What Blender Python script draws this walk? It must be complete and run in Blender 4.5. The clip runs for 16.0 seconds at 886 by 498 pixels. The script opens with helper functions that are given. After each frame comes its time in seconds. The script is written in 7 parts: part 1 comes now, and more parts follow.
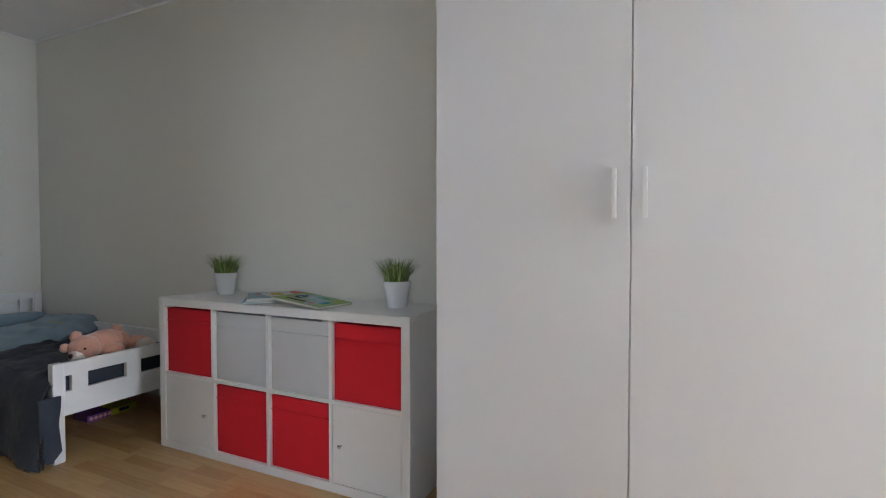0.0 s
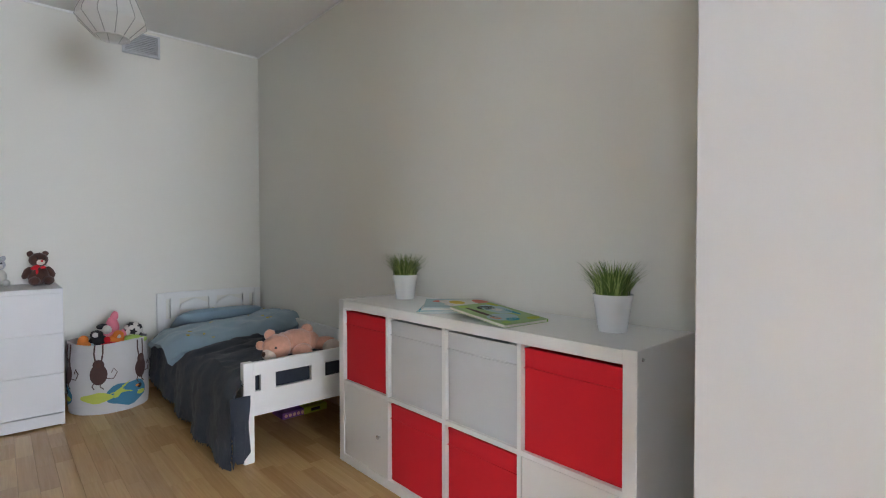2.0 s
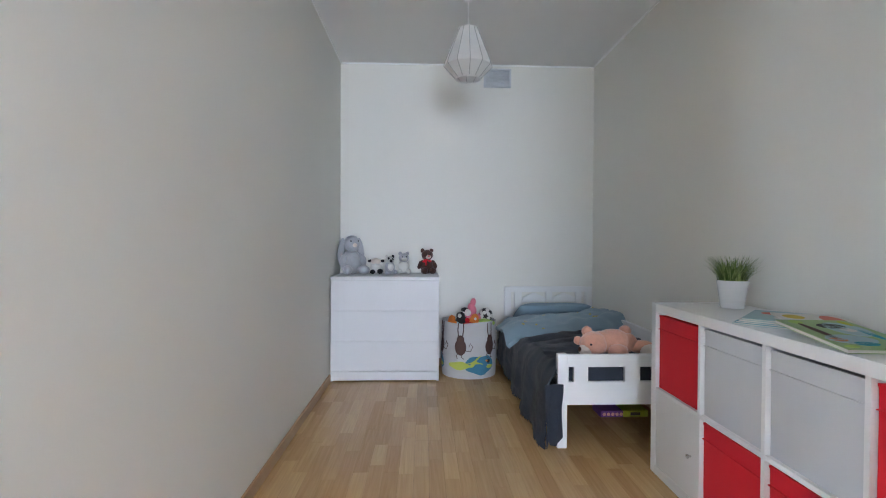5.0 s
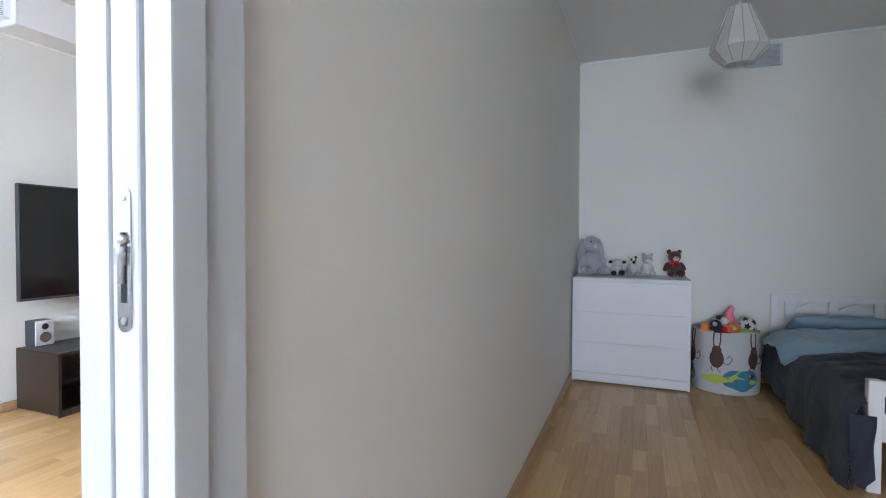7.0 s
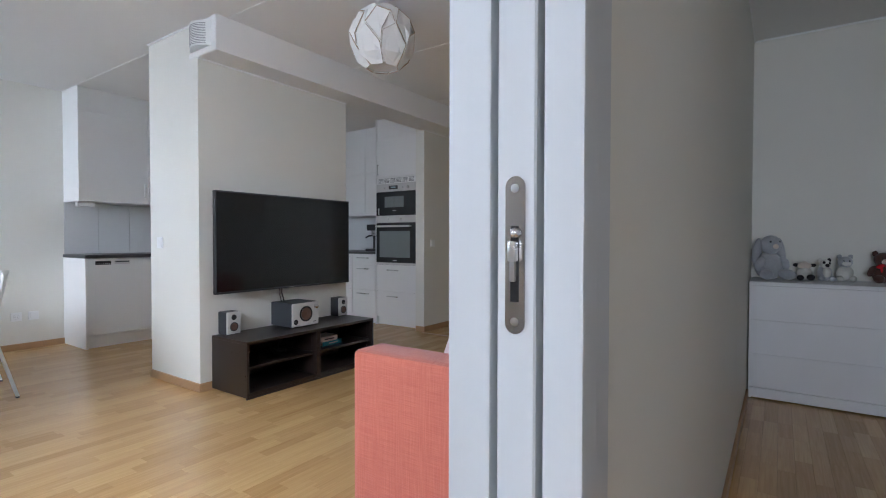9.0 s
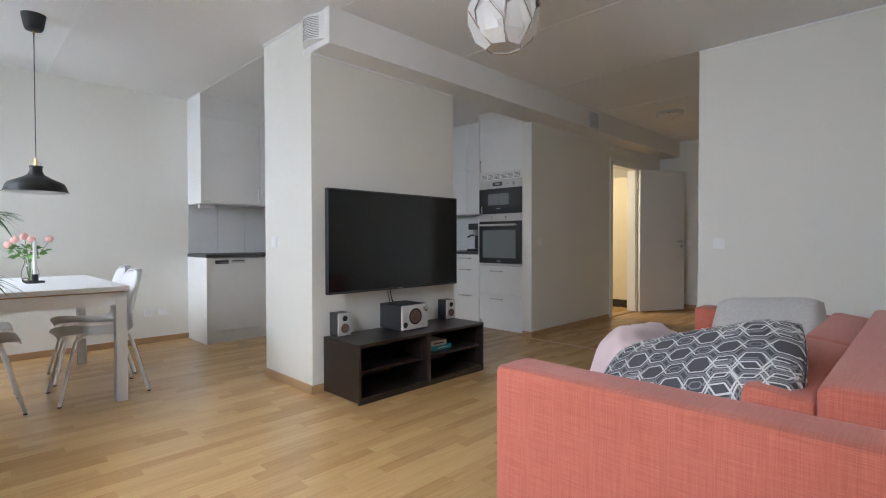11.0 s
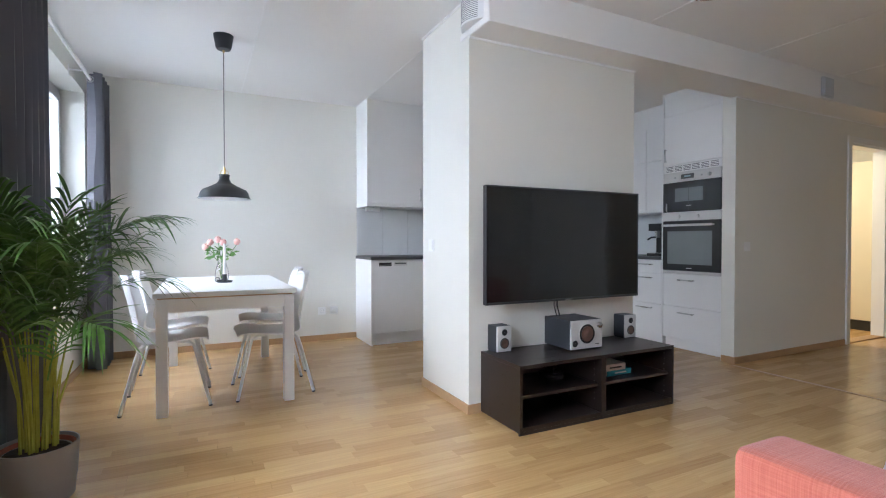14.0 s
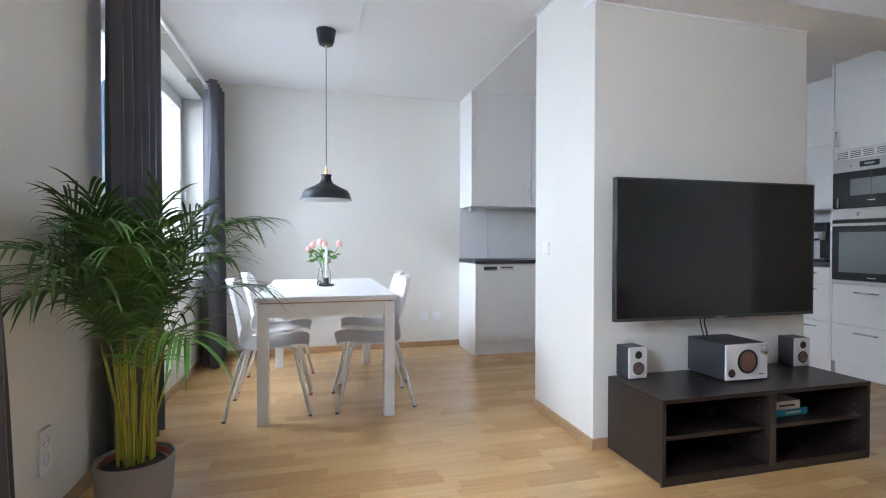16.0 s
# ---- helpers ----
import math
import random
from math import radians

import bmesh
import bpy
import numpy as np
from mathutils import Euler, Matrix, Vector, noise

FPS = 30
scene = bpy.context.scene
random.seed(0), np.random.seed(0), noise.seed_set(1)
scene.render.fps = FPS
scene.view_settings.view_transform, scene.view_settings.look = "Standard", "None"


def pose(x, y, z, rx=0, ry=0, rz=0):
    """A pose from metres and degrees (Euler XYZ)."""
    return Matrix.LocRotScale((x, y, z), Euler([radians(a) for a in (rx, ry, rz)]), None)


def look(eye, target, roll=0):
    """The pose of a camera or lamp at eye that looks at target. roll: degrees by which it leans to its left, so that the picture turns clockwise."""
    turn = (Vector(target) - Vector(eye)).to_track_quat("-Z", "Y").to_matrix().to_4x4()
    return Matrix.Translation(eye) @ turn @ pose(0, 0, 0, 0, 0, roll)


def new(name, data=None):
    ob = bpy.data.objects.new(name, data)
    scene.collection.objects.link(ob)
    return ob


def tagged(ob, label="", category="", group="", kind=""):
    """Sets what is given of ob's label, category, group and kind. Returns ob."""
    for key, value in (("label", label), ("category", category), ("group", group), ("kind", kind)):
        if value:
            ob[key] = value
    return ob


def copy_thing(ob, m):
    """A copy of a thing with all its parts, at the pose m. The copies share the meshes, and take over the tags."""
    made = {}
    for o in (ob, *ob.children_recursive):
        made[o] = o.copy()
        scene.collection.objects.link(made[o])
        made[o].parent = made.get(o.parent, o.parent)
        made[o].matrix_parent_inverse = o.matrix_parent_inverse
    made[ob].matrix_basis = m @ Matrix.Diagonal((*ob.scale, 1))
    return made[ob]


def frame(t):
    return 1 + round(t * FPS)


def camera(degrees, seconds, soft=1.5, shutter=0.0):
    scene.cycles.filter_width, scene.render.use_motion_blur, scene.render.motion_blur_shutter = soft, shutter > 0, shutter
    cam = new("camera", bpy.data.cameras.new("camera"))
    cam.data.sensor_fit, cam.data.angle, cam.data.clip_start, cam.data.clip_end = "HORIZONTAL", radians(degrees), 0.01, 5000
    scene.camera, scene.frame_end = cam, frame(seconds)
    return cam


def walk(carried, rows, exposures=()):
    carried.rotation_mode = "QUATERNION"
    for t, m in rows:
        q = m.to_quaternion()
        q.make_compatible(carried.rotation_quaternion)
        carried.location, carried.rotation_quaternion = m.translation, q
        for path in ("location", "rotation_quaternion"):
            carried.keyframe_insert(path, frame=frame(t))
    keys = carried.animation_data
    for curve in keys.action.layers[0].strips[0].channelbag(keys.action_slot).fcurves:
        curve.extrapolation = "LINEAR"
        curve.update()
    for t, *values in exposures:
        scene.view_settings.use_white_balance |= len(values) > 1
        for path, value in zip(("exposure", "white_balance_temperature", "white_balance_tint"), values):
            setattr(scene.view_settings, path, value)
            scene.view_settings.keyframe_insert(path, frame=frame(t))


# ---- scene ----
cam = camera(84.3, 16.0, soft=1.1)
PATH = [
    (0, (0.018, -0.102, 1.084), (-0.836, 1.706, 1.032), 0.0),
    (0.5, (-0.048, 0.025, 1.082), (-1.067, 1.746, 1.039), 0.0),
    (1, (-0.137, 0.128, 1.07), (-1.299, 1.755, 1.031), 0.1),
    (1.5, (-0.23, 0.245, 1.063), (-1.551, 1.746, 1.025), 0.1),
    (2, (-0.317, 0.34, 1.062), (-1.794, 1.687, 1.018), -0.1),
    (2.5, (-0.356, 0.409, 1.051), (-1.965, 1.597, 1.013), 0.0),
    (3, (-0.355, 0.444, 1.034), (-2.091, 1.436, 1.0), 0.1),
    (3.2, (-0.35, 0.456, 1.032), (-2.132, 1.364, 0.998), 0.1),
    (5.3, (-0.151, 0.501, 1.044), (-2.15, 0.442, 1.014), 0.3),
    (5.5, (-0.136, 0.469, 1.046), (-2.131, 0.322, 1.014), 0.3),
    (6, (-0.104, 0.386, 1.055), (-2.073, 0.036, 1.02), 0.3),
    (6.5, (-0.071, 0.294, 1.066), (-1.996, -0.247, 1.026), 0.2),
    (7, (-0.043, 0.27, 1.07), (-1.9, -0.472, 1.026), 0.2),
    (7.5, (-0.01, 0.21, 1.061), (-1.8, -0.679, 1.02), 0.1),
    (8, (0.016, 0.137, 1.058), (-1.715, -0.863, 1.019), 0.1),
    (8.5, (0.031, 0.054, 1.062), (-1.655, -1.022, 1.021), 0.1),
    (9, (0.037, -0.024, 1.062), (-1.61, -1.158, 1.021), 0.1),
    (9.5, (0.023, -0.118, 1.053), (-1.582, -1.31, 1.014), 0.1),
    (10, (0.007, -0.207, 1.05), (-1.54, -1.474, 1.011), 0.0),
    (12.5, (-0.206, -0.56, 1.034), (-1.397, -2.166, 1.001), -0.0),
    (13, (-0.246, -0.62, 1.042), (-1.337, -2.296, 1.009), -0.0),
    (13.5, (-0.286, -0.672, 1.049), (-1.269, -2.413, 1.017), 0.0),
    (14, (-0.318, -0.711, 1.058), (-1.206, -2.503, 1.027), 0.0),
    (14.5, (-0.326, -0.763, 1.058), (-1.125, -2.596, 1.033), 0.1),
    (15, (-0.339, -0.844, 1.056), (-1.04, -2.717, 1.03), 0.1),
    (15.5, (-0.368, -0.958, 1.06), (-0.972, -2.865, 1.034), 0.1),
    (16, (-0.398, -1.08, 1.068), (-0.905, -3.015, 1.042), 0.1),
]
walk(cam, [(t, look(eye, target, roll)) for t, eye, target, roll in PATH],
     exposures=[(0.0, 0.56, 5850, 10), (1.5, 0.92, 6000, 10), (3.0, 1.15, 6100, 10), (6.0, 1.18, 5500, 10), (7.5, 0.33, 5600, 10), (9.0, -0.22, 5750, 10), (10.2, -0.3, 6100, 10), (12.5, 0.1, 5850, 10), (16.0, 0.2, 5650, 10)])

# ---------------------------------------------------------------- world and light
world = bpy.data.worlds.new("world")
scene.world = world
world.use_nodes = True
wn, wl = world.node_tree.nodes, world.node_tree.links
sky = wn.new("ShaderNodeTexSky")
sky.sky_type, sky.sun_disc, sky.sun_elevation, sky.sun_rotation = "NISHITA", False, radians(40), radians(60)
wl.new(sky.outputs[0], wn["Background"].inputs[0])
wn["Background"].inputs[1].default_value = 0.12

sun = new("sun", bpy.data.lights.new("sun", "SUN"))
sun.data.energy, sun.data.angle, sun.data.color = 0.7, radians(20), (1, 0.96, 0.9)
sun.matrix_world = look((30, 15, 30), (0, 0, 0))


def window_light(name, y0, y1, z0, z1, x, watts, drop=0.0, color=(0.89, 0.93, 1.0)):
    """The sky's light in a window opening, facing into the room (-x)."""
    lamp = bpy.data.lights.new(name, "AREA")
    lamp.shape, lamp.size, lamp.size_y, lamp.energy, lamp.color = "RECTANGLE", z1 - z0, y1 - y0, watts, color
    ob = new(name, lamp)
    ob.matrix_world = look((x, (y0 + y1) / 2, (z0 + z1) / 2), (x - 1, (y0 + y1) / 2, (z0 + z1) / 2 - drop))
    return ob


# ---------------------------------------------------------------- materials
def mat(name, color, rough=0.5, metal=0.0, var=0.04, scale=6.0, bump=0.0, bscale=120.0, spec=0.5, stretch=(1, 1, 1), coat=0.0, sheen=0.0, var2=None):
    """A plain coating with slow tone variation, fine grain and relief."""
    m = bpy.data.materials.new(name)
    m.use_nodes = True
    n, l = m.node_tree.nodes, m.node_tree.links
    b = n["Principled BSDF"]
    b.inputs["Roughness"].default_value, b.inputs["Metallic"].default_value = rough, metal
    b.inputs["Specular IOR Level"].default_value = spec
    b.inputs["Coat Weight"].default_value = coat
    b.inputs["Sheen Weight"].default_value = sheen
    tc, mp = n.new("ShaderNodeTexCoord"), n.new("ShaderNodeMapping")
    mp.inputs["Scale"].default_value = stretch
    l.new(tc.outputs["Object"], mp.inputs[0])
    a, c = n.new("ShaderNodeTexNoise"), n.new("ShaderNodeTexNoise")
    a.inputs["Scale"].default_value, a.inputs["Detail"].default_value = scale, 3
    c.inputs["Scale"].default_value, c.inputs["Detail"].default_value = bscale, 3
    for t in (a, c):
        l.new(mp.outputs[0], t.inputs["Vector"])
    add = n.new("ShaderNodeMath")
    add.operation = "MULTIPLY_ADD"
    l.new(a.outputs[0], add.inputs[0])
    add.inputs[1].default_value = 0.7
    mul = n.new("ShaderNodeMath")
    mul.operation = "MULTIPLY"
    l.new(c.outputs[0], mul.inputs[0])
    mul.inputs[1].default_value = 0.3
    l.new(mul.outputs[0], add.inputs[2])
    mix = n.new("ShaderNodeMix")
    mix.data_type = "RGBA"
    l.new(add.outputs[0], mix.inputs["Factor"])
    lo = tuple(max(0, v * (1 - 2 * var)) for v in color)
    hi = var2 or tuple(min(1, v * (1 + 2 * var)) for v in color)
    mix.inputs["A"].default_value, mix.inputs["B"].default_value = (*lo, 1), (*hi, 1)
    l.new(mix.outputs["Result"], b.inputs["Base Color"])
    ramp = n.new("ShaderNodeMath")
    ramp.operation = "MULTIPLY_ADD"
    l.new(a.outputs[0], ramp.inputs[0])
    ramp.inputs[1].default_value, ramp.inputs[2].default_value = 0.12, max(0.02, rough - 0.06)
    l.new(ramp.outputs[0], b.inputs["Roughness"])
    if bump:
        bp = n.new("ShaderNodeBump")
        bp.inputs["Strength"].default_value, bp.inputs["Distance"].default_value = bump, 0.002
        l.new(c.outputs[0], bp.inputs["Height"])
        l.new(bp.outputs[0], b.inputs["Normal"])
    return m


def wood_mat(name, dark, light, rough=0.32, tint=1.0, axis="x", grain=1.0):
    """Wood with long grain; each piece takes its own tone."""
    m = bpy.data.materials.new(name)
    m.use_nodes = True
    n, l = m.node_tree.nodes, m.node_tree.links
    b = n["Principled BSDF"]
    info, geo, tc = n.new("ShaderNodeObjectInfo"), n.new("ShaderNodeNewGeometry"), n.new("ShaderNodeTexCoord")
    s = n.new("ShaderNodeMath")
    s.operation = "ADD"
    l.new(info.outputs["Random"], s.inputs[0])
    l.new(geo.outputs["Random Per Island"], s.inputs[1])
    fr = n.new("ShaderNodeMath")
    fr.operation = "FRACT"
    l.new(s.outputs[0], fr.inputs[0])
    off = n.new("ShaderNodeVectorMath")
    off.operation = "SCALE"
    off.inputs[0].default_value = (7, 13, 5)
    l.new(fr.outputs[0], off.inputs["Scale"])
    addv = n.new("ShaderNodeVectorMath")
    l.new(geo.outputs["Position"], addv.inputs[0])
    l.new(off.outputs[0], addv.inputs[1])
    mp = n.new("ShaderNodeMapping")
    mp.inputs["Scale"].default_value = (2.2, 55, 55) if axis == "x" else (55, 2.2, 55) if axis == "y" else (55, 55, 2.2)
    l.new(addv.outputs[0], mp.inputs[0])
    g = n.new("ShaderNodeTexNoise")
    g.inputs["Scale"].default_value, g.inputs["Detail"].default_value, g.inputs["Distortion"].default_value = 1.5, 6, 0.8
    l.new(mp.outputs[0], g.inputs["Vector"])
    f = n.new("ShaderNodeMath")
    f.operation = "MULTIPLY_ADD"
    l.new(g.outputs[0], f.inputs[0])
    f.inputs[1].default_value = 0.55 * grain
    sc = n.new("ShaderNodeMath")
    sc.operation = "MULTIPLY_ADD"
    l.new(fr.outputs[0], sc.inputs[0])
    sc.inputs[1].default_value, sc.inputs[2].default_value = 0.62 * tint, 0.19 - 0.275 * grain + 0.31 * (1 - tint)
    l.new(sc.outputs[0], f.inputs[2])
    mix = n.new("ShaderNodeMix")
    mix.data_type = "RGBA"
    mix.inputs["A"].default_value, mix.inputs["B"].default_value = (*dark, 1), (*light, 1)
    l.new(f.outputs[0], mix.inputs["Factor"])
    l.new(mix.outputs["Result"], b.inputs["Base Color"])
    r = n.new("ShaderNodeMath")
    r.operation = "MULTIPLY_ADD"
    l.new(g.outputs[0], r.inputs[0])
    r.inputs[1].default_value, r.inputs[2].default_value = 0.08, rough
    l.new(r.outputs[0], b.inputs["Roughness"])
    bp = n.new("ShaderNodeBump")
    bp.inputs["Strength"].default_value, bp.inputs["Distance"].default_value = 0.05, 0.0004
    l.new(g.outputs[0], bp.inputs["Height"])
    l.new(bp.outputs[0], b.inputs["Normal"])
    return m


def glow(name, color, strength):
    m = bpy.data.materials.new(name)
    m.use_nodes = True
    b = m.node_tree.nodes["Principled BSDF"]
    b.inputs["Base Color"].default_value = (*color, 1)
    b.inputs["Emission Color"].default_value, b.inputs["Emission Strength"].default_value = (*color, 1), strength
    return m


def glass_mat(name, tint=(1, 1, 1), rough=0.0):
    m = bpy.data.materials.new(name)
    m.use_nodes = True
    b = m.node_tree.nodes["Principled BSDF"]
    b.inputs["Base Color"].default_value = (*tint, 1)
    b.inputs["Roughness"].default_value, b.inputs["Transmission Weight"].default_value, b.inputs["IOR"].default_value = rough, 1.0, 1.45
    return m


WALL = mat("wall_paint", (0.785, 0.772, 0.712), 0.55, var=0.015, scale=1.2, bump=0.12, bscale=260)
CEIL = mat("ceiling_paint", (0.86, 0.855, 0.84), 0.8, var=0.012, scale=1.0, bump=0.1, bscale=200)
WHITE = mat("white_lacquer", (0.80, 0.80, 0.79), 0.35, var=0.01, scale=3)
WHITE_FOIL = mat("white_foil", (0.71, 0.71, 0.725), 0.42, var=0.012, scale=2.5, bump=0.04, bscale=300)
CAULK = mat("white_caulk", (0.88, 0.88, 0.87), 0.6, var=0.01)
SHELF_FOIL = mat("white_shelf_foil", (0.82, 0.82, 0.81), 0.4, var=0.012, scale=2.5, bump=0.04, bscale=300)
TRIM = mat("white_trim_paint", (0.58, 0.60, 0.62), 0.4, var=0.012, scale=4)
GREY_DARK = mat("dark_grey_plastic", (0.035, 0.037, 0.042), 0.45, var=0.05)
BLACK = mat("black_plastic", (0.012, 0.012, 0.013), 0.35, var=0.05)
STEEL = mat("brushed_steel", (0.55, 0.55, 0.54), 0.28, metal=1.0, var=0.03, bump=0.05, bscale=200)
NICKEL = mat("satin_nickel", (0.46, 0.455, 0.45), 0.24, metal=1.0, var=0.04, bump=0.05, bscale=200)
OAK = wood_mat("oak_parquet", (0.390, 0.212, 0.074), (0.720, 0.487, 0.222), rough=0.20, tint=0.68, grain=1.25)
OAK_TRIM = wood_mat("oak_skirting", (0.36, 0.21, 0.10), (0.52, 0.33, 0.17), rough=0.4, tint=0.3)


# ---------------------------------------------------------------- mesh helpers
def add_box(bm, x0, x1, y0, y1, z0, z1, bevel=0.0, seg=1, m=None):
    """A box added to bm, with its edges rounded by bevel; m turns or moves it."""
    made = bmesh.ops.create_cube(bm, size=1)["verts"]
    bmesh.ops.transform(bm, matrix=Matrix.Translation(((x0 + x1) / 2, (y0 + y1) / 2, (z0 + z1) / 2)) @ Matrix.Diagonal((x1 - x0, y1 - y0, z1 - z0, 1)), verts=made)
    if m is not None:
        bmesh.ops.transform(bm, matrix=m, verts=made)
    if bevel > 0:
        edges = list({e for v in made for e in v.link_edges})
        bmesh.ops.bevel(bm, geom=edges, offset=bevel, segments=seg, affect="EDGES", profile=0.7)
    return bm


def box(x0, x1, y0, y1, z0, z1, bevel=0.0, seg=1, m=None):
    return add_box(bmesh.new(), x0, x1, y0, y1, z0, z1, bevel, seg, m)


def add_rings(bm, rings, close_start=True, close_end=True, loop=False):
    """Skins a list of rings of points (all of one length) into bm."""
    vs = [[bm.verts.new(p) for p in ring] for ring in rings]
    k = len(vs[0])
    pairs = list(zip(vs, vs[1:])) + ([(vs[-1], vs[0])] if loop else [])
    for a, b in pairs:
        for i in range(k):
            bm.faces.new((a[i], a[(i + 1) % k], b[(i + 1) % k], b[i]))
    if not loop and close_start:
        bm.faces.new(vs[0][::-1])
    if not loop and close_end:
        bm.faces.new(vs[-1])
    return bm


def lathe(profile, k=32, close_start=True, close_end=True, center=(0, 0), bm=None):
    """A turned body: profile of (radius, z) from bottom to top."""
    bm = bm or bmesh.new()
    cx, cy = center
    rings = [[(cx + r * math.cos(2 * math.pi * i / k), cy + r * math.sin(2 * math.pi * i / k), z) for i in range(k)] for r, z in profile]
    return add_rings(bm, rings, close_start, close_end)


def tube(points, radius, k=8, bm=None, taper=None):
    """A round bar along points."""
    bm = bm or bmesh.new()
    pts = [Vector(p) for p in points]
    rings = []
    up = None
    for i, p in enumerate(pts):
        d = (pts[min(i + 1, len(pts) - 1)] - pts[max(i - 1, 0)]).normalized()
        if up is None:
            up = d.orthogonal().normalized()
        up = (up - d * up.dot(d)).normalized()
        side = d.cross(up)
        r = radius if taper is None else radius * (1 + (taper - 1) * i / (len(pts) - 1))
        rings.append([p + r * (up * math.cos(2 * math.pi * j / k) + side * math.sin(2 * math.pi * j / k)) for j in range(k)])
    return add_rings(bm, rings)


def ball(bm, c, r, sub=2, m=None, squash=(1, 1, 1)):
    made = bmesh.ops.create_icosphere(bm, subdivisions=sub, radius=1)["verts"]
    t = Matrix.Translation(c) @ (m or Matrix()) @ Matrix.Diagonal((r * squash[0], r * squash[1], r * squash[2], 1))
    bmesh.ops.transform(bm, matrix=t, verts=made)
    return made


def part(name, bm, material, parent=None, label="", smooth=False, at=None):
    """Links a bmesh as one mesh object under a thing or a part."""
    bmesh.ops.recalc_face_normals(bm, faces=bm.faces)
    me = bpy.data.meshes.new(name)
    bm.to_mesh(me)
    bm.free()
    me.materials.append(material)
    if smooth:
        me.polygons.foreach_set("use_smooth", [True] * len(me.polygons))
        me.set_sharp_from_angle(angle=radians(40))
    ob = new(name, me)
    if parent is not None:
        ob.parent = parent
    if at is not None:
        ob.matrix_basis = at
    return tagged(ob, label) if label else ob


def thing(name, at, label, category, group=""):
    """An Empty at the base of a thing."""
    ob = new(name)
    ob.empty_display_size = 0.05
    ob.matrix_basis = at
    return tagged(ob, label, category, group)


def structure(name, bm, material, label, category, smooth=False):
    return tagged(part(name, bm, material, smooth=smooth), label, category, kind="structure")


# ---------------------------------------------------------------- the plan
BX0, BX1 = -4.31, 0.57          # end wall of the bedroom, facade
BY0, BY1 = -0.20, 1.94         # bedroom's side walls
LY1 = -0.308                    # living room side of the wall between
LY0 = -5.98                     # back wall of the dining end
TVY, TVX0, TVX1, TVB = -3.315, -3.17, -1.785, -4.00
HALLY = -3.37                   # hall wall with the bathroom door
KITX = -4.515                   # fronts of the tall kitchen units
KX1 = -5.15                     # wall behind them
HX0 = -7.95                     # end of the hall
SWX, SWY = -4.275, -1.667       # wall beside the sofa and its corner
CEILZ = 2.535
BEAMZ, BEAMY = 2.30, -3.078
FX1 = 0.90                      # outer face of the facade


def wall(name, x0, x1, y0, y1, z0=0.0, z1=CEILZ, material=WALL, label="pale greige painted plaster wall"):
    return structure(name, box(x0, x1, y0, y1, z0, z1), material, label, "wall")


def wall_y_openings(name, x0, x1, y0, y1, holes, label):
    """A wall along y with openings (y0, y1, z0, z1) through it."""
    bm = bmesh.new()
    at = y0
    for h0, h1, z0, z1 in sorted(holes):
        add_box(bm, x0, x1, at, h0, 0, CEILZ)
        if z0 > 0:
            add_box(bm, x0, x1, h0, h1, 0, z0)
        add_box(bm, x0, x1, h0, h1, z1, CEILZ)
        at = h1
    add_box(bm, x0, x1, at, y1, 0, CEILZ)
    return structure(name, bm, WALL, label, "wall")


# windows of the facade: y0, y1, z0, z1
WIN_DINE = (-5.88, -3.72, 0.74, 2.34)
# never in view; its opening is sized to light sofa, hall and kitchen
WIN_LIV = (-2.45, -1.1, 0.10, 2.34)
# out of view: opening assumed, to let daylight into the bedroom
WIN_BED = (-0.05, 1.75, 0.20, 2.35)
BEDF = 4.00                     # assumed inner face of the bedroom's unseen outer wall
DOOR_H = 2.10
JX = -0.405                     # jamb of the sliding door
wall_y_openings("wall_facade", BX1, FX1, LY0 - 0.15, LY1, [WIN_DINE, WIN_LIV], "pale painted outer wall with two window openings")
wall_y_openings("wall_bedroom_unseen_facade", BEDF, BEDF + 0.3, BY0, BY1, [WIN_BED], "unseen pale outer wall added to hold the bedroom window")
wall("wall_bedroom_end", BX0 - 0.15, BX0, BY0, BY1)
wall("wall_bedroom_side", BX0 - 0.15, BEDF + 0.3, BY1, BY1 + 0.15)
# wall between bedroom and living room, with the sliding door's opening
bm = bmesh.new()
add_box(bm, BX0 - 0.15, JX - 0.045, LY1, BY0, 0, CEILZ)
add_box(bm, JX - 0.045, 0.52, LY1, BY0, DOOR_H + 0.045, CEILZ)
add_box(bm, 0.52, BEDF + 0.3, LY1, BY0, 0, CEILZ)
structure("wall_between", bm, WALL, "pale greige wall between bedroom and living room", "wall")
wall("wall_dining_back", KX1 - 0.15, BX1, LY0 - 0.15, LY0)
wall("wall_kitchen_west", KX1 - 0.15, KX1, LY0, HALLY - 0.12)
# the wall that carries the television, a deep block
wall("wall_television", TVX0, TVX1, TVB, TVY, label="pale greige partition block with a television on it")
# hall
bm = bmesh.new()
DX0, DX1 = -7.08, -6.30
add_box(bm, DX1, -4.44, HALLY - 0.12, HALLY, 0, CEILZ)
add_box(bm, DX0, DX1, HALLY - 0.12, HALLY, 2.08, CEILZ)
add_box(bm, HX0, DX0, HALLY - 0.12, HALLY, 0, CEILZ)
structure("wall_hall", bm, WALL, "pale greige hall wall with a bathroom doorway", "wall")
bm = bmesh.new()
D2Y0, D2Y1 = -2.745, -1.90
add_box(bm, HX0 - 0.12, HX0, HALLY - 0.12, D2Y0, 0, CEILZ)
add_box(bm, HX0 - 0.12, HX0, D2Y0, D2Y1, 2.08, CEILZ)
add_box(bm, HX0 - 0.12, HX0, D2Y1, SWY, 0, CEILZ)
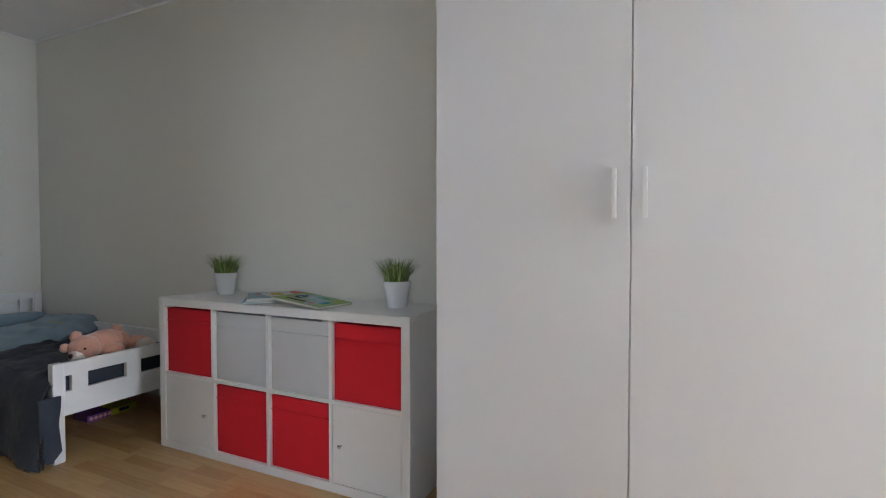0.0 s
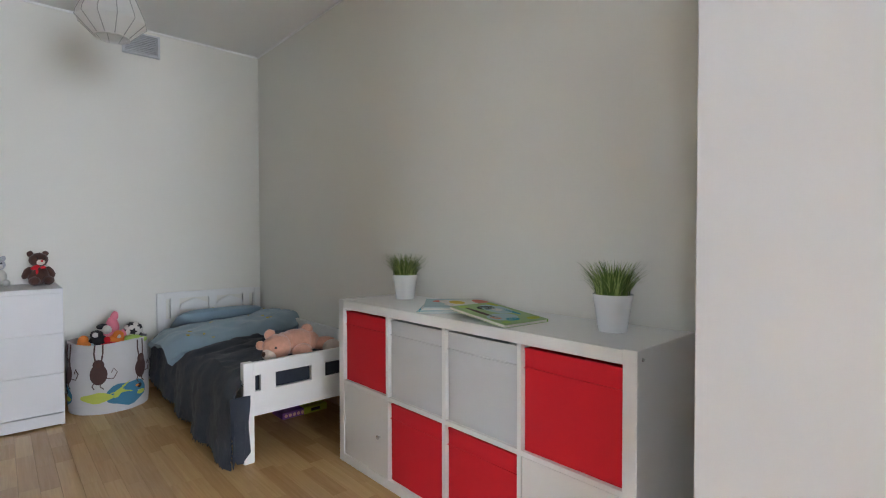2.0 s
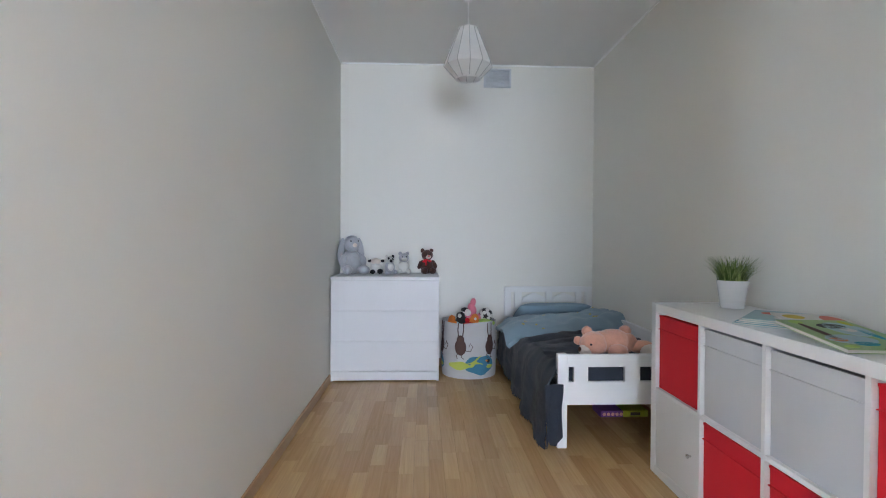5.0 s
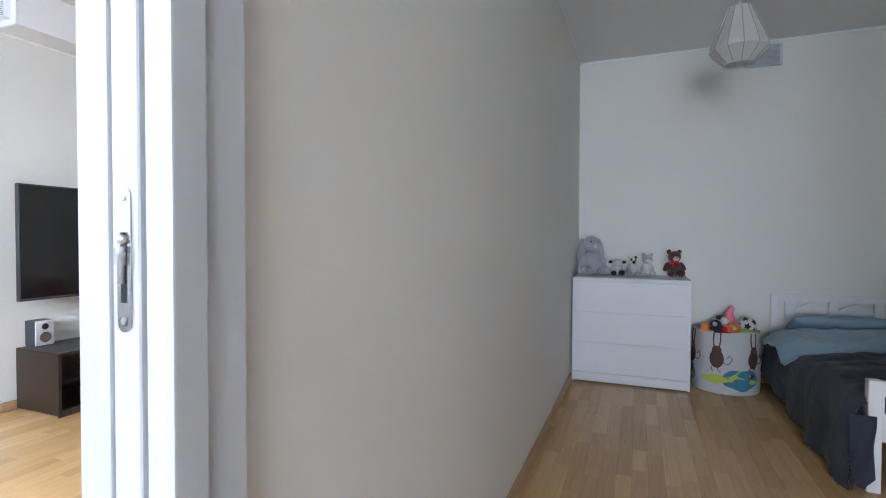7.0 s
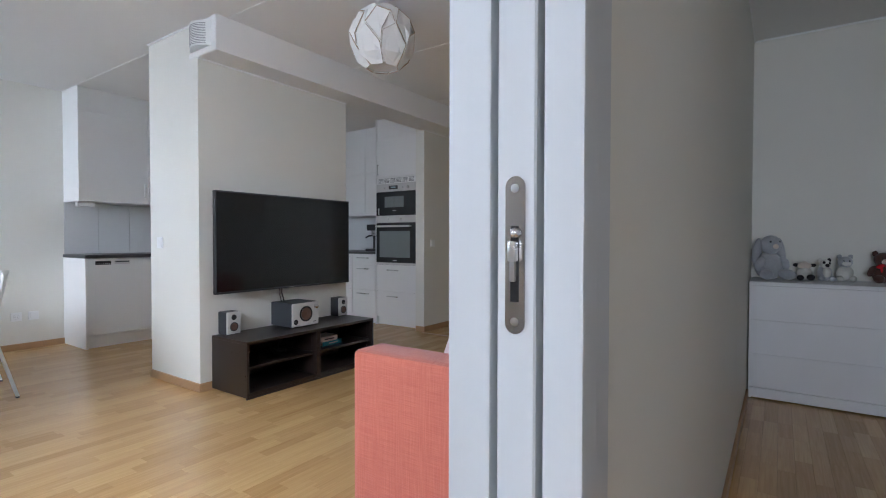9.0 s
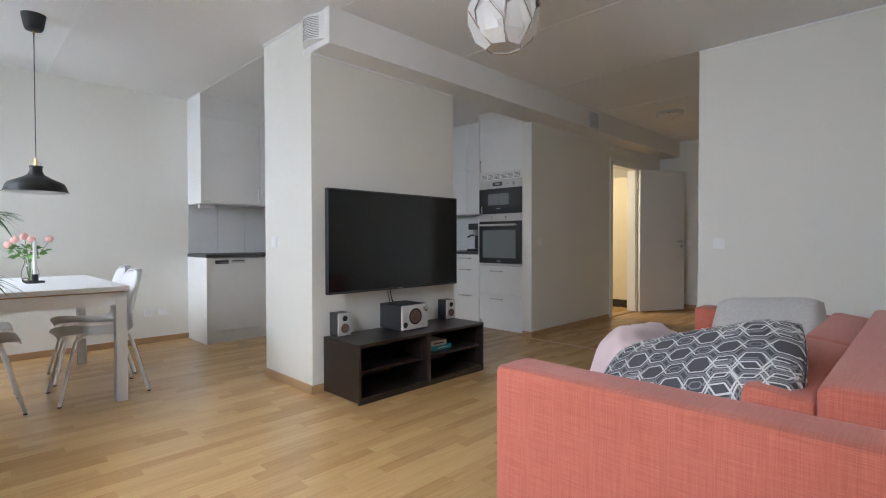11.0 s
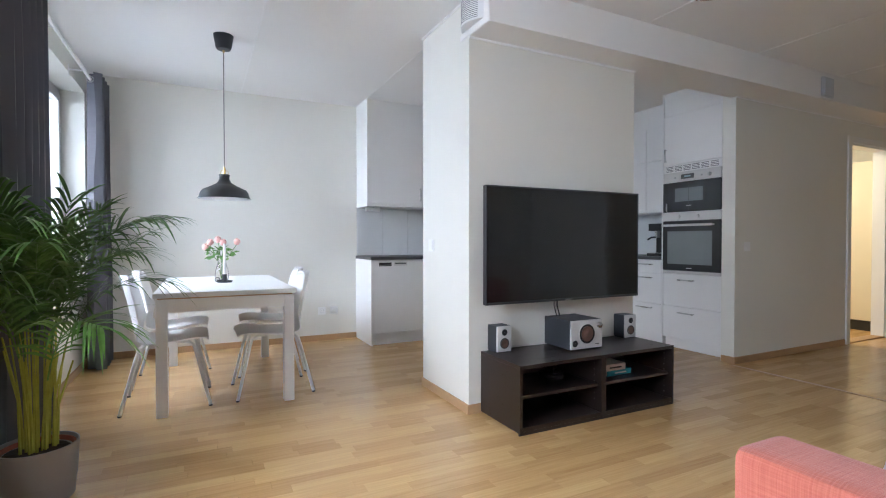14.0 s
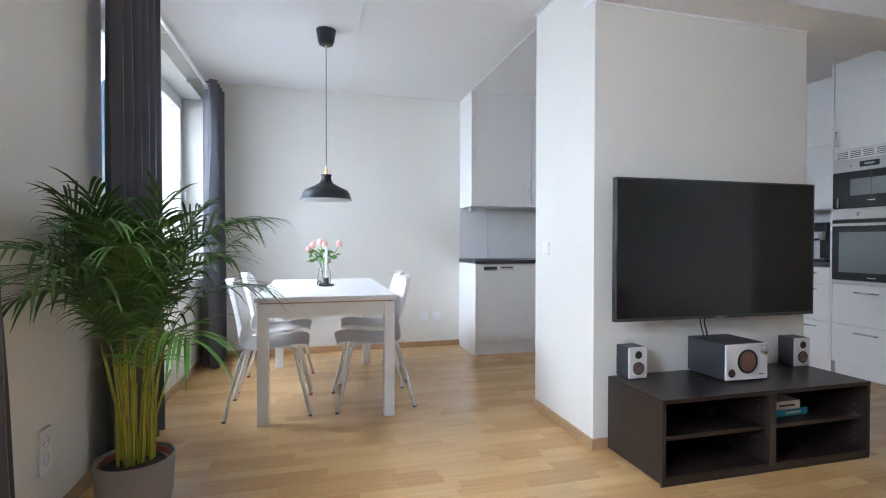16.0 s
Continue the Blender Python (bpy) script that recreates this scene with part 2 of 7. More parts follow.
structure("wall_hall_end", bm, WALL, "pale greige end wall of the hall with a doorway", "wall")
wall("wall_hall_side", HX0 - 0.12, SWX - 0.12, SWY, SWY + 0.12)
wall("wall_sofa_end", SWX - 0.12, SWX, SWY, LY1)
# rooms behind the hall doors
wall("wall_bath_back", HX0, KX1 - 0.15, -5.3, -5.15)
wall("wall_bath_end", HX0 - 0.12, HX0, -5.3, HALLY - 0.12)
wall("wall_dark_room", HX0 - 1.6, HX0 - 1.48, -3.6, -1.2)
wall("wall_dark_room_south", HX0 - 1.48, HX0 - 0.12, -3.6, -3.49)
wall("wall_dark_room_north", HX0 - 1.48, HX0 - 0.12, -1.55, -1.43)
bm = box(HX0 - 1.6, FX1, LY0 - 0.15, BY1 + 0.15, CEILZ, CEILZ + 0.2)
add_box(bm, FX1, BEDF + 0.3, LY1, BY1 + 0.15, CEILZ, CEILZ + 0.2)
structure("ceiling", bm, CEIL, "flat white painted concrete ceiling", "ceiling")
structure("beam", box(HX0, TVX1, TVY - 0.1, BEAMY, BEAMZ, CEILZ - 0.001), CEIL, "white boxed-in duct along the ceiling", "beam")
bm = box(HX0 - 1.6, FX1, LY0 - 0.15, BY1 + 0.15, -0.2, -0.012)
add_box(bm, FX1, BEDF + 0.3, LY1, BY1 + 0.15, -0.2, -0.012)
structure("subfloor", bm, mat("screed", (0.10, 0.07, 0.045), 0.9), "screed under the parquet", "floor")

# added area lamps; the last two stand at windows out of view
for w, watts, x, drop in (((-5.4, -3.8, 1.2, 3.0), 160, FX1 + 0.55, 0.95), ((-2.45, -1.1, 0.9, 2.9), 138, FX1 + 0.45, 0.55), ((-0.05, 1.75, 0.3, 2.4), 104, BEDF + 0.4, 0.45)):
    window_light("window_light", w[0], w[1], w[2], w[3], x, watts, drop)

# joints of the ceiling slabs and the cornice lines, thin raised fillets
bm = bmesh.new()
for x in (-0.69, -1.865, -3.04, -4.25, -5.45, -6.6):
    y0 = LY0 if x > -4.2 else BEAMY
    y1 = LY1 if x > -4.25 else SWY
    if x < -2:
        y0 = BEAMY
    add_box(bm, x - 0.006, x + 0.006, y0, y1, CEILZ - 0.004, CEILZ + 0.01)
for x in (-0.69, -1.865, -3.04):
    add_box(bm, x - 0.006, x + 0.006, BY0, BY1, CEILZ - 0.004, CEILZ + 0.01)
structure("ceiling_joint", bm, CAULK, "white filled joints between ceiling slabs", "ceiling joint")
bm = bmesh.new()
c = 0.010
add_box(bm, BX0, BX0 + c, BY0, BY1, CEILZ - c, CEILZ)
add_box(bm, BX0, BEDF, BY1 - c, BY1, CEILZ - c, CEILZ)
add_box(bm, BX0, BEDF, BY0, BY0 + c, CEILZ - c, CEILZ)
add_box(bm, TVX0, TVX1, TVY, TVY + c, BEAMZ - c, BEAMZ)
add_box(bm, TVX1, TVX1 + c, TVB, TVY - 0.1, CEILZ - c, CEILZ)
add_box(bm, HX0, -4.44, HALLY, HALLY + c, BEAMZ - c, BEAMZ)
add_box(bm, SWX, SWX + c, SWY, LY1, CEILZ - c, CEILZ)
add_box(bm, HX0, HX0 + c, BEAMY, SWY, CEILZ - c, CEILZ)
structure("cornice", bm, CAULK, "thin white caulked line where walls meet the ceiling", "cornice")

# oak skirting boards
SK, ST = 0.058, 0.014


def skirting(x0, x1, y0, y1):
    structure("baseboard", box(min(x0, x1), max(x0, x1), min(y0, y1), max(y0, y1), 0, SK, 0.003), OAK_TRIM, "narrow oak skirting board along the wall", "baseboard")


skirting(BX0, BX0 + ST, 0.62, BY1)
skirting(BX0 + ST, BEDF, BY1 - ST, BY1)
skirting(-3.82, JX - 0.112, BY0, BY0 + ST)
skirting(TVX1, TVX1 + ST, TVB, TVY + ST)
skirting(TVX0, TVX1, TVY, TVY + ST)
skirting(BX1 - ST, BX1, LY0, LY1)
skirting(-1.86, BX1 - ST, LY0, LY0 + ST)
skirting(DX1 + 0.08, -4.44, HALLY, HALLY + ST)
skirting(-4.44, -4.44 + ST, HALLY - 0.11, HALLY + ST)
skirting(HX0, DX0 - 0.08, HALLY, HALLY + ST)
skirting(HX0, HX0 + ST, HALLY + ST, D2Y0 - 0.08)
skirting(SWX, SWX + ST, SWY, LY1)

# a pale band of overcast sky far outside
structure("backdrop", box(90, 90.5, -160, 160, -30, 90), glow("overcast_sky", (0.86, 0.92, 1.0), 0.9), "pale overcast sky far outside", "sky")
structure("ground", box(-200, 200, -200, 200, -9.2, -9.0), mat("lawn", (0.07, 0.10, 0.04), 0.95, var=0.2, scale=0.5), "grass far below the windows", "ground")

# ---------------------------------------------------------------- bedroom materials
RED = mat("red_fabric", (0.66, 0.010, 0.022), 0.8, var=0.05, scale=9, bump=0.25, bscale=500)
WHITE_FABRIC = mat("white_fabric", (0.60, 0.61, 0.625), 0.85, var=0.03, scale=8, bump=0.2, bscale=500)
POT_WHITE = mat("white_glazed_pot", (0.78, 0.79, 0.80), 0.25, var=0.01)
GRASS = mat("artificial_grass", (0.09, 0.165, 0.025), 0.55, var=0.3, scale=40)
GRASS_PALE = mat("artificial_grass_tips", (0.33, 0.42, 0.13), 0.55, var=0.3, scale=40)
SOIL = mat("soil", (0.03, 0.02, 0.014), 0.95, var=0.3, scale=40, bump=1.0, bscale=90)
SPREAD = mat("slate_bedspread", (0.032, 0.039, 0.056), 0.95, var=0.16, scale=9, bump=1.0, bscale=70, sheen=0.12)
BLUE_LINEN = mat("dusty_blue_cotton", (0.235, 0.325, 0.395), 0.9, var=0.05, scale=10, bump=0.3, bscale=300, sheen=0.2)
YELLOW = mat("yellow_print", (0.55, 0.42, 0.05), 0.8)
TEDDY = mat("peach_plush", (0.72, 0.37, 0.26), 0.95, var=0.1, scale=60, bump=1.0, bscale=160, sheen=0.6)
CREAM = mat("cream_plush", (0.72, 0.62, 0.54), 0.95, var=0.06, scale=60, bump=1.0, bscale=160, sheen=0.4)
GREY_PLUSH = mat("grey_plush", (0.42, 0.43, 0.46), 0.95, var=0.08, scale=60, bump=1.0, bscale=160, sheen=0.6)
BROWN_PLUSH = mat("brown_plush", (0.085, 0.035, 0.025), 0.9, var=0.12, scale=60, bump=0.8, bscale=160, sheen=0.3)
PAPER = mat("book_pages", (0.72, 0.70, 0.64), 0.9, var=0.05, scale=30)
BASKET_CLOTH = mat("light_grey_canvas", (0.55, 0.54, 0.54), 0.9, var=0.04, scale=8, bump=0.2, bscale=400)


def flat(name, color, rough=0.7):
    return mat(name, color, rough, var=0.05, scale=25)


GREEN_PRINT, BLUE_PRINT, BROWN_PRINT = flat("lime_print", (0.50, 0.55, 0.08)), flat("pond_blue_print", (0.05, 0.20, 0.32)), flat("brown_print", (0.07, 0.03, 0.025))
ORANGE, PINK, LIME = flat("orange_toy", (0.75, 0.22, 0.03)), flat("pink_toy", (0.75, 0.22, 0.30)), flat("lime_toy", (0.38, 0.55, 0.12))
PURPLE, GAME_YELLOW = flat("purple_card", (0.17, 0.05, 0.22)), flat("yellow_green_card", (0.42, 0.45, 0.03))
OFFWHITE, NEAR_BLACK = flat("offwhite_toy", (0.66, 0.64, 0.60)), flat("black_toy", (0.015, 0.015, 0.018))
TEAL, CORAL_PRINT, SKY_PRINT = flat("teal_cover", (0.03, 0.28, 0.36)), flat("coral_cover", (0.60, 0.16, 0.12)), flat("pale_blue_cover", (0.38, 0.52, 0.55))
BOOK_GREEN = flat("leaf_green_cover", (0.22, 0.36, 0.10), 0.35)


HANDLE_GREY = mat("pale_grey_lacquer", (0.74, 0.745, 0.75), 0.35, var=0.02)


# ---------------------------------------------------------------- wardrobe
def wardrobe():
    w = thing("wardrobe", pose(0, 1.34, 0), "tall smooth white wardrobe with closed doors and pale bow handles", "wardrobe")
    part("body", box(-0.687, 1.13, 0.022, 0.598, 0.0, 2.36, 0.001), WHITE_FOIL, w)
    part("plinth", box(-0.68, 1.12, 0.03, 0.04, 0.0, 0.05), WHITE_FOIL, w)
    for x0, x1, hx in ((-0.687, -0.0925, -0.133), (-0.0895, 0.512, -0.054), (0.516, 1.13, 1.09)):
        d = part("door", box(x0, x1, 0.0, 0.018, 0.055, 2.355, 0.0015), WHITE_FOIL, w)
        bm = tube([(hx, 0.001, 1.262), (hx, -0.024, 1.262)], 0.005)
        tube([(hx, 0.001, 1.142), (hx, -0.024, 1.142)], 0.005, bm=bm)
        add_box(bm, hx - 0.0065, hx + 0.0065, -0.034, -0.022, 1.134, 1.270, 0.003, 2)
        part("handle", bm, HANDLE_GREY, d, "pale grey lacquered bow handle", smooth=True)


wardrobe()


# ---------------------------------------------------------------- cube shelf with boxes
def fabric_box(x, z, m, shelf):
    """A fabric storage box in a cube: bowed front, seam below the rim."""
    label = "red fabric storage box filling a cube of the white shelf" if m is RED else "white fabric storage box filling a cube of the white shelf"
    b = thing("storage_box", pose(x, 1.562, z + 0.0005), label, "storage box", "storage boxes in the cube shelf")
    bm = bmesh.new()
    w, h, d, n = 0.1640, 0.324, 0.35, 10
    g = []
    for j in range(n + 1):
        v = j / n
        row = []
        for i in range(n + 1):
            u = i / n * 2 - 1
            bow = -0.006 * (1 - u * u) * math.sin(math.pi * v) + 0.002 * noise.noise(Vector((x * 9 + u * 2, z * 7, v * 3)))
            row.append(bm.verts.new((u * w, bow, v * h - (0.006 * (1 - u * u) if j == n else 0))))
        g.append(row)
    back = [[bm.verts.new((u * w, d, v * h)) for u in (-1, 1)] for v in (0, 1)]
    for j in range(n):
        for i in range(n):
            bm.faces.new((g[j][i], g[j][i + 1], g[j + 1][i + 1], g[j + 1][i]))
    bm.faces.new([g[j][0] for j in range(n + 1)] + [back[1][0], back[0][0]])
    bm.faces.new([g[j][n] for j in range(n + 1)] + [back[1][1], back[0][1]])
    bm.faces.new((back[0][0], back[0][1], back[1][1], back[1][0]))
    bm.faces.new(g[0] + [back[0][1], back[0][0]])
    part("body", bm, m, b, smooth=True)
    bm = bmesh.new()
    add_box(bm, -w + 0.001, w - 0.001, -0.0085, 0.0, h - 0.062, h - 0.059, 0.001)
    part("seam", bm, m, b)
    bm = bmesh.new()
    add_box(bm, -w, w, -0.004, 0.003, h - 0.008, h + 0.001, 0.002, 2)
    add_box(bm, -w, -w + 0.004, 0, d, h - 0.006, h)
    add_box(bm, w - 0.004, w, 0, d, h - 0.006, h)
    part("rim", bm, m, b)


def cube_shelf():
    x0, x1, y0, y1 = -2.378, -0.902, 1.545, 1.922
    s = thing("cube_shelf", pose(0, 0, 0), "white two-by-four cube shelf with red and white boxes and two doors", "shelf unit")
    t, i = 0.040, 0.016
    part("side", box(x0, x0 + t, y0, y1, 0, 0.772, 0.0015), SHELF_FOIL, s)
    part("side", box(x1 - t, x1, y0, y1, 0, 0.772, 0.0015), SHELF_FOIL, s)
    part("top", box(x0 + t, x1 - t, y0 + 0.001, y1, 0.77 - t, 0.769, 0.001), SHELF_FOIL, s)
    part("bottom", box(x0 + t, x1 - t, y0 + 0.001, y1, 0.0, t, 0.001), SHELF_FOIL, s)
    c = (x1 - x0 - 2 * t - 3 * i) / 4
    cells = [x0 + t + k * (c + i) for k in range(4)]
    for k in (1, 2, 3):
        part("divider", box(cells[k] - i, cells[k], y0 + 0.002, y1, t, 0.77 - t), SHELF_FOIL, s)
    part("back", box(x0 + t, x1 - t, y1 - 0.006, y1 - 0.001, t, 0.77 - t), SHELF_FOIL, s)
    zm = 0.377
    for k in range(4):
        part("shelf", box(cells[k], cells[k] + c, y0 + 0.002, y1 - 0.007, zm, zm + i), SHELF_FOIL, s)
    for k in (0, 3):
        d = part("cabinet_door", box(cells[k] + 0.002, cells[k] + c - 0.002, y0 + 0.004, y0 + 0.018, t + 0.002, zm - 0.002, 0.001), SHELF_FOIL, s)
        kx = cells[k] + (c - 0.045 if k == 0 else 0.045)
        bm = lathe([(0.004, 0), (0.004, 0.008), (0.008, 0.011), (0.009, 0.016), (0.006, 0.019)], 16)
        part("knob", bm, STEEL, d, "small round steel knob", smooth=True, at=pose(kx, y0 + 0.004, 0.207, 90))
    for z in (0.745, 0.02):
        bm = bmesh.new()
        ball(bm, (x1, y0 + 0.03, z), 0.006, 1)
        part("screw", bm, STEEL, s)
    for k, m in enumerate((RED, WHITE_FABRIC, WHITE_FABRIC, RED)):
        fabric_box(cells[k] + c / 2, zm + i, m, s)
    for k in (1, 2):
        fabric_box(cells[k] + c / 2, t, RED, s)


cube_shelf()


# ---------------------------------------------------------------- potted grass
def grass_pot(x, y, z, seed, s=1.0):
    rng = random.Random(seed)
    p = thing("potted_grass", pose(x, y, z), "artificial grass in a white ribbed pot on the shelf", "plant", "grass pots on the shelf")
    prof = [(0.040, 0.0), (0.044, 0.002)]
    for k in range(14):
        zz = 0.006 + k * 0.0065
        prof.append((0.044 + zz * 0.135 + (0.0008 if k % 2 else -0.0008), zz))
    prof += [(0.0585, 0.098), (0.0600, 0.103), (0.0610, 0.117), (0.0595, 0.118), (0.057, 0.100), (0.0, 0.100)]
    part("pot", lathe([(r * s, h * s) for r, h in prof], 40), POT_WHITE, p, smooth=True)
    part("soil", lathe([(0.0, 0.098 * s), (0.056 * s, 0.098 * s), (0.05 * s, 0.104 * s), (0.0, 0.108 * s)], 20, False), SOIL, p)
    for name, m, n in (("grass", GRASS, 260), ("grass", GRASS_PALE, 150)):
        bm = bmesh.new()
        for _ in range(n):
            a, r = rng.uniform(0, 6.283), 0.052 * math.sqrt(rng.random())
            h, lean, w = rng.uniform(0.075, 0.150), rng.uniform(0.0, 0.035) + r * 0.95, rng.uniform(0.0018, 0.0034)
            b = a + rng.uniform(-0.6, 0.6)
            base, side = Vector((r * math.cos(a), r * math.sin(a), 0.10)), Vector((-math.sin(b), math.cos(b), 0))
            prev = None
            for k in range(4):
                u = k / 3
                c = (base + Vector((math.cos(b) * lean * u * u, math.sin(b) * lean * u * u, h * u * (1 - 0.18 * u)))) * s
                ww = side * w * (1 - u * 0.92)
                cur = (bm.verts.new(c - ww), bm.verts.new(c + ww))
                if prev:
                    bm.faces.new((prev[0], prev[1], cur[1], cur[0]))
                prev = cur
        part(name, bm, m, p)


grass_pot(-2.19, 1.80, 0.769, 1)
grass_pot(-1.09, 1.765, 0.769, 2, 1.0)


# ---------------------------------------------------------------- books on the shelf
def book(x, y, z, w, d, h, turn, cover, label, pictures=(), tilt=0.0):
    b = thing("picture_book", pose(x, y, z, 0, tilt, turn), label, "book", "picture books on the shelf")
    part("page_block", box(-w / 2 + 0.003, w / 2 - 0.003, -d / 2 + 0.001, d / 2 - 0.003, 0.0012, h - 0.0012), PAPER, b)
    bm = box(-w / 2, w / 2, -d / 2, d / 2, h - 0.0012, h)
    add_box(bm, -w / 2, w / 2, -d / 2, d / 2, 0, 0.0012)
    add_box(bm, -w / 2, w / 2, d / 2 - 0.002, d / 2, 0.0013, h - 0.0013)
    c = part("cover", bm, cover, b)
    for px, py, rx, ry, m in pictures:
        part("picture", lathe([(0.001, 0), (1, 0), (1, 0.0006), (0.001, 0.0006)], 14), m, c, at=pose(px, py, h + 0.0002) @ Matrix.Diagonal((rx, ry, 1, 1)))


for k, m in enumerate((SKY_PRINT, TEAL, OFFWHITE, SKY_PRINT)):
    book(-1.81 + 0.004 * k, 1.715 + 0.003 * k, 0.7692 + k * 0.0062, 0.20, 0.27, 0.006, 41 + k * 2, m, "thin picture book in a low stack on the shelf",
         ((-0.04, 0.05, 0.03, 0.03, CORAL_PRINT), (0.03, -0.06, 0.05, 0.03, OFFWHITE)) if k == 3 else ())
book(-1.70, 1.755, 0.7942, 0.19, 0.25, 0.006, 66, OFFWHITE, "pale picture book with a coral title lying on a stack", ((0.05, 0.0, 0.03, 0.09, CORAL_PRINT), (-0.05, 0.03, 0.03, 0.05, YELLOW)))
book(-1.485, 1.668, 0.7835, 0.30, 0.205, 0.011, -6, BOOK_GREEN, "green picture book with a panda picture, leaning askew on other books",
     ((0.06, -0.03, 0.045, 0.062, SKY_PRINT), (-0.045, 0.035, 0.075, 0.050, SKY_PRINT), (-0.075, 0.012, 0.030, 0.038, NEAR_BLACK), (-0.035, 0.03, 0.022, 0.020, OFFWHITE),
      (0.065, -0.065, 0.018, 0.022, ORANGE), (0.115, 0.065, 0.016, 0.03, GAME_YELLOW), (-0.12, -0.06, 0.02, 0.018, LIME), (-0.02, -0.06, 0.09, 0.010, BROWN_PRINT), (0.10, -0.02, 0.018, 0.03, TEAL), (0.01, 0.06, 0.05, 0.010, TEAL),
      (-0.11, 0.075, 0.03, 0.012, GAME_YELLOW), (0.125, -0.075, 0.012, 0.018, LIME)), tilt=5.2)


# ---------------------------------------------------------------- child's bed
def panel_holes(bm, y0, y1, z0, z1, x0, x1, holes):
    """A board in the yz plane with rectangular holes (y0, y1, z0, z1) all in one band."""
    hz0, hz1 = min(h[2] for h in holes), max(h[3] for h in holes)
    add_box(bm, x0, x1, y0, y1, z0, hz0)
    add_box(bm, x0, x1, y0, y1, hz1, z1)
    at = y0
    for h in sorted(holes):
        add_box(bm, x0, x1, at, h[0], hz0, hz1)
        at = h[1]
    add_box(bm, x0, x1, at, y1, hz0, hz1)


def bed():
    b = thing("childs_bed", pose(0, 0, 0), "white-painted wooden child's bed with cut-out headboard and footboard", "bed")
    y0, y1 = 1.178, 1.922
    bm = bmesh.new()
    panel_holes(bm, y0 + 0.05, y1 - 0.05, 0.22, 0.475, -2.642, -2.62, [(1.235, 1.262, 0.336, 0.412), (1.335, 1.525, 0.336, 0.412), (1.603, 1.768, 0.336, 0.412), (1.838, 1.865, 0.336, 0.412)])
    part("footboard", bm, WHITE, b)
    for y in (y0, y1 - 0.05):
        part("leg", box(-2.655, -2.615, y, y + 0.05, 0.0, 0.478, 0.003), WHITE, b)
        part("leg", box(-4.292, -4.262, y, y + 0.05, 0.0, 0.668, 0.003), WHITE, b)
    bm = bmesh.new()
    panel_holes(bm, y0 + 0.05, y1 - 0.05, 0.20, 0.672, -4.288, -4.268, [(1.236, 1.266, 0.48, 0.625), (1.325, 1.53, 0.545, 0.625), (1.585, 1.785, 0.545, 0.625), (1.835, 1.865, 0.48, 0.625)])
    part("headboard", bm, WHITE, b)
    for y in (1.428, 1.685):      # scalloped crests inside the two wide openings
        bm = bmesh.new()
        prof = [(-0.10, 0.54)]
        for k in range(21):
            u = k / 20 * 2 - 1
            prof.append((u * 0.095, 0.572 + 0.043 * (1 - abs(u)) ** 0.8 + 0.005 * abs(math.sin(u * 9))))
        prof.append((0.10, 0.54))
        f0 = [bm.verts.new((-4.287, y + a, z)) for a, z in prof]
        f1 = [bm.verts.new((-4.269, y + a, z)) for a, z in prof]
        bm.faces.new(f0), bm.faces.new(f1[::-1])
        for k in range(len(prof)):
            n = (k + 1) % len(prof)
            bm.faces.new((f0[k], f0[n], f1[n], f1[k]))
        part("crest", bm, WHITE, b)
    part("side_rail", box(-4.262, -2.655, y1 - 0.03, y1 - 0.008, 0.20, 0.50, 0.003), WHITE, b)
    part("side_rail", box(-4.262, -2.655, y0 + 0.008, y0 + 0.03, 0.20, 0.30, 0.003), WHITE, b)
    part("slat_base", box(-4.26, -2.66, y0 + 0.03, y1 - 0.03, 0.245, 0.265), OAK_TRIM, b)
    bm = bmesh.new()
    ball(bm, (-2.614, y0 + 0.025, 0.285), 0.006, 1)
    part("bolt", bm, STEEL, b)
    tagged(part("mattress", box(-4.258, -2.685, y0 + 0.035, y1 - 0.032, 0.266, 0.375, 0.02, 3), WHITE_FABRIC), "white foam mattress in the child's bed", "mattress")


bed()


def sheet(bm, grid, thick, closed=False):
    """A cloth or shell of some thickness through a grid of points."""
    h, w = len(grid), len(grid[0])
    nor = [[None] * w for _ in range(h)]
    for j in range(h):
        for i in range(w):
            a = Vector(grid[j][min(i + 1, w - 1)]) - Vector(grid[j][max(i - 1, 0)])
            b = Vector(grid[min(j + 1, h - 1)][i]) - Vector(grid[max(j - 1, 0)][i])
            n = a.cross(b)
            nor[j][i] = n.normalized() if n.length > 1e-9 else Vector((0, 0, 1))
    top = [[bm.verts.new(Vector(grid[j][i]) + nor[j][i] * thick / 2) for i in range(w)] for j in range(h)]
    bot = [[bm.verts.new(Vector(grid[j][i]) - nor[j][i] * thick / 2) for i in range(w)] for j in range(h)]
    for j in range(h - 1):
        for i in range(w - 1):
            bm.faces.new((top[j][i], top[j][i + 1], top[j + 1][i + 1], top[j + 1][i]))
            bm.faces.new((bot[j][i], bot[j + 1][i], bot[j + 1][i + 1], bot[j][i + 1]))
    for i in range(w - 1):
        bm.faces.new((top[0][i], bot[0][i], bot[0][i + 1], top[0][i + 1]))
        bm.faces.new((top[-1][i], top[-1][i + 1], bot[-1][i + 1], bot[-1][i]))
    for j in range(h - 1):
        bm.faces.new((top[j][0], top[j + 1][0], bot[j + 1][0], bot[j][0]))
        bm.faces.new((top[j][-1], bot[j][-1], bot[j + 1][-1], top[j + 1][-1]))
    return bm


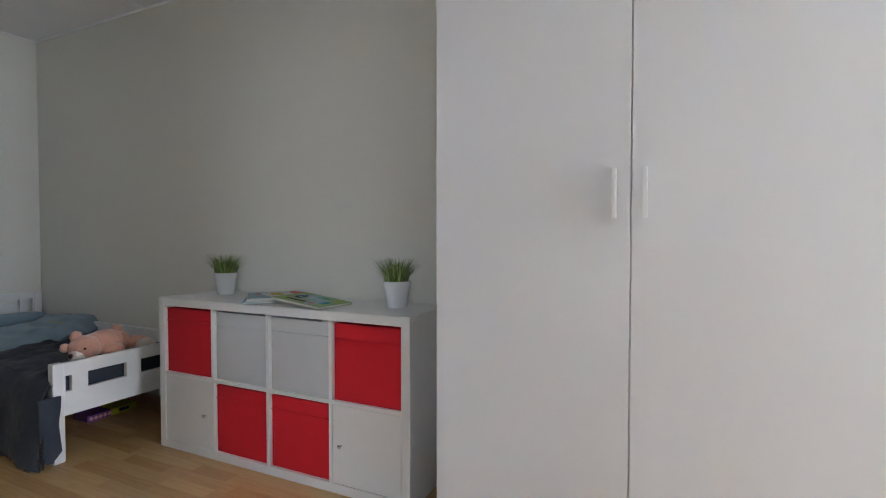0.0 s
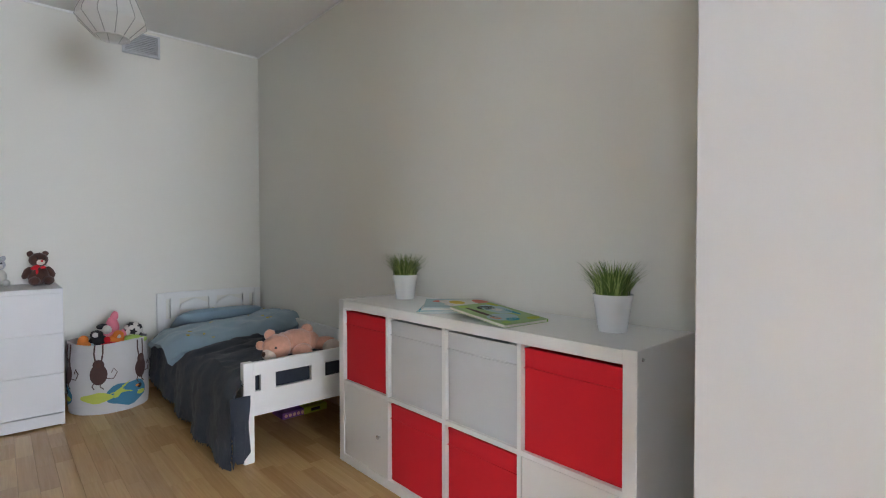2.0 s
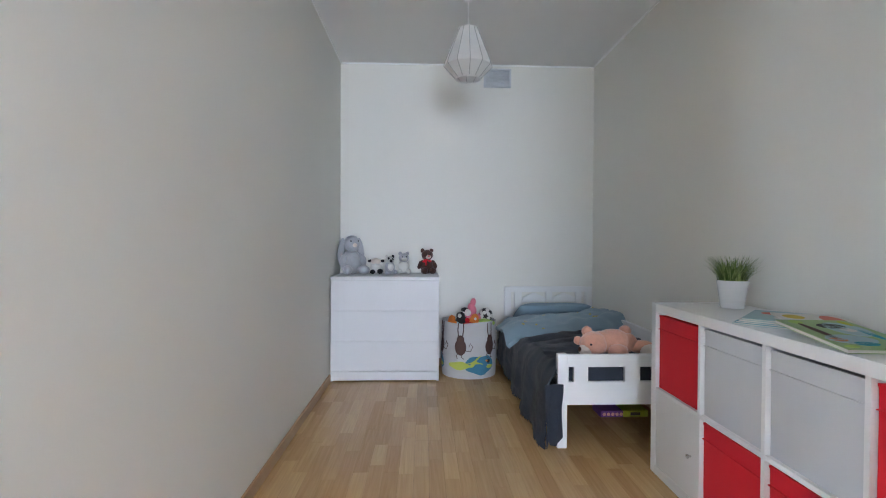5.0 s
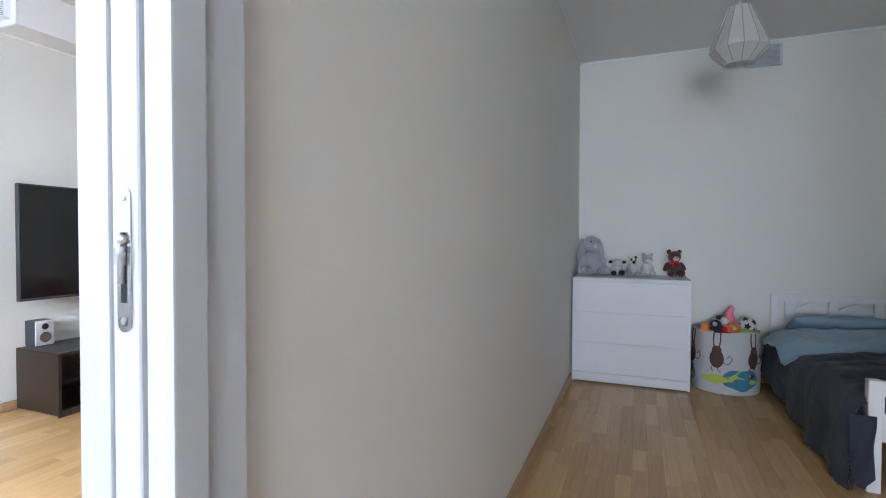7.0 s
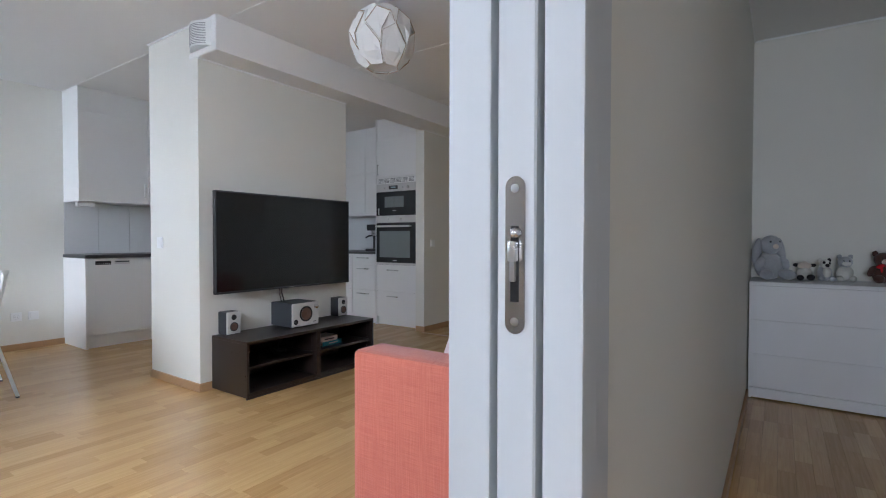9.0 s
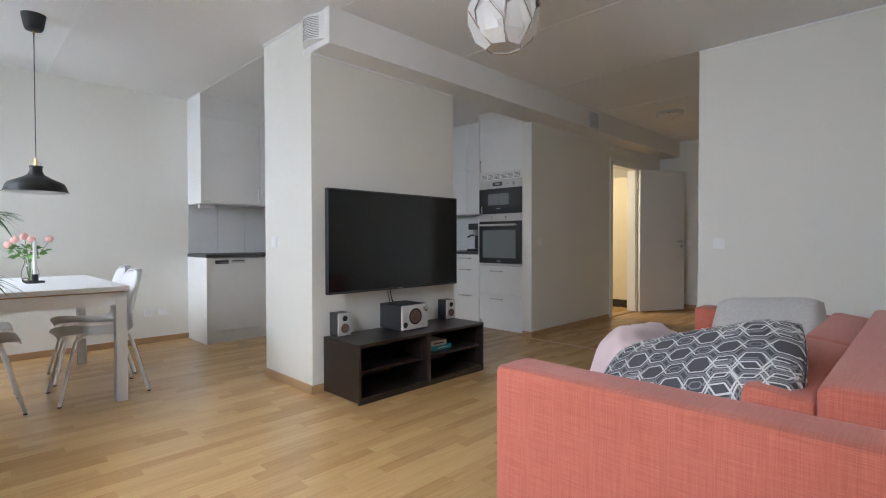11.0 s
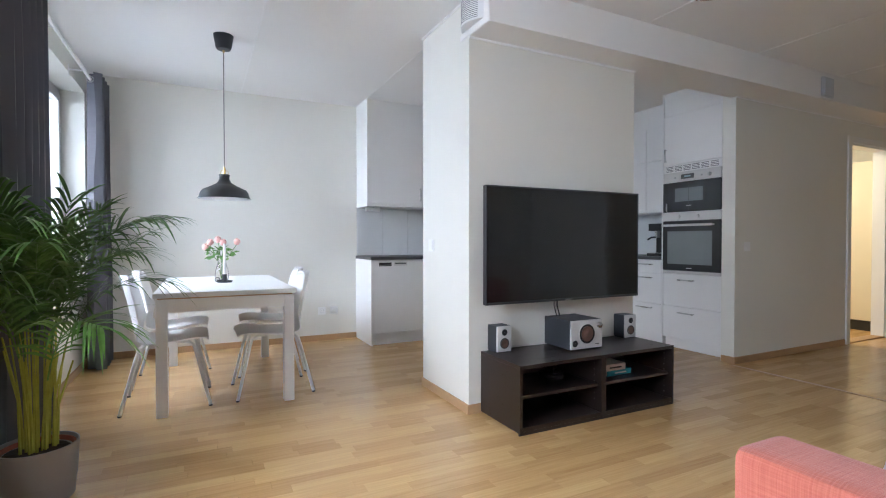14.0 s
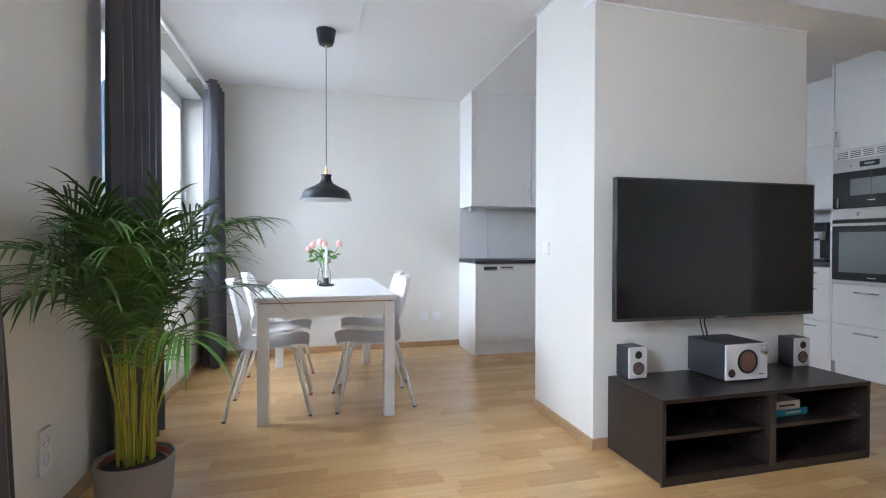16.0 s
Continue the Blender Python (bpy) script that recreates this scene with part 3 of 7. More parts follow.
def bedspread():
    """Lies over the mattress and hangs down on the open side, lowest at the foot."""
    rng = random.Random(5)
    grid = []
    nx, nt, nh = 90, 26, 22
    for i in range(nx + 1):
        u = i / nx
        x = -4.20 + u * 1.588
        hem = 0.13 - 0.12 * u ** 0.7 + 0.010 * math.sin(u * 23)
        row = []
        for k in range(nt + 1):
            y = 1.885 - k / nt * (1.885 - 1.19)
            wr = 0.009 * math.sin(x * 34 + y * 13 + 3.5 * noise.noise(Vector((x * 3, y * 3, 1)))) + 0.018 * noise.noise(Vector((x * 5, y * 4, 3.3))) + 0.018 * abs(noise.noise(Vector((x * 14, y * 9, 7.1)))) + 0.007 * noise.noise(Vector((x * 34 + y * 12, y * 20, 2.2)))
            row.append((min(x, -2.664), y, 0.405 + wr + 0.02 * math.sin(math.pi * k / nt)))
        for k in range(1, nh + 1):
            v = k / nh
            z = 0.40 - v * (0.40 - hem)
            fold = (0.003 + 0.012 * v) * (math.sin(x * 19 + 1.5 * noise.noise(Vector((x * 4, 0, 2)))) * (0.45 + 0.75 * u) + 0.9 * noise.noise(Vector((x * 13, v * 3, 8))) + 0.6 * noise.noise(Vector((x * 30 + v * 6, v * 7, 4)))) + 0.006 * noise.noise(Vector((x * 22 - v * 9, v * 14, 6)))
            row.append((x + 0.012 * v * math.sin(x * 31), 1.172 - 0.040 * math.sin(min(1, v * 4) * 1.57) - 0.030 * v + fold, z + 0.012 * (1 - v) * 0))
        grid.append(row)
    sp = tagged(part("bedspread", sheet(bmesh.new(), grid, 0.007), SPREAD, smooth=True), "crumpled slate-grey cotton bedspread hanging over the bed's side", "bedspread")
    # frayed hem
    bm = bmesh.new()
    for row in grid:
        for _ in range(5):
            x, y, z = row[-1]
            x += rng.uniform(-0.009, 0.009)
            a = rng.uniform(-0.5, 0.5)
            tube([(x, y, z + 0.004), (x + 0.006 * a, y + rng.uniform(-0.004, 0.004), z - rng.uniform(0.006, 0.016))], 0.0011, 3, bm)
    for k in range(110):      # fringe down the corner at the foot
        v = rng.random()
        row = grid[-1]
        x, y, z = row[nt + 1 + int(v * (nh - 1))]
        tube([(x - 0.003, y, z), (x + rng.uniform(0.006, 0.018), y + rng.uniform(-0.004, 0.012), z + rng.uniform(-0.012, 0.006))], 0.0012, 3, bm)
    part("fringe", bm, SPREAD, sp)
    # the end tucked down behind the footboard
    g = [[(-2.663 + 0.003 * math.sin(y * 40), y, z) for y in [1.20 + 0.68 * k / 20 for k in range(21)]] for z in (0.415, 0.39, 0.35, 0.31, 0.255)]
    part("foot_end", sheet(bmesh.new(), g, 0.005), SPREAD, sp, smooth=True)
    # torn corner flap that hangs down by the post
    g = []
    for j in range(15):
        v = j / 14
        g.append([(-2.600 + 0.006 * math.sin(v * 9), 1.108 + 0.095 * i / 8 + 0.018 * v * math.sin(i * 1.3 + v * 2), 0.33 - v * 0.325 * (0.90 + 0.10 * math.sin(i * 2.2))) for i in range(9)])
    part("corner_flap", sheet(bmesh.new(), [[(x + 0.016 * math.sin(k * 0.8 + 0.3) * (0.25 + j / 20), y, z) for k, (x, y, z) in enumerate(r)] for j, r in enumerate(g)], 0.006), SPREAD, sp, smooth=True)


bedspread()


def pillow_mesh(w, d, h, seed, n=26, dent=0.0):
    """A soft pillow: lens section with drawn corners and creases."""
    bm = bmesh.new()
    grid = {}
    for s in (1, -1):
        for j in range(n + 1):
            for i in range(n + 1):
                u, v = i / n * 2 - 1, j / n * 2 - 1
                e = max(0.0, (1 - u ** 4) * (1 - v ** 4)) ** 0.5
                rnd = 1 - 0.05 * (u * u * v * v)
                z = s * h / 2 * e * (1 - dent * (1 - u * u) * (1 - v * v) * (s > 0)) + 0.06 * h * e * noise.noise(Vector((u * 2.4 + seed, v * 2.4, s))) + 0.05 * h * math.sin(u * 9 + v * 5 + seed) * (1 - e) * e
                if s == -1 and (i in (0, n) or j in (0, n)):
                    grid[(s, i, j)] = grid[(1, i, j)]
                else:
                    grid[(s, i, j)] = bm.verts.new((u * w / 2 * rnd, v * d / 2 * rnd, z))
        for j in range(n):
            for i in range(n):
                q = [grid[(s, i, j)], grid[(s, i + 1, j)], grid[(s, i + 1, j + 1)], grid[(s, i, j + 1)]]
                bm.faces.new(q if s > 0 else q[::-1])
    return bm


p = tagged(part("pillow", pillow_mesh(0.36, 0.60, 0.11, 2), BLUE_LINEN, smooth=True, at=pose(-4.125, 1.53, 0.457, 0, -30, 2)), "dusty blue child's pillow with small yellow print", "pillow")


def duvet():
    """Folded back over the pillow end of the bed."""
    grid = []
    for i in range(46):
        u = i / 45
        x = -4.02 + u * 0.56
        row = []
        for k in range(44):
            v = k / 43
            y = 1.925 - v * 0.85
            over = max(0, (1.17 - y)) / 0.095
            z = 0.432 + 0.030 * math.sin(math.pi * min(1, u * 1.02)) + 0.075 * (1 - v) ** 2 + 0.030 * noise.noise(Vector((x * 6, y * 5, 4))) + 0.012 * noise.noise(Vector((x * 15, y * 13, 7))) + 0.005 * math.sin(y * 26 + x * 18 + 3 * noise.noise(Vector((x * 5, y * 5, 1))))
            z -= 0.065 * over ** 1.3 + 0.055 * max(0, u - 0.82) / 0.18
            row.append((x - 0.08 * max(0, v - 0.55) * u + 0.05 * math.sin(math.pi * v) * u - 0.06 * (1 - v) * u + 0.02 * noise.noise(Vector((y * 4, 1, 2))), y, z))
        grid.append(row)
    d = tagged(part("duvet", sheet(bmesh.new(), grid, 0.035), BLUE_LINEN, smooth=True), "dusty blue cotton duvet folded back across the child's bed", "duvet")
    rng = random.Random(8)
    for _ in range(12):
        r = grid[rng.randrange(6, 42)]
        q = r[rng.randrange(4, 38)]
        part("print", lathe([(0.001, -0.002), (1, -0.002), (1, 0.003), (0.001, 0.003)], 10), YELLOW, d, at=pose(q[0], q[1], q[2] + 0.0185, rng.uniform(-8, 8), rng.uniform(-8, 8), rng.uniform(0, 180)) @ Matrix.Diagonal((0.016, 0.007, 1, 1)))


duvet()
rng = random.Random(17)
for _ in range(6):      # yellow print on the pillow's upper side
    u, v = rng.uniform(-0.10, 0.12), rng.uniform(-0.22, 0.22)
    e = math.sqrt((1 - (u / 0.18) ** 4) * (1 - (v / 0.30) ** 4))
    part("print", lathe([(0.001, -0.004), (1, -0.004), (1, 0.002), (0.001, 0.002)], 10), YELLOW, p, at=pose(u, v, 0.055 * e + 0.001, 0, 0, rng.uniform(0, 180)) @ Matrix.Diagonal((0.016, 0.007, 1, 1)))


def plush(name, at, label, category, blobs, material, extras=()):
    """A soft toy as one mesh of merged rounded forms, rougher at the surface."""
    bm = bmesh.new()
    mats = [material]
    idx = []
    for c, r, sq, turn, *m in blobs:
        before = len(bm.faces)
        made = ball(bm, c, r, 4 if r > 0.04 else 3, pose(0, 0, 0, *turn), sq)
        mm = m[0] if m else material
        if mm not in mats:
            mats.append(mm)
        k = mats.index(mm)
        for f in {f for v in made for f in v.link_faces}:
            f.material_index = k
    for v in bm.verts:
        v.co += v.co.normalized() * (0.0030 * noise.noise(v.co * 110) + 0.0032 * noise.noise(v.co * 42))
    ob = part(name, bm, material, smooth=True, at=at)
    for m in mats[1:]:
        ob.data.materials.append(m)
    return tagged(ob, label, category)


Z3 = (0, 0, 0)
plush("teddy_bear", pose(-2.82, 1.43, 0.425, 0, 0, 0), "peach plush teddy bear lying on its belly on the bed", "soft toy",
      [((0.0, 0.0, 0.062), 0.074, (0.95, 1.0, 0.92), Z3), ((0.022, -0.048, 0.034), 0.042, (0.9, 0.95, 0.82), Z3, CREAM), ((0.030, -0.084, 0.040), 0.014, (0.9, 0.8, 1.0), Z3, BROWN_PLUSH),
       ((-0.030, -0.026, 0.126), 0.030, (0.7, 1.0, 1.0), (20, 0, 0)), ((-0.045, -0.070, 0.072), 0.024, (0.8, 1.0, 1.0), Z3), ((-0.030, 0.120, 0.072), 0.084, (0.92, 1.2, 0.80), Z3), ((-0.022, 0.060, 0.070), 0.068, (0.9, 1.1, 0.9), Z3),
       ((0.052, 0.118, 0.030), 0.050, (1.0, 1.1, 0.85), (0, 0, 15)), ((-0.050, 0.195, 0.118), 0.038, (1.0, 0.9, 1.0), Z3), ((-0.025, 0.190, 0.066), 0.062, (0.9, 1.0, 0.9), Z3),
       ((0.000, 0.270, 0.046), 0.050, (0.85, 1.55, 0.72), (0, 0, -6)), ((0.062, 0.292, 0.030), 0.046, (0.9, 1.15, 0.9), Z3, CREAM), ((0.064, -0.034, 0.072), 0.006, (1, 1, 1), Z3, NEAR_BLACK)], TEDDY)

g = thing("board_game", pose(-3.05, 1.70, 0, 0, 0, 1), "yellow and purple board game box lying flat on the floor", "game box")
part("base", box(-0.14, 0.0, -0.14, 0.148, 0, 0.036, 0.001), PURPLE, g)
part("lid", box(-0.141, 0.0015, -0.005, 0.1485, 0.0005, 0.038, 0.001), GAME_YELLOW, g)
part("lid", box(-0.141, 0.0015, -0.141, -0.006, 0.0005, 0.038, 0.001), PURPLE, g)
for k in range(5):
    part("picture", lathe([(0.001, 0), (0.010, 0), (0.010, 0.001), (0.001, 0.001)], 12), TEDDY, g, at=pose(0.0016, -0.12 + k * 0.026, 0.018, 0, 90))
part("picture", box(0.0016, 0.0024, 0.04, 0.10, 0.010, 0.028), NEAR_BLACK, g)


# ---------------------------------------------------------------- chest of drawers
def chest():
    c = thing("chest_of_drawers", pose(-3.823, 0.2125, 0), "plain white chest with three flat handle-less drawers", "chest of drawers")
    h = 0.4025
    part("top", box(-0.478, 0.002, -h, h, 0.757, 0.782, 0.0015), WHITE_FOIL, c)
    for y in (-h, h - 0.018):
        part("side", box(-0.478, -0.016, y, y + 0.018, 0, 0.757, 0.001), WHITE_FOIL, c)
    part("back", box(-0.478, -0.47, -h + 0.018, h - 0.018, 0.02, 0.757), WHITE_FOIL, c)
    part("rail", box(-0.47, -0.02, -h + 0.018, h - 0.018, 0.70, 0.757), GREY_DARK, c)
    for z0, z1 in ((0.078, 0.3016), (0.3026, 0.5276), (0.5286, 0.7558)):
        part("drawer", box(-0.40, 0.0, -h + 0.001, h - 0.001, z0, z1, 0.0015), WHITE_FOIL, c)
        if z1 < 0.7:
            part("grip", box(-0.002, 0.0012, -h + 0.002, h - 0.002, z1 - 0.006, z1 - 0.0045), WHITE_FOIL, c)
    part("plinth", box(-0.03, 0.0, -h + 0.001, h - 0.001, 0.01, 0.074, 0.001), WHITE_FOIL, c)


chest()
zt = 0.782
plush("plush_rabbit", pose(-4.16, -0.09, zt, 0, 0, -60) @ Matrix.Scale(1.08, 4), "grey plush rabbit with long drooping ears sitting on the chest", "soft toy",
      [((0, 0, 0.085), 0.080, (1, 0.95, 1.15), Z3), ((0, 0.02, 0.225), 0.062, (0.95, 1, 1), Z3), ((-0.075, 0.0, 0.175), 0.035, (0.8, 0.7, 2.7), (0, 8, 0)), ((0.075, 0.0, 0.175), 0.035, (0.8, 0.7, 2.7), (0, -8, 0)),
       ((-0.06, 0.10, 0.035), 0.038, (0.9, 1.7, 0.9), (0, 0, 12)), ((0.065, 0.10, 0.035), 0.038, (0.9, 1.7, 0.9), (0, 0, -14)), ((-0.075, 0.04, 0.10), 0.028, (1, 1, 1.8), (0, 15, 0)), ((0.075, 0.04, 0.10), 0.028, (1, 1, 1.8), (0, -15, 0)),
       ((0, 0.078, 0.215), 0.018, (1, 0.6, 0.9), Z3, CREAM), ((-0.028, 0.07, 0.245), 0.006, (1, 1, 1), Z3, NEAR_BLACK), ((0.028, 0.07, 0.245), 0.006, (1, 1, 1), Z3, NEAR_BLACK)], GREY_PLUSH)
plush("plush_cow", pose(-4.13, 0.115, zt, 0, 0, -80) @ Matrix.Scale(1.15, 4), "small white and black plush cow on the chest", "soft toy",
      [((0, 0, 0.045), 0.038, (1, 0.9, 1.1), Z3, OFFWHITE), ((0, 0.005, 0.088), 0.028, (1.25, 1, 0.85), Z3, CREAM), ((-0.042, 0, 0.092), 0.012, (1.4, 0.7, 0.8), Z3, NEAR_BLACK), ((0.042, 0, 0.092), 0.012, (1.4, 0.7, 0.8), Z3, NEAR_BLACK),
       ((-0.025, 0.035, 0.020), 0.020, (1, 1.3, 0.9), Z3, NEAR_BLACK), ((0.025, 0.035, 0.018), 0.018, (1, 1.3, 0.9), Z3, NEAR_BLACK), ((0.0, 0.02, 0.055), 0.024, (1, 0.8, 1), Z3, OFFWHITE)], OFFWHITE)
plush("plush_lemur", pose(-4.13, 0.225, zt, 0, 0, -70) @ Matrix.Scale(1.32, 4), "small grey and white plush lemur sitting on the chest", "soft toy",
      [((0, 0, 0.040), 0.036, (0.9, 0.9, 1.1), Z3), ((0, 0.006, 0.086), 0.024, (1, 1, 1), Z3, OFFWHITE), ((0, 0.030, 0.082), 0.009, (1, 1, 1), Z3, NEAR_BLACK), ((-0.011, 0.022, 0.093), 0.007, (1, 1, 1), Z3, NEAR_BLACK), ((0.011, 0.022, 0.093), 0.007, (1, 1, 1), Z3, NEAR_BLACK),
       ((-0.02, 0, 0.107), 0.009, (1, 0.7, 1), Z3, NEAR_BLACK), ((0.02, 0, 0.107), 0.009, (1, 0.7, 1), Z3, OFFWHITE), ((-0.025, 0.03, 0.014), 0.014, (1, 1.5, 1), Z3), ((0.025, 0.03, 0.014), 0.014, (1, 1.5, 1), Z3), ((0, 0.022, 0.045), 0.022, (0.9, 0.8, 1.2), Z3, OFFWHITE)], GREY_PLUSH)
plush("plush_cat", pose(-4.19, 0.335, zt, 0, 0, -80) @ Matrix.Scale(1.25, 4), "small pale grey and white plush cat sitting on the chest", "soft toy",
      [((0, 0, 0.045), 0.038, (1, 0.9, 1.15), Z3, OFFWHITE), ((0, 0.006, 0.104), 0.032, (1.05, 1, 0.95), Z3), ((0, 0.03, 0.096), 0.016, (1.2, 0.7, 0.8), Z3, OFFWHITE), ((-0.024, 0, 0.132), 0.012, (1, 0.6, 1), Z3), ((0.024, 0, 0.132), 0.012, (1, 0.6, 1), Z3),
       ((-0.028, 0.032, 0.016), 0.016, (1, 1.5, 1), Z3, OFFWHITE), ((0.028, 0.032, 0.016), 0.016, (1, 1.5, 1), Z3, OFFWHITE), ((-0.012, 0.034, 0.110), 0.004, (1, 1, 1), Z3, NEAR_BLACK), ((0.012, 0.034, 0.110), 0.004, (1, 1, 1), Z3, NEAR_BLACK)], GREY_PLUSH)
plush("plush_bear", pose(-4.20, 0.525, zt, 0, 0, -75), "dark brown plush bear with a red bow sitting on the chest", "soft toy",
      [((0, 0, 0.060), 0.055, (1, 0.9, 1.1), Z3), ((0, 0.008, 0.152), 0.046, (1.02, 0.95, 0.95), Z3), ((0, 0.042, 0.140), 0.020, (1.1, 0.8, 0.9), Z3, CREAM), ((0, 0.060, 0.146), 0.007, (1, 0.7, 0.8), Z3, RED), ((-0.038, 0, 0.190), 0.017, (1, 0.6, 1), Z3), ((0.038, 0, 0.190), 0.017, (1, 0.6, 1), Z3),
       ((-0.058, 0.01, 0.075), 0.022, (0.9, 1, 1.8), (0, 25, 0)), ((0.058, 0.01, 0.075), 0.022, (0.9, 1, 1.8), (0, -25, 0)), ((-0.035, 0.05, 0.026), 0.028, (1, 1.2, 0.95), Z3), ((0.035, 0.05, 0.026), 0.028, (1, 1.2, 0.95), Z3),
       ((0.028, 0.045, 0.108), 0.017, (1.4, 0.5, 0.8), (0, 20, 0), RED), ((-0.012, 0.045, 0.106), 0.012, (1.2, 0.5, 0.7), Z3, RED), ((0.02, 0.045, 0.085), 0.010, (0.7, 0.4, 1.8), Z3, RED), ((-0.017, 0.046, 0.163), 0.0045, (1, 1, 1), Z3, NEAR_BLACK), ((0.017, 0.046, 0.163), 0.0045, (1, 1, 1), Z3, NEAR_BLACK)], BROWN_PLUSH)


# ---------------------------------------------------------------- toy basket
def basket():
    cx, cy, R, H = -4.080, 0.862, 0.218, 0.402
    b = thing("toy_basket", pose(cx, cy, 0), "round grey canvas toy basket printed with monkeys and a crocodile", "basket")

    def surf(a, z):
        r = R * (0.97 + 0.03 * math.sin(math.pi * z / H)) + 0.005 * noise.noise(Vector((math.cos(a) * 3, math.sin(a) * 3, z * 9)))
        return Vector((r * math.cos(a), r * math.sin(a), z * 1.06))

    k, n = 72, 16
    rings = [[surf(2 * math.pi * i / k, H * j / n + (0.006 * math.sin(2 * math.pi * i / k * 3) if j == n else 0)) for i in range(k)] for j in range(n + 1)]
    rings += [[(p * 0.975).xy.to_3d() + Vector((0, 0, p.z)) for p in rings[-1]], [Vector((p.x * 0.95, p.y * 0.95, 0.22)) for p in rings[-1]]]
    part("body", add_rings(bmesh.new(), rings, True, True), BASKET_CLOTH, b, smooth=True)

    def decal(name, pts, m, lift=0.0015):
        """A printed shape given by (angle in degrees, height) outline points, laid on the cloth."""
        bm = bmesh.new()
        c = [sum(q[0] for q in pts) / len(pts), sum(q[1] for q in pts) / len(pts)]
        rings = []
        for s in (0.0, 0.35, 0.7, 1.0):
            rings.append([bm.verts.new(surf(radians(c[0] + (a - c[0]) * s), c[1] + (z - c[1]) * s) * 1.0 + surf(radians(a), 0).normalized() * lift) for a, z in pts] if s else [bm.verts.new(surf(radians(c[0]), c[1]) + surf(radians(c[0]), 0).normalized() * lift)])
        n = len(pts)
        for i in range(n):
            bm.faces.new((rings[0][0], rings[1][i], rings[1][(i + 1) % n]))
        for r0, r1 in zip(rings[1:], rings[2:]):
            for i in range(n):
                bm.faces.new((r0[i], r1[i], r1[(i + 1) % n], r0[(i + 1) % n]))
        part(name, bm, m, b)

    def ell(a, z, ra, rz, n=16, w=0.0):
        return [(a + ra * math.cos(t * 2 * math.pi / n), z + rz * math.sin(t * 2 * math.pi / n) * (1 + w * math.sin(t * 5))) for t in range(n)]

    def line(pts, r, m):
        part("print", tube([surf(radians(a), z) * 1.0 + surf(radians(a), 0).normalized() * 0.0008 for a, z in pts], r, 5), m, b)

    for a0 in (-78, -22, 42, 100, 160, 220):
        decal("print", ell(a0, 0.230, 12.0, 0.060), BROWN_PRINT)
        decal("print", ell(a0, 0.285, 8.0, 0.030), BROWN_PRINT, 0.002)
        decal("print", ell(a0, 0.283, 3.6, 0.014), BROWN_PLUSH, 0.0026)
        line([(a0 - 4, 0.30), (a0 - 6, 0.35), (a0 - 5, 0.398)], 0.0045, BROWN_PRINT)
        line([(a0 + 4, 0.30), (a0 + 6, 0.35), (a0 + 6, 0.398)], 0.0045, BROWN_PRINT)
        line([(a0 + 8, 0.205), (a0 + 20, 0.20), (a0 + 25, 0.235), (a0 + 20, 0.26), (a0 + 17, 0.235)], 0.0028, BROWN_PRINT)
        line([(a0 - 5, 0.19), (a0 - 9, 0.165), (a0 - 6, 0.145)], 0.0028, BROWN_PRINT)
        line([(a0 + 3, 0.185), (a0 + 2, 0.160), (a0 + 7, 0.145)], 0.0028, BROWN_PRINT)
    for a0 in (20, 140, 260):
        decal("print", ell(a0, 0.10, 34, 0.068, 24, 0.12), BLUE_PRINT)
        decal("print", ell(a0 - 46, 0.095, 24, 0.028, 18, 0.2), GREEN_PRINT, 0.0022)
        decal("print", [(a0 - 40, 0.10), (a0 - 8, 0.155), (a0 + 2, 0.175), (a0 - 12, 0.135), (a0 + 6, 0.105), (a0 - 20, 0.085)], GREEN_PRINT, 0.0026)
        decal("print", ell(a0 + 22, 0.085, 9, 0.014), GREEN_PRINT, 0.0026)
        decal("print", ell(a0 + 18, 0.125, 5, 0.014), NEAR_BLACK, 0.0026)
        decal("print", ell(a0 + 13, 0.130, 3, 0.007), ORANGE, 0.003)
    # toys heaped inside
    top = pose(cx, cy, 0.026)
    plush("pink_soft_toy", top @ pose(-0.02, 0.02, 0.40), "pink plush toy with a pointed cap in the basket", "soft toy",
          [((0, 0, 0), 0.055, (1, 1, 0.8), Z3), ((0, 0.005, 0.07), 0.045, (1, 0.8, 1.3), (10, 0, 0)), ((0.0, 0.015, 0.13), 0.028, (0.9, 0.8, 1.3), (-10, 0, 0)), ((0.01, -0.05, 0.075), 0.022, (1, 1.6, 0.8), Z3, NEAR_BLACK), ((0.03, -0.03, 0.055), 0.028, (1, 1, 1), Z3, OFFWHITE), ((0.02, 0.06, 0.02), 0.035, (1, 1.4, 0.7), (30, 0, 0))], PINK)
    plush("orange_soft_toy", top @ pose(0.06, 0.03, 0.385), "orange plush toy in the basket", "soft toy",
          [((0, 0, 0), 0.05, (1, 1.1, 0.8), Z3), ((0.02, 0.01, 0.04), 0.032, (1, 1, 0.9), Z3), ((0, -0.05, -0.005), 0.028, (1, 1.5, 0.8), Z3), ((0, 0.06, 0.0), 0.026, (1, 1.6, 0.7), Z3), ((0.045, 0.01, 0.035), 0.012, (1, 1, 1), Z3, OFFWHITE)], ORANGE)
    plush("orange_soft_toy", top @ pose(0.07, -0.14, 0.37), "orange plush cone leaning at the basket's rim", "soft toy", [((0, 0, 0), 0.045, (0.8, 0.9, 1.0), Z3), ((0, 0, 0.04), 0.028, (0.8, 1.0, 1.2), Z3), ((0.0, 0.055, 0.0), 0.025, (1, 1, 1.3), Z3, SKY_PRINT)], ORANGE)
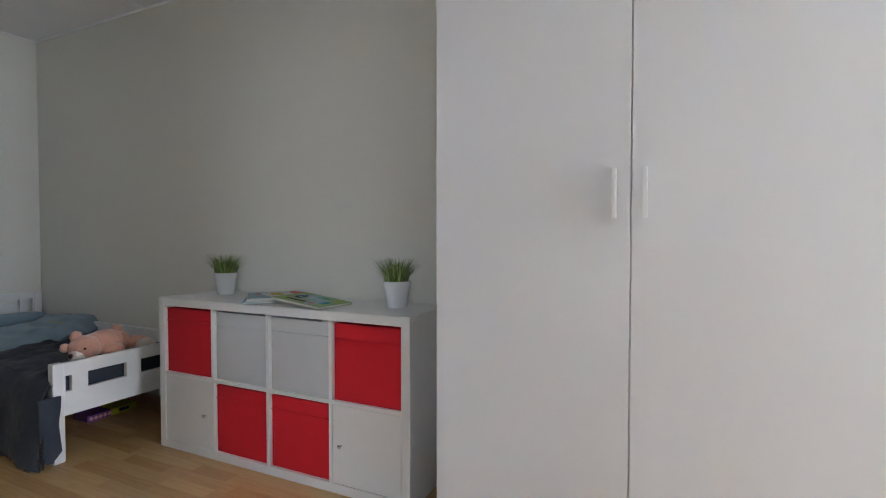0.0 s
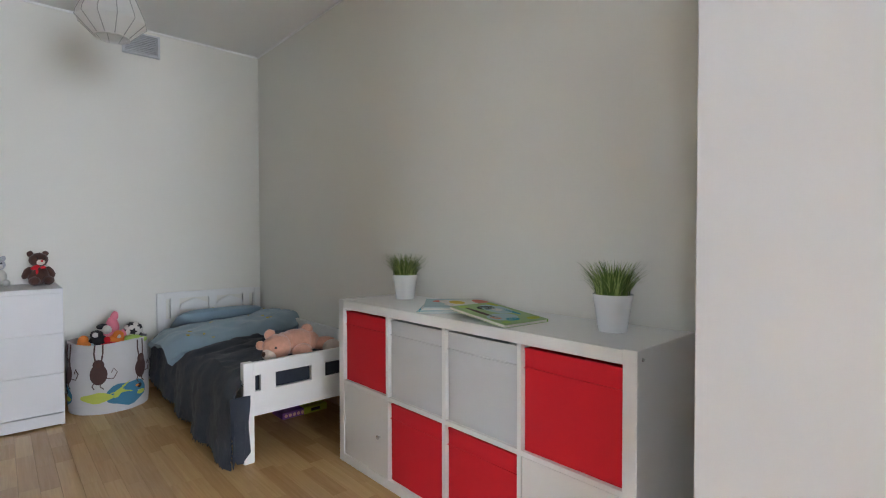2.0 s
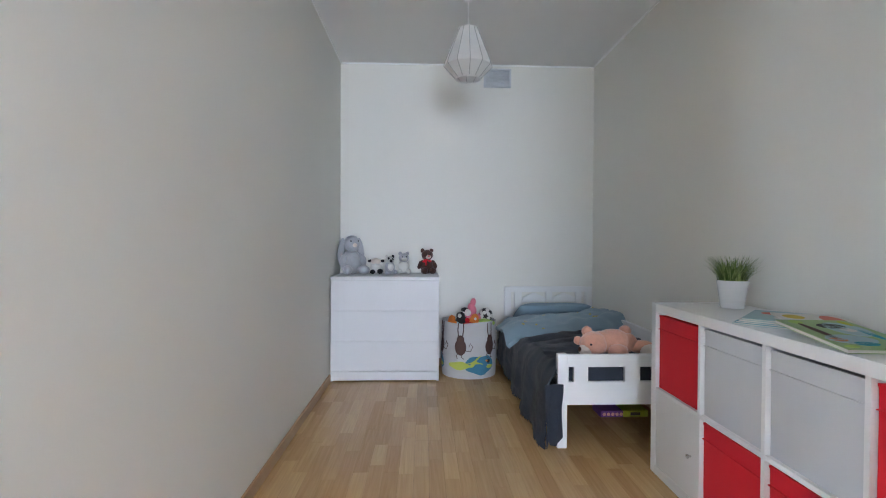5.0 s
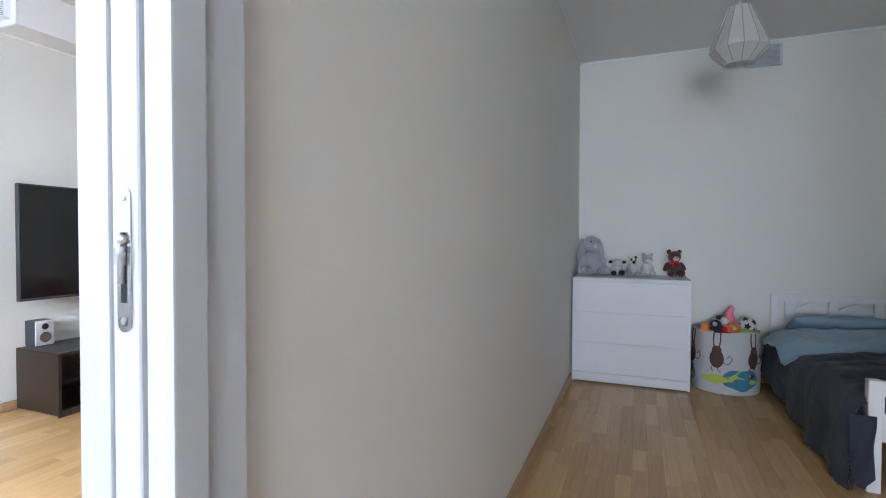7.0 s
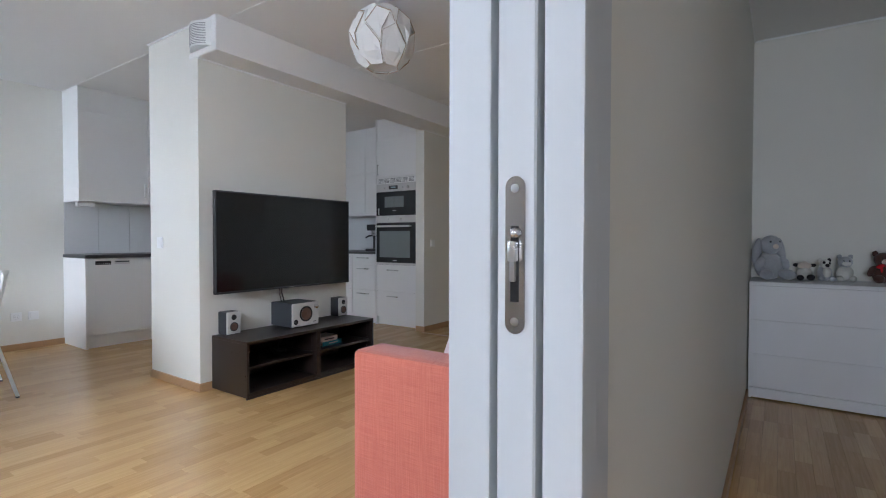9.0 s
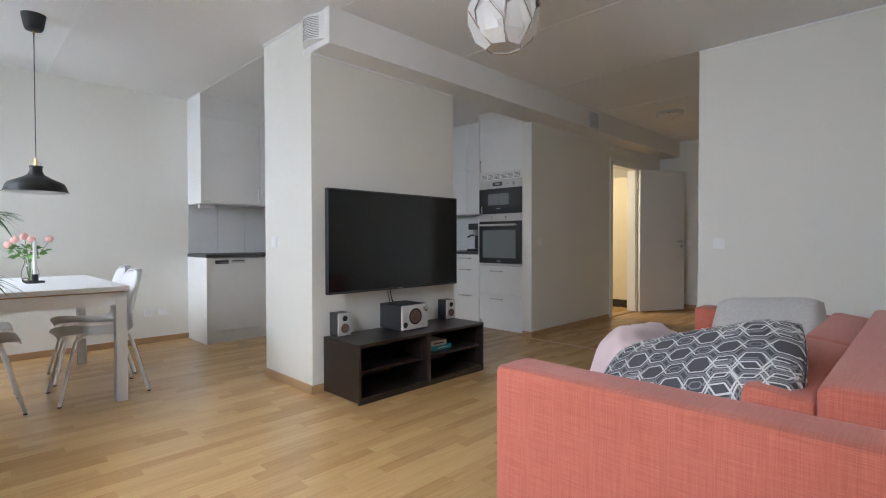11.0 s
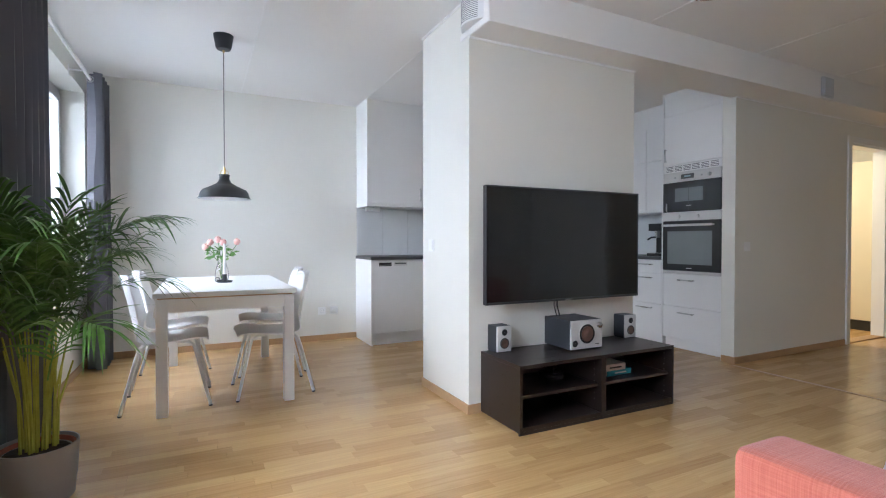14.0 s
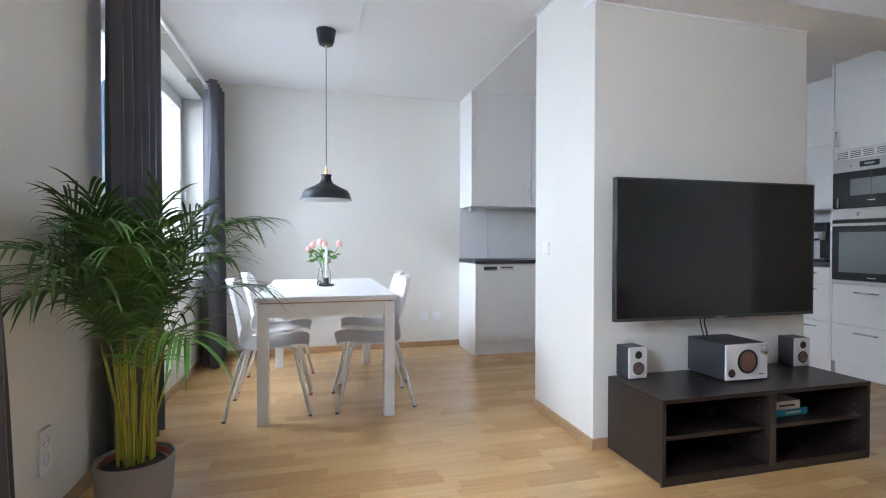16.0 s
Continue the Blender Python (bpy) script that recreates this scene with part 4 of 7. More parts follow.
    plush("dark_soft_toy", top @ pose(0.05, -0.06, 0.39), "navy and white plush toy in the basket", "soft toy", [((0, 0, 0), 0.05, (1, 1, 0.9), Z3), ((0.01, -0.01, 0.045), 0.034, (1, 1, 0.9), Z3), ((0.035, -0.02, 0.05), 0.016, (1, 1, 1), Z3, OFFWHITE), ((0.03, 0.04, 0.01), 0.022, (1, 1, 1), Z3, RED)], NEAR_BLACK)
    plush("red_soft_toy", top @ pose(0.11, 0.0, 0.36), "red plush toy in the basket", "soft toy", [((0, 0, 0), 0.045, (1, 1.6, 0.7), Z3), ((0, 0.09, 0.005), 0.03, (1, 1.2, 0.7), Z3, ORANGE)], RED)
    plush("green_soft_toy", top @ pose(0.08, 0.12, 0.385), "lime green plush toy in the basket", "soft toy", [((0, 0, 0), 0.045, (1, 1.2, 0.7), Z3), ((0.03, -0.02, 0.012), 0.026, (1, 1.3, 0.8), Z3), ((0.02, 0.045, 0.0), 0.025, (1, 1.2, 0.8), Z3), ((-0.06, -0.02, -0.02), 0.06, (1, 1.2, 0.7), Z3)], LIME)
    plush("filling", top @ pose(-0.05, 0.0, 0.31), "mixed soft toys filling the basket", "soft toy", [((0, 0, 0), 0.12, (1.0, 1.2, 0.6), Z3), ((0.06, 0.05, 0.0), 0.10, (1.0, 1.2, 0.6), Z3)], BLUE_PRINT)
    # football
    bm = bmesh.new()
    bmesh.ops.create_icosphere(bm, subdivisions=3, radius=0.057)
    ico = bmesh.new()
    bmesh.ops.create_icosphere(ico, subdivisions=1, radius=1)
    dirs = [v.co.normalized() for v in ico.verts]
    ico.free()
    for f in bm.faces:
        c = f.calc_center_median().normalized()
        f.material_index = 1 if max(c.dot(d) for d in dirs) > 0.945 else 0
    o = part("football", bm, OFFWHITE, smooth=True, at=top @ pose(0.0, 0.135, 0.435, 20, 30, 0))
    o.data.materials.append(NEAR_BLACK)
    tagged(o, "small black and white toy football in the basket", "ball")


basket()


# ---------------------------------------------------------------- bedroom lamp, vent
SHADE = mat("white_pleated_shade", (0.80, 0.79, 0.77), 0.8, var=0.03, scale=20, bump=0.2, bscale=200)


def make_translucent(m, amount, color=(0.85, 0.83, 0.80)):
    """Thin cloth or paper lets part of the light through."""
    n, l = m.node_tree.nodes, m.node_tree.links
    t, mix = n.new("ShaderNodeBsdfTranslucent"), n.new("ShaderNodeMixShader")
    t.inputs[0].default_value = (*color, 1)
    mix.inputs[0].default_value = amount
    l.new(n["Principled BSDF"].outputs[0], mix.inputs[1])
    l.new(t.outputs[0], mix.inputs[2])
    l.new(mix.outputs[0], n["Material Output"].inputs[0])


make_translucent(SHADE, 0.5)
SHADE_LINE = mat("grey_shade_seam", (0.45, 0.44, 0.42), 0.8)


def pleated_lamp():
    l = thing("pendant_lamp", pose(-3.07, 0.755, 2.5), "white faceted fabric pendant lamp hanging from the ceiling", "pendant lamp")
    part("canopy", lathe([(0.012, -0.085), (0.022, -0.08), (0.045, -0.04), (0.052, 0.0)], 24), WHITE, l, smooth=True, at=pose(0, 0, CEILZ - 2.5))
    part("cord", tube([(0, 0, -0.21), (0, 0, -0.045)], 0.003, 6), WHITE, l)
    n = 12
    prof = [(0.072, -0.495), (0.142, -0.425), (0.138, -0.405), (0.057, -0.205)]
    part("shade", lathe(prof, n, False, False), SHADE, l)
    part("top_ring", lathe([(0.02, -0.206), (0.058, -0.206), (0.058, -0.202), (0.02, -0.202)], n), SHADE, l)
    part("bottom_ring", lathe([(0.066, -0.499), (0.075, -0.499), (0.075, -0.493), (0.066, -0.493)], 24, False, False), SHADE, l)
    for k in range(n):
        a = 2 * math.pi * k / n
        part("rib", tube([((r + 0.001) * math.cos(a), (r + 0.001) * math.sin(a), z) for r, z in prof], 0.0022, 5), SHADE_LINE, l)


pleated_lamp()


def wall_vent():
    v = thing("air_vent", pose(BX0 + 0.001, 1.11, 2.345), "white louvred air vent on the end wall below the ceiling", "air vent")
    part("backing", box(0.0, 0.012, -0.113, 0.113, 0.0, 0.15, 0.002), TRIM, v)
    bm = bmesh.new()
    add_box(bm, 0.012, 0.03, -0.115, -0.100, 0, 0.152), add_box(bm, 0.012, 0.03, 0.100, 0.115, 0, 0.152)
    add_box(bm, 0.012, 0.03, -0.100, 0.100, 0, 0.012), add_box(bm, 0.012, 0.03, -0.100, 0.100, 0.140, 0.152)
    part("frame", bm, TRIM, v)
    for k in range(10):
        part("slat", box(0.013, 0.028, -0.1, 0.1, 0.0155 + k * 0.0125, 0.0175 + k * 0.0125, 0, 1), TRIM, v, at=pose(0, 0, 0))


wall_vent()

# ---------------------------------------------------------------- living room materials
BLACKBROWN = wood_mat("black_brown_foil", (0.011, 0.0075, 0.0065), (0.030, 0.020, 0.017), rough=0.25, tint=0.2, axis="x")
SCREEN = mat("tv_screen", (0.009, 0.009, 0.010), 0.12, var=0.02, spec=0.5)
CONE = mat("brown_speaker_cone", (0.16, 0.085, 0.06), 0.5, var=0.1, scale=30)
SILVER = mat("silver_grey_front", (0.62, 0.61, 0.59), 0.4, var=0.02)
SPK_BODY = mat("charcoal_vinyl", (0.035, 0.038, 0.045), 0.5, var=0.06, bump=0.1, bscale=200)


def slub_mat(name, dark, light):
    """Plain-woven upholstery with uneven threads running both ways."""
    m = bpy.data.materials.new(name)
    m.use_nodes = True
    n, l = m.node_tree.nodes, m.node_tree.links
    b = n["Principled BSDF"]
    b.inputs["Roughness"].default_value, b.inputs["Sheen Weight"].default_value = 0.9, 0.2
    geo = n.new("ShaderNodeNewGeometry")
    outs = []
    for stretch in ((420, 10, 420), (10, 420, 10)):
        mp, tx = n.new("ShaderNodeMapping"), n.new("ShaderNodeTexNoise")
        mp.inputs["Scale"].default_value = stretch
        tx.inputs["Scale"].default_value, tx.inputs["Detail"].default_value = 1.0, 2.5
        l.new(geo.outputs["Position"], mp.inputs[0])
        l.new(mp.outputs[0], tx.inputs["Vector"])
        outs.append(tx.outputs[0])
    add = n.new("ShaderNodeMath")
    l.new(outs[0], add.inputs[0])
    l.new(outs[1], add.inputs[1])
    f = n.new("ShaderNodeMath")
    f.operation, f.use_clamp = "MULTIPLY_ADD", True
    l.new(add.outputs[0], f.inputs[0])
    f.inputs[1].default_value, f.inputs[2].default_value = 1.7, -1.2
    mix = n.new("ShaderNodeMix")
    mix.data_type = "RGBA"
    mix.inputs["A"].default_value, mix.inputs["B"].default_value = (*dark, 1), (*light, 1)
    l.new(f.outputs[0], mix.inputs["Factor"])
    l.new(mix.outputs["Result"], b.inputs["Base Color"])
    bp = n.new("ShaderNodeBump")
    bp.inputs["Strength"].default_value, bp.inputs["Distance"].default_value = 0.6, 0.002
    l.new(add.outputs[0], bp.inputs["Height"])
    l.new(bp.outputs[0], b.inputs["Normal"])
    return m


CORAL = slub_mat("coral_sofa_fabric", (0.44, 0.108, 0.072), (0.55, 0.170, 0.118))
TERRAZZO_CLOTH = mat("speckled_white_cotton", (0.55, 0.54, 0.53), 0.9, var=0.10, scale=70)
PINK_BLANKET = mat("blush_pink_cotton", (0.66, 0.52, 0.52), 0.92, var=0.06, scale=9, bump=0.3, bscale=220, sheen=0.3)
CURTAIN = mat("dark_grey_curtain", (0.095, 0.095, 0.108), 0.8, var=0.06, scale=5, bump=0.25, bscale=380, sheen=0.3)
make_translucent(CURTAIN, 0.14, (0.30, 0.31, 0.36))
LAMP_BLACK = mat("matt_black_metal", (0.018, 0.019, 0.022), 0.42, var=0.04)
BRASS = mat("brass", (0.62, 0.44, 0.18), 0.3, metal=1.0)
PLASTIC_WHITE = mat("white_plastic_shell", (0.84, 0.84, 0.83), 0.38, var=0.012, scale=6)
TABLE_WHITE = mat("white_table_top", (0.76, 0.76, 0.76), 0.5, var=0.012, scale=4)
GLASS = glass_mat("clear_glass")
LEAF = mat("palm_leaf", (0.080, 0.165, 0.034), 0.42, var=0.35, scale=18, spec=0.4)
LEAF_LIGHT = mat("palm_leaf_young", (0.12, 0.25, 0.045), 0.42, var=0.3, scale=18, spec=0.4)
STEM = mat("palm_cane", (0.36, 0.36, 0.045), 0.5, var=0.25, scale=14)
POT_GREY = mat("warm_grey_pot", (0.27, 0.255, 0.245), 0.6, var=0.04)
TERRACOTTA = mat("terracotta_liner", (0.30, 0.085, 0.045), 0.7, var=0.08)
ROSE = mat("pink_rose", (0.80, 0.47, 0.42), 0.7, var=0.12, scale=60)
ROSE_LEAF = mat("rose_leaf", (0.11, 0.25, 0.04), 0.5, var=0.3, scale=40)
CANDLE = mat("white_wax", (0.80, 0.79, 0.76), 0.5)
SOCKET = mat("socket_plastic", (0.86, 0.86, 0.85), 0.35, var=0.01)


# ---------------------------------------------------------------- television and bench
def television():
    t = thing("television", pose(-2.447, -3.18, 0.678), "large flat black television fixed to the wall above the bench", "television")
    w, h = 0.624, 0.714
    part("body", box(-w, w, -0.034, -0.004, 0, h, 0.003), BLACK, t)
    part("back_box", box(-0.35, 0.35, -0.075, -0.034, 0.08, 0.5, 0.01), BLACK, t)
    part("wall_mount", box(-0.2, 0.2, -0.135, -0.075, 0.18, 0.42, 0.003), GREY_DARK, t)
    part("screen", box(-w + 0.009, w - 0.009, -0.005, -0.003, 0.016, h - 0.009), SCREEN, t, "glossy dark screen")
    bm = box(-w, -w + 0.008, -0.008, 0, 0, h, 0.001)
    add_box(bm, w - 0.008, w, -0.008, 0, 0, h, 0.001), add_box(bm, -w + 0.008, w - 0.008, -0.008, 0, h - 0.008, h, 0.001), add_box(bm, -w + 0.008, w - 0.008, -0.008, 0, 0, 0.014, 0.001)
    part("bezel", bm, GREY_DARK, t)
    part("badge", box(-0.028, 0.028, 0, 0.0012, 0.004, 0.009), STEEL, t)
    # the cable that hangs from it
    pts = [(-2.43, -3.27, 0.70), (-2.415, -3.255, 0.64), (-2.43, -3.25, 0.58), (-2.45, -3.27, 0.50), (-2.44, -3.295, 0.395)]
    tagged(part("cable", tube(pts, 0.0045, 6), BLACK, smooth=True), "black cable hanging behind the television", "cable")
    tagged(part("cable", tube([(a + 0.025, b, c) for a, b, c in pts], 0.0035, 6), BLACK, smooth=True), "black cable hanging behind the television", "cable")


television()


def bench():
    b = thing("tv_bench", pose(0, 0, 0), "low black-brown media bench with four open compartments", "tv bench")
    x0, x1, y0, y1, t = -3.07, -1.86, -3.297, -2.885, 0.018
    xm = (x0 + x1) / 2
    part("top", box(x0, x1, y0, y1, 0.364, 0.383, 0.001), BLACKBROWN, b)
    for x, w in ((x0, t), (x1 - t, t), (xm - t, 2 * t)):
        part("side" if w == t else "divider", box(x, x + w, y0, y1 - 0.001, 0.012, 0.364, 0.0008), BLACKBROWN, b)
    for xa, xb in ((x0 + t, xm - t), (xm + t, x1 - t)):
        part("bottom", box(xa, xb, y0, y1 - 0.002, 0.020, 0.042, 0.0008), BLACKBROWN, b)
        part("shelf", box(xa, xb, y0 + 0.01, y1 - 0.03, 0.190, 0.208, 0.0008), BLACKBROWN, b)
        part("back", box(xa, xb, y0, y0 + 0.005, 0.042, 0.364), BLACKBROWN, b)
    part("plinth", box(x0, x1, y1 - 0.014, y1 - 0.004, 0.0, 0.0195), BLACKBROWN, b)
    dots = bmesh.new()
    for xs in (xm - t - 0.0006, x0 + t + 0.0006, xm + t + 0.0006):
        for k in range(8):
            for yy in (y1 - 0.06, y1 - 0.28):
                add_box(dots, xs - 0.0006, xs + 0.0006, yy - 0.002, yy + 0.002, 0.07 + k * 0.036, 0.074 + k * 0.036)
    part("peg_holes", dots, STEEL, b)


bench()


def driver(parent, x, z, r, y):
    """A loudspeaker driver: rubber surround, cone and cap, facing +y."""
    bm = lathe([(r, -0.002), (r, 0.004), (r * 0.9, 0.006), (r * 0.80, 0.003), (r * 0.78, -0.002)], 28, False, False)
    d = part("surround", bm, BLACK, parent, smooth=True, at=pose(x, y, z, -90))
    part("cone", lathe([(r * 0.80, 0.0042), (r * 0.35, 0.0012), (r * 0.30, 0.0030), (0.001, 0.0042)], 28, False, False), CONE, d, smooth=True)


def bookshelf_speaker(x, y, turn):
    s = thing("loudspeaker", pose(x, y, 0.383, 0, 0, turn), "small charcoal loudspeaker with a silver front on the bench", "loudspeaker", "loudspeakers on the bench")
    part("cabinet", box(-0.053, 0.053, -0.100, -0.008, 0.004, 0.160, 0.003, 2), SPK_BODY, s)
    part("front", box(-0.053, 0.053, -0.008, 0.004, 0.004, 0.160, 0.006, 3), SILVER, s)
    driver(s, 0, 0.055, 0.032, 0.004)
    part("tweeter", lathe([(0.020, 0.001), (0.019, 0.004), (0.014, 0.001), (0.007, 0.004), (0.001, 0.005)], 24, False, False), BLACK, s, smooth=True, at=pose(0, 0.004, 0.122, -90))
    part("foot", box(-0.05, 0.05, -0.095, 0.0, 0.0, 0.004), BLACK, s)


bookshelf_speaker(-1.970, -3.207, 2)
bookshelf_speaker(-3.014, -3.196, 0)


def subwoofer():
    s = thing("subwoofer", pose(-2.47, -3.037, 0.383), "charcoal subwoofer with a silver front and brown cone on the bench", "subwoofer")
    part("cabinet", box(-0.127, 0.127, -0.255, -0.012, 0.008, 0.186, 0.004, 2), SPK_BODY, s)
    part("front", box(-0.127, 0.127, -0.012, 0.002, 0.008, 0.186, 0.008, 3), SILVER, s)
    driver(s, 0.0, 0.100, 0.060, 0.002)
    part("port", lathe([(0.001, 0.0012), (0.017, 0.0012), (0.019, 0.003), (0.021, 0.001)], 24, False, False), BLACK, s, smooth=True, at=pose(0.095, 0.0015, 0.045, -90))
    part("dial", lathe([(0.019, 0.0), (0.018, 0.014), (0.014, 0.016), (0.001, 0.016)], 24), STEEL, s, smooth=True, at=pose(-0.097, 0.002, 0.150, -90))
    part("badge", box(-0.10, -0.07, 0.002, 0.003, 0.03, 0.035), GREY_DARK, s)
    for x in (-0.1, 0.1):
        for y in (-0.2, -0.04):
            part("foot", lathe([(0.012, 0), (0.012, 0.008)], 12), BLACK, s, at=pose(x, y, 0))


subwoofer()
b = thing("hardback_book", pose(-2.70, -3.06, 0.2085, 0, 0, 2), "blue hardback book lying flat on the bench shelf", "book", "books in the bench")
part("page_block", box(-0.102, 0.105, -0.066, 0.062, 0.003, 0.030), PAPER, b)
part("cover", add_box(add_box(box(-0.105, 0.105, -0.07, 0.065, 0, 0.003), -0.105, 0.105, -0.07, 0.065, 0.030, 0.033), -0.105, 0.105, 0.062, 0.067, 0, 0.033, 0.001), TEAL, b)
part("title", box(-0.06, 0.04, 0.0672, 0.0680, 0.012, 0.02), OFFWHITE, b)
b = thing("hardback_book", pose(-2.67, -3.06, 0.2415, 0, 0, 0), "cream hardback book lying on a blue one", "book", "books in the bench")
part("page_block", box(-0.082, 0.085, -0.066, 0.062, 0.003, 0.038), PAPER, b)
part("cover", add_box(add_box(box(-0.085, 0.085, -0.07, 0.065, 0, 0.003), -0.085, 0.085, -0.07, 0.065, 0.038, 0.041), -0.085, 0.085, 0.062, 0.067, 0, 0.041, 0.001), CREAM, b)
part("title", box(-0.05, 0.05, 0.0672, 0.0680, 0.014, 0.024), GREY_DARK, b)
d = thing("media_puck", pose(-2.30, -3.14, 0.2085), "small black round media device with cables on the bench shelf", "media device")
part("body", lathe([(0.055, 0.0), (0.058, 0.006), (0.056, 0.018), (0.045, 0.022), (0.0, 0.022)], 28, True, False), BLACK, d, smooth=True)
part("cable", tube([(-0.01, -0.02, 0.02), (-0.02, -0.03, 0.09), (-0.03, -0.08, 0.14)], 0.003, 6), BLACK, d)
part("cable", tube([(0.06 * math.cos(k * 0.5), 0.05 * math.sin(k * 0.5), 0.026 + 0.003 * k) for k in range(14)], 0.0025, 5), BLACK, d)


# ---------------------------------------------------------------- sofa
def rounded(x0, x1, y0, y1, z0, z1, r, puff=0.0, seed=0):
    bm = box(x0, x1, y0, y1, z0, z1, r, 4)
    return bm


def sofa():
    s = thing("sofa", pose(0, 0, 0), "coral red fabric two-seat sofa with low wide arms against the wall", "sofa")
    x0, x1, yb, yf = -3.26, -1.257, LY1 - 0.03, -1.322
    part("arm", rounded(x1 - 0.165, x1, yf, yb, 0.04, 0.655, 0.038), CORAL, s, smooth=True)
    part("arm", rounded(x0, x0 + 0.165, yf, yb, 0.04, 0.655, 0.038), CORAL, s, smooth=True)
    part("base", rounded(x0 + 0.165, x1 - 0.165, yf + 0.03, yb, 0.06, 0.27, 0.015), CORAL, s, smooth=True)
    part("back", rounded(x0 + 0.165, x1 - 0.165, yb - 0.2, yb, 0.27, 0.72, 0.04), CORAL, s, smooth=True)
    xm = (x0 + x1) / 2
    for a, c in ((x0 + 0.168, xm - 0.002), (xm + 0.002, x1 - 0.168)):
        part("seat_cushion", rounded(a, c, yf + 0.02, yb - 0.2, 0.27, 0.43, 0.035), CORAL, s, smooth=True)
        m = pose((a + c) / 2, yb - 0.285, 0.582, -8)
        w = (c - a) / 2
        part("back_cushion", rounded(-w, w, -0.08, 0.08, -0.15, 0.105, 0.05), CORAL, s, smooth=True, at=m)
    for x, y in ((x0 + 0.06, yf + 0.06), (x0 + 0.06, yb - 0.08), (x1 - 0.06, yf + 0.06), (x1 - 0.06, yb - 0.08)):
        part("leg", lathe([(0.02, 0.0), (0.025, 0.042)], 14), BLACK, s, at=pose(x, y, 0))


sofa()

HEX_GROUND = mat("hexagon_print_cotton", (0.085, 0.088, 0.10), 0.9, var=0.08, scale=20, bump=0.3, bscale=300)
HEX_LINE = mat("white_print", (0.66, 0.66, 0.66), 0.85)
HEX_MID = mat("mid_grey_print", (0.26, 0.26, 0.28), 0.85)


def printed_cushion(name, at, w, d, h, seed, label):
    c = thing(name, at, label, "cushion")
    rng = random.Random(seed)
    n = 30

    def height(u, v):
        e = max(0.0, (1 - u ** 4) * (1 - v ** 4)) ** 0.5
        return h / 2 * e + 0.06 * h * e * noise.noise(Vector((u * 2.4 + seed, v * 2.4, 1))) + 0.05 * h * math.sin(u * 9 + v * 5 + seed) * (1 - e) * e

    def at_uv(u, v, lift):
        side = 1
        if abs(u) > 1:
            u, side = math.copysign(2 - abs(u), u), -side
        if abs(v) > 1:
            v, side = math.copysign(2 - abs(v), v), -side
        rnd = 1 - 0.05 * u * u * v * v
        return Vector((u * w / 2 * rnd, v * d / 2 * rnd, side * (height(u, v) + lift)))

    part("cover", pillow_mesh(w, d, h, seed, n), HEX_GROUND, c, smooth=True)
    # the print, ribbons laid on the upper side
    white, mid = bmesh.new(), bmesh.new()

    def ribbon(bm, pts, width, lift):
        k = len(pts)
        for i in range(k):
            (u0, v0), (u1, v1) = pts[i], pts[(i + 1) % k]
            steps = 3
            t = Vector((u1 - u0, v1 - v0)).normalized()
            nx, ny = -t.y * width / w * 2, t.x * width / d * 2
            prev = None
            for q in range(steps + 1):
                u, v = u0 + (u1 - u0) * q / steps, v0 + (v1 - v0) * q / steps
                if max(abs(u), abs(v)) > 1.7:
                    prev = None
                    continue
                cur = (bm.verts.new(at_uv(u - nx, v - ny, lift)), bm.verts.new(at_uv(u + nx, v + ny, lift)))
                if prev:
                    bm.faces.new((prev[0], prev[1], cur[1], cur[0]))
                prev = cur

    # rows along the cushion's length: a large hexagon, then a small one, rows set off by half a step
    step, gap = 0.136, 0.084
    for r in range(-9, 10):
        for q in range(-11, 12):
            cu, cv = r * gap * 2 / w, (q * step / 2 + (r % 2) * step / 2) * 2 / d
            big = q % 2 == 0

            def hexa(rl, rw, flat=0.5):
                k, m = 2 / d, 2 / w
                return [(cu, cv + rl * k), (cu + rw * m, cv + rl * flat * k), (cu + rw * m, cv - rl * flat * k), (cu, cv - rl * k), (cu - rw * m, cv - rl * flat * k), (cu - rw * m, cv + rl * flat * k)]

            if big:
                ribbon(white, hexa(0.0370, 0.0350), 0.0026, 0.0048)
                ribbon(mid, hexa(0.0465, 0.0440), 0.0024, 0.0040)
            else:
                ribbon(white, hexa(0.0310, 0.0250, 0.6), 0.0022, 0.0048)
                ribbon(mid, hexa(0.0180, 0.0110, 0.6), 0.0020, 0.0040)
                ribbon(mid, hexa(0.0385, 0.0330, 0.6), 0.0022, 0.0044)
    part("print", white, HEX_LINE, c)
    part("print", mid, HEX_MID, c)


printed_cushion("hexagon_cushion", pose(-1.640, -0.87, 0.632, 19, 19, 8), 0.46, 0.60, 0.14, 3, "grey cushion with a white hexagon print lying on the sofa arm")
tagged(part("speckled_cushion", pillow_mesh(0.48, 0.48, 0.15, 6), TERRAZZO_CLOTH, smooth=True, at=pose(-2.86, -0.92, 0.585, 6, 36, 8)), "white speckled cushion leaning in the corner of the sofa", "cushion")


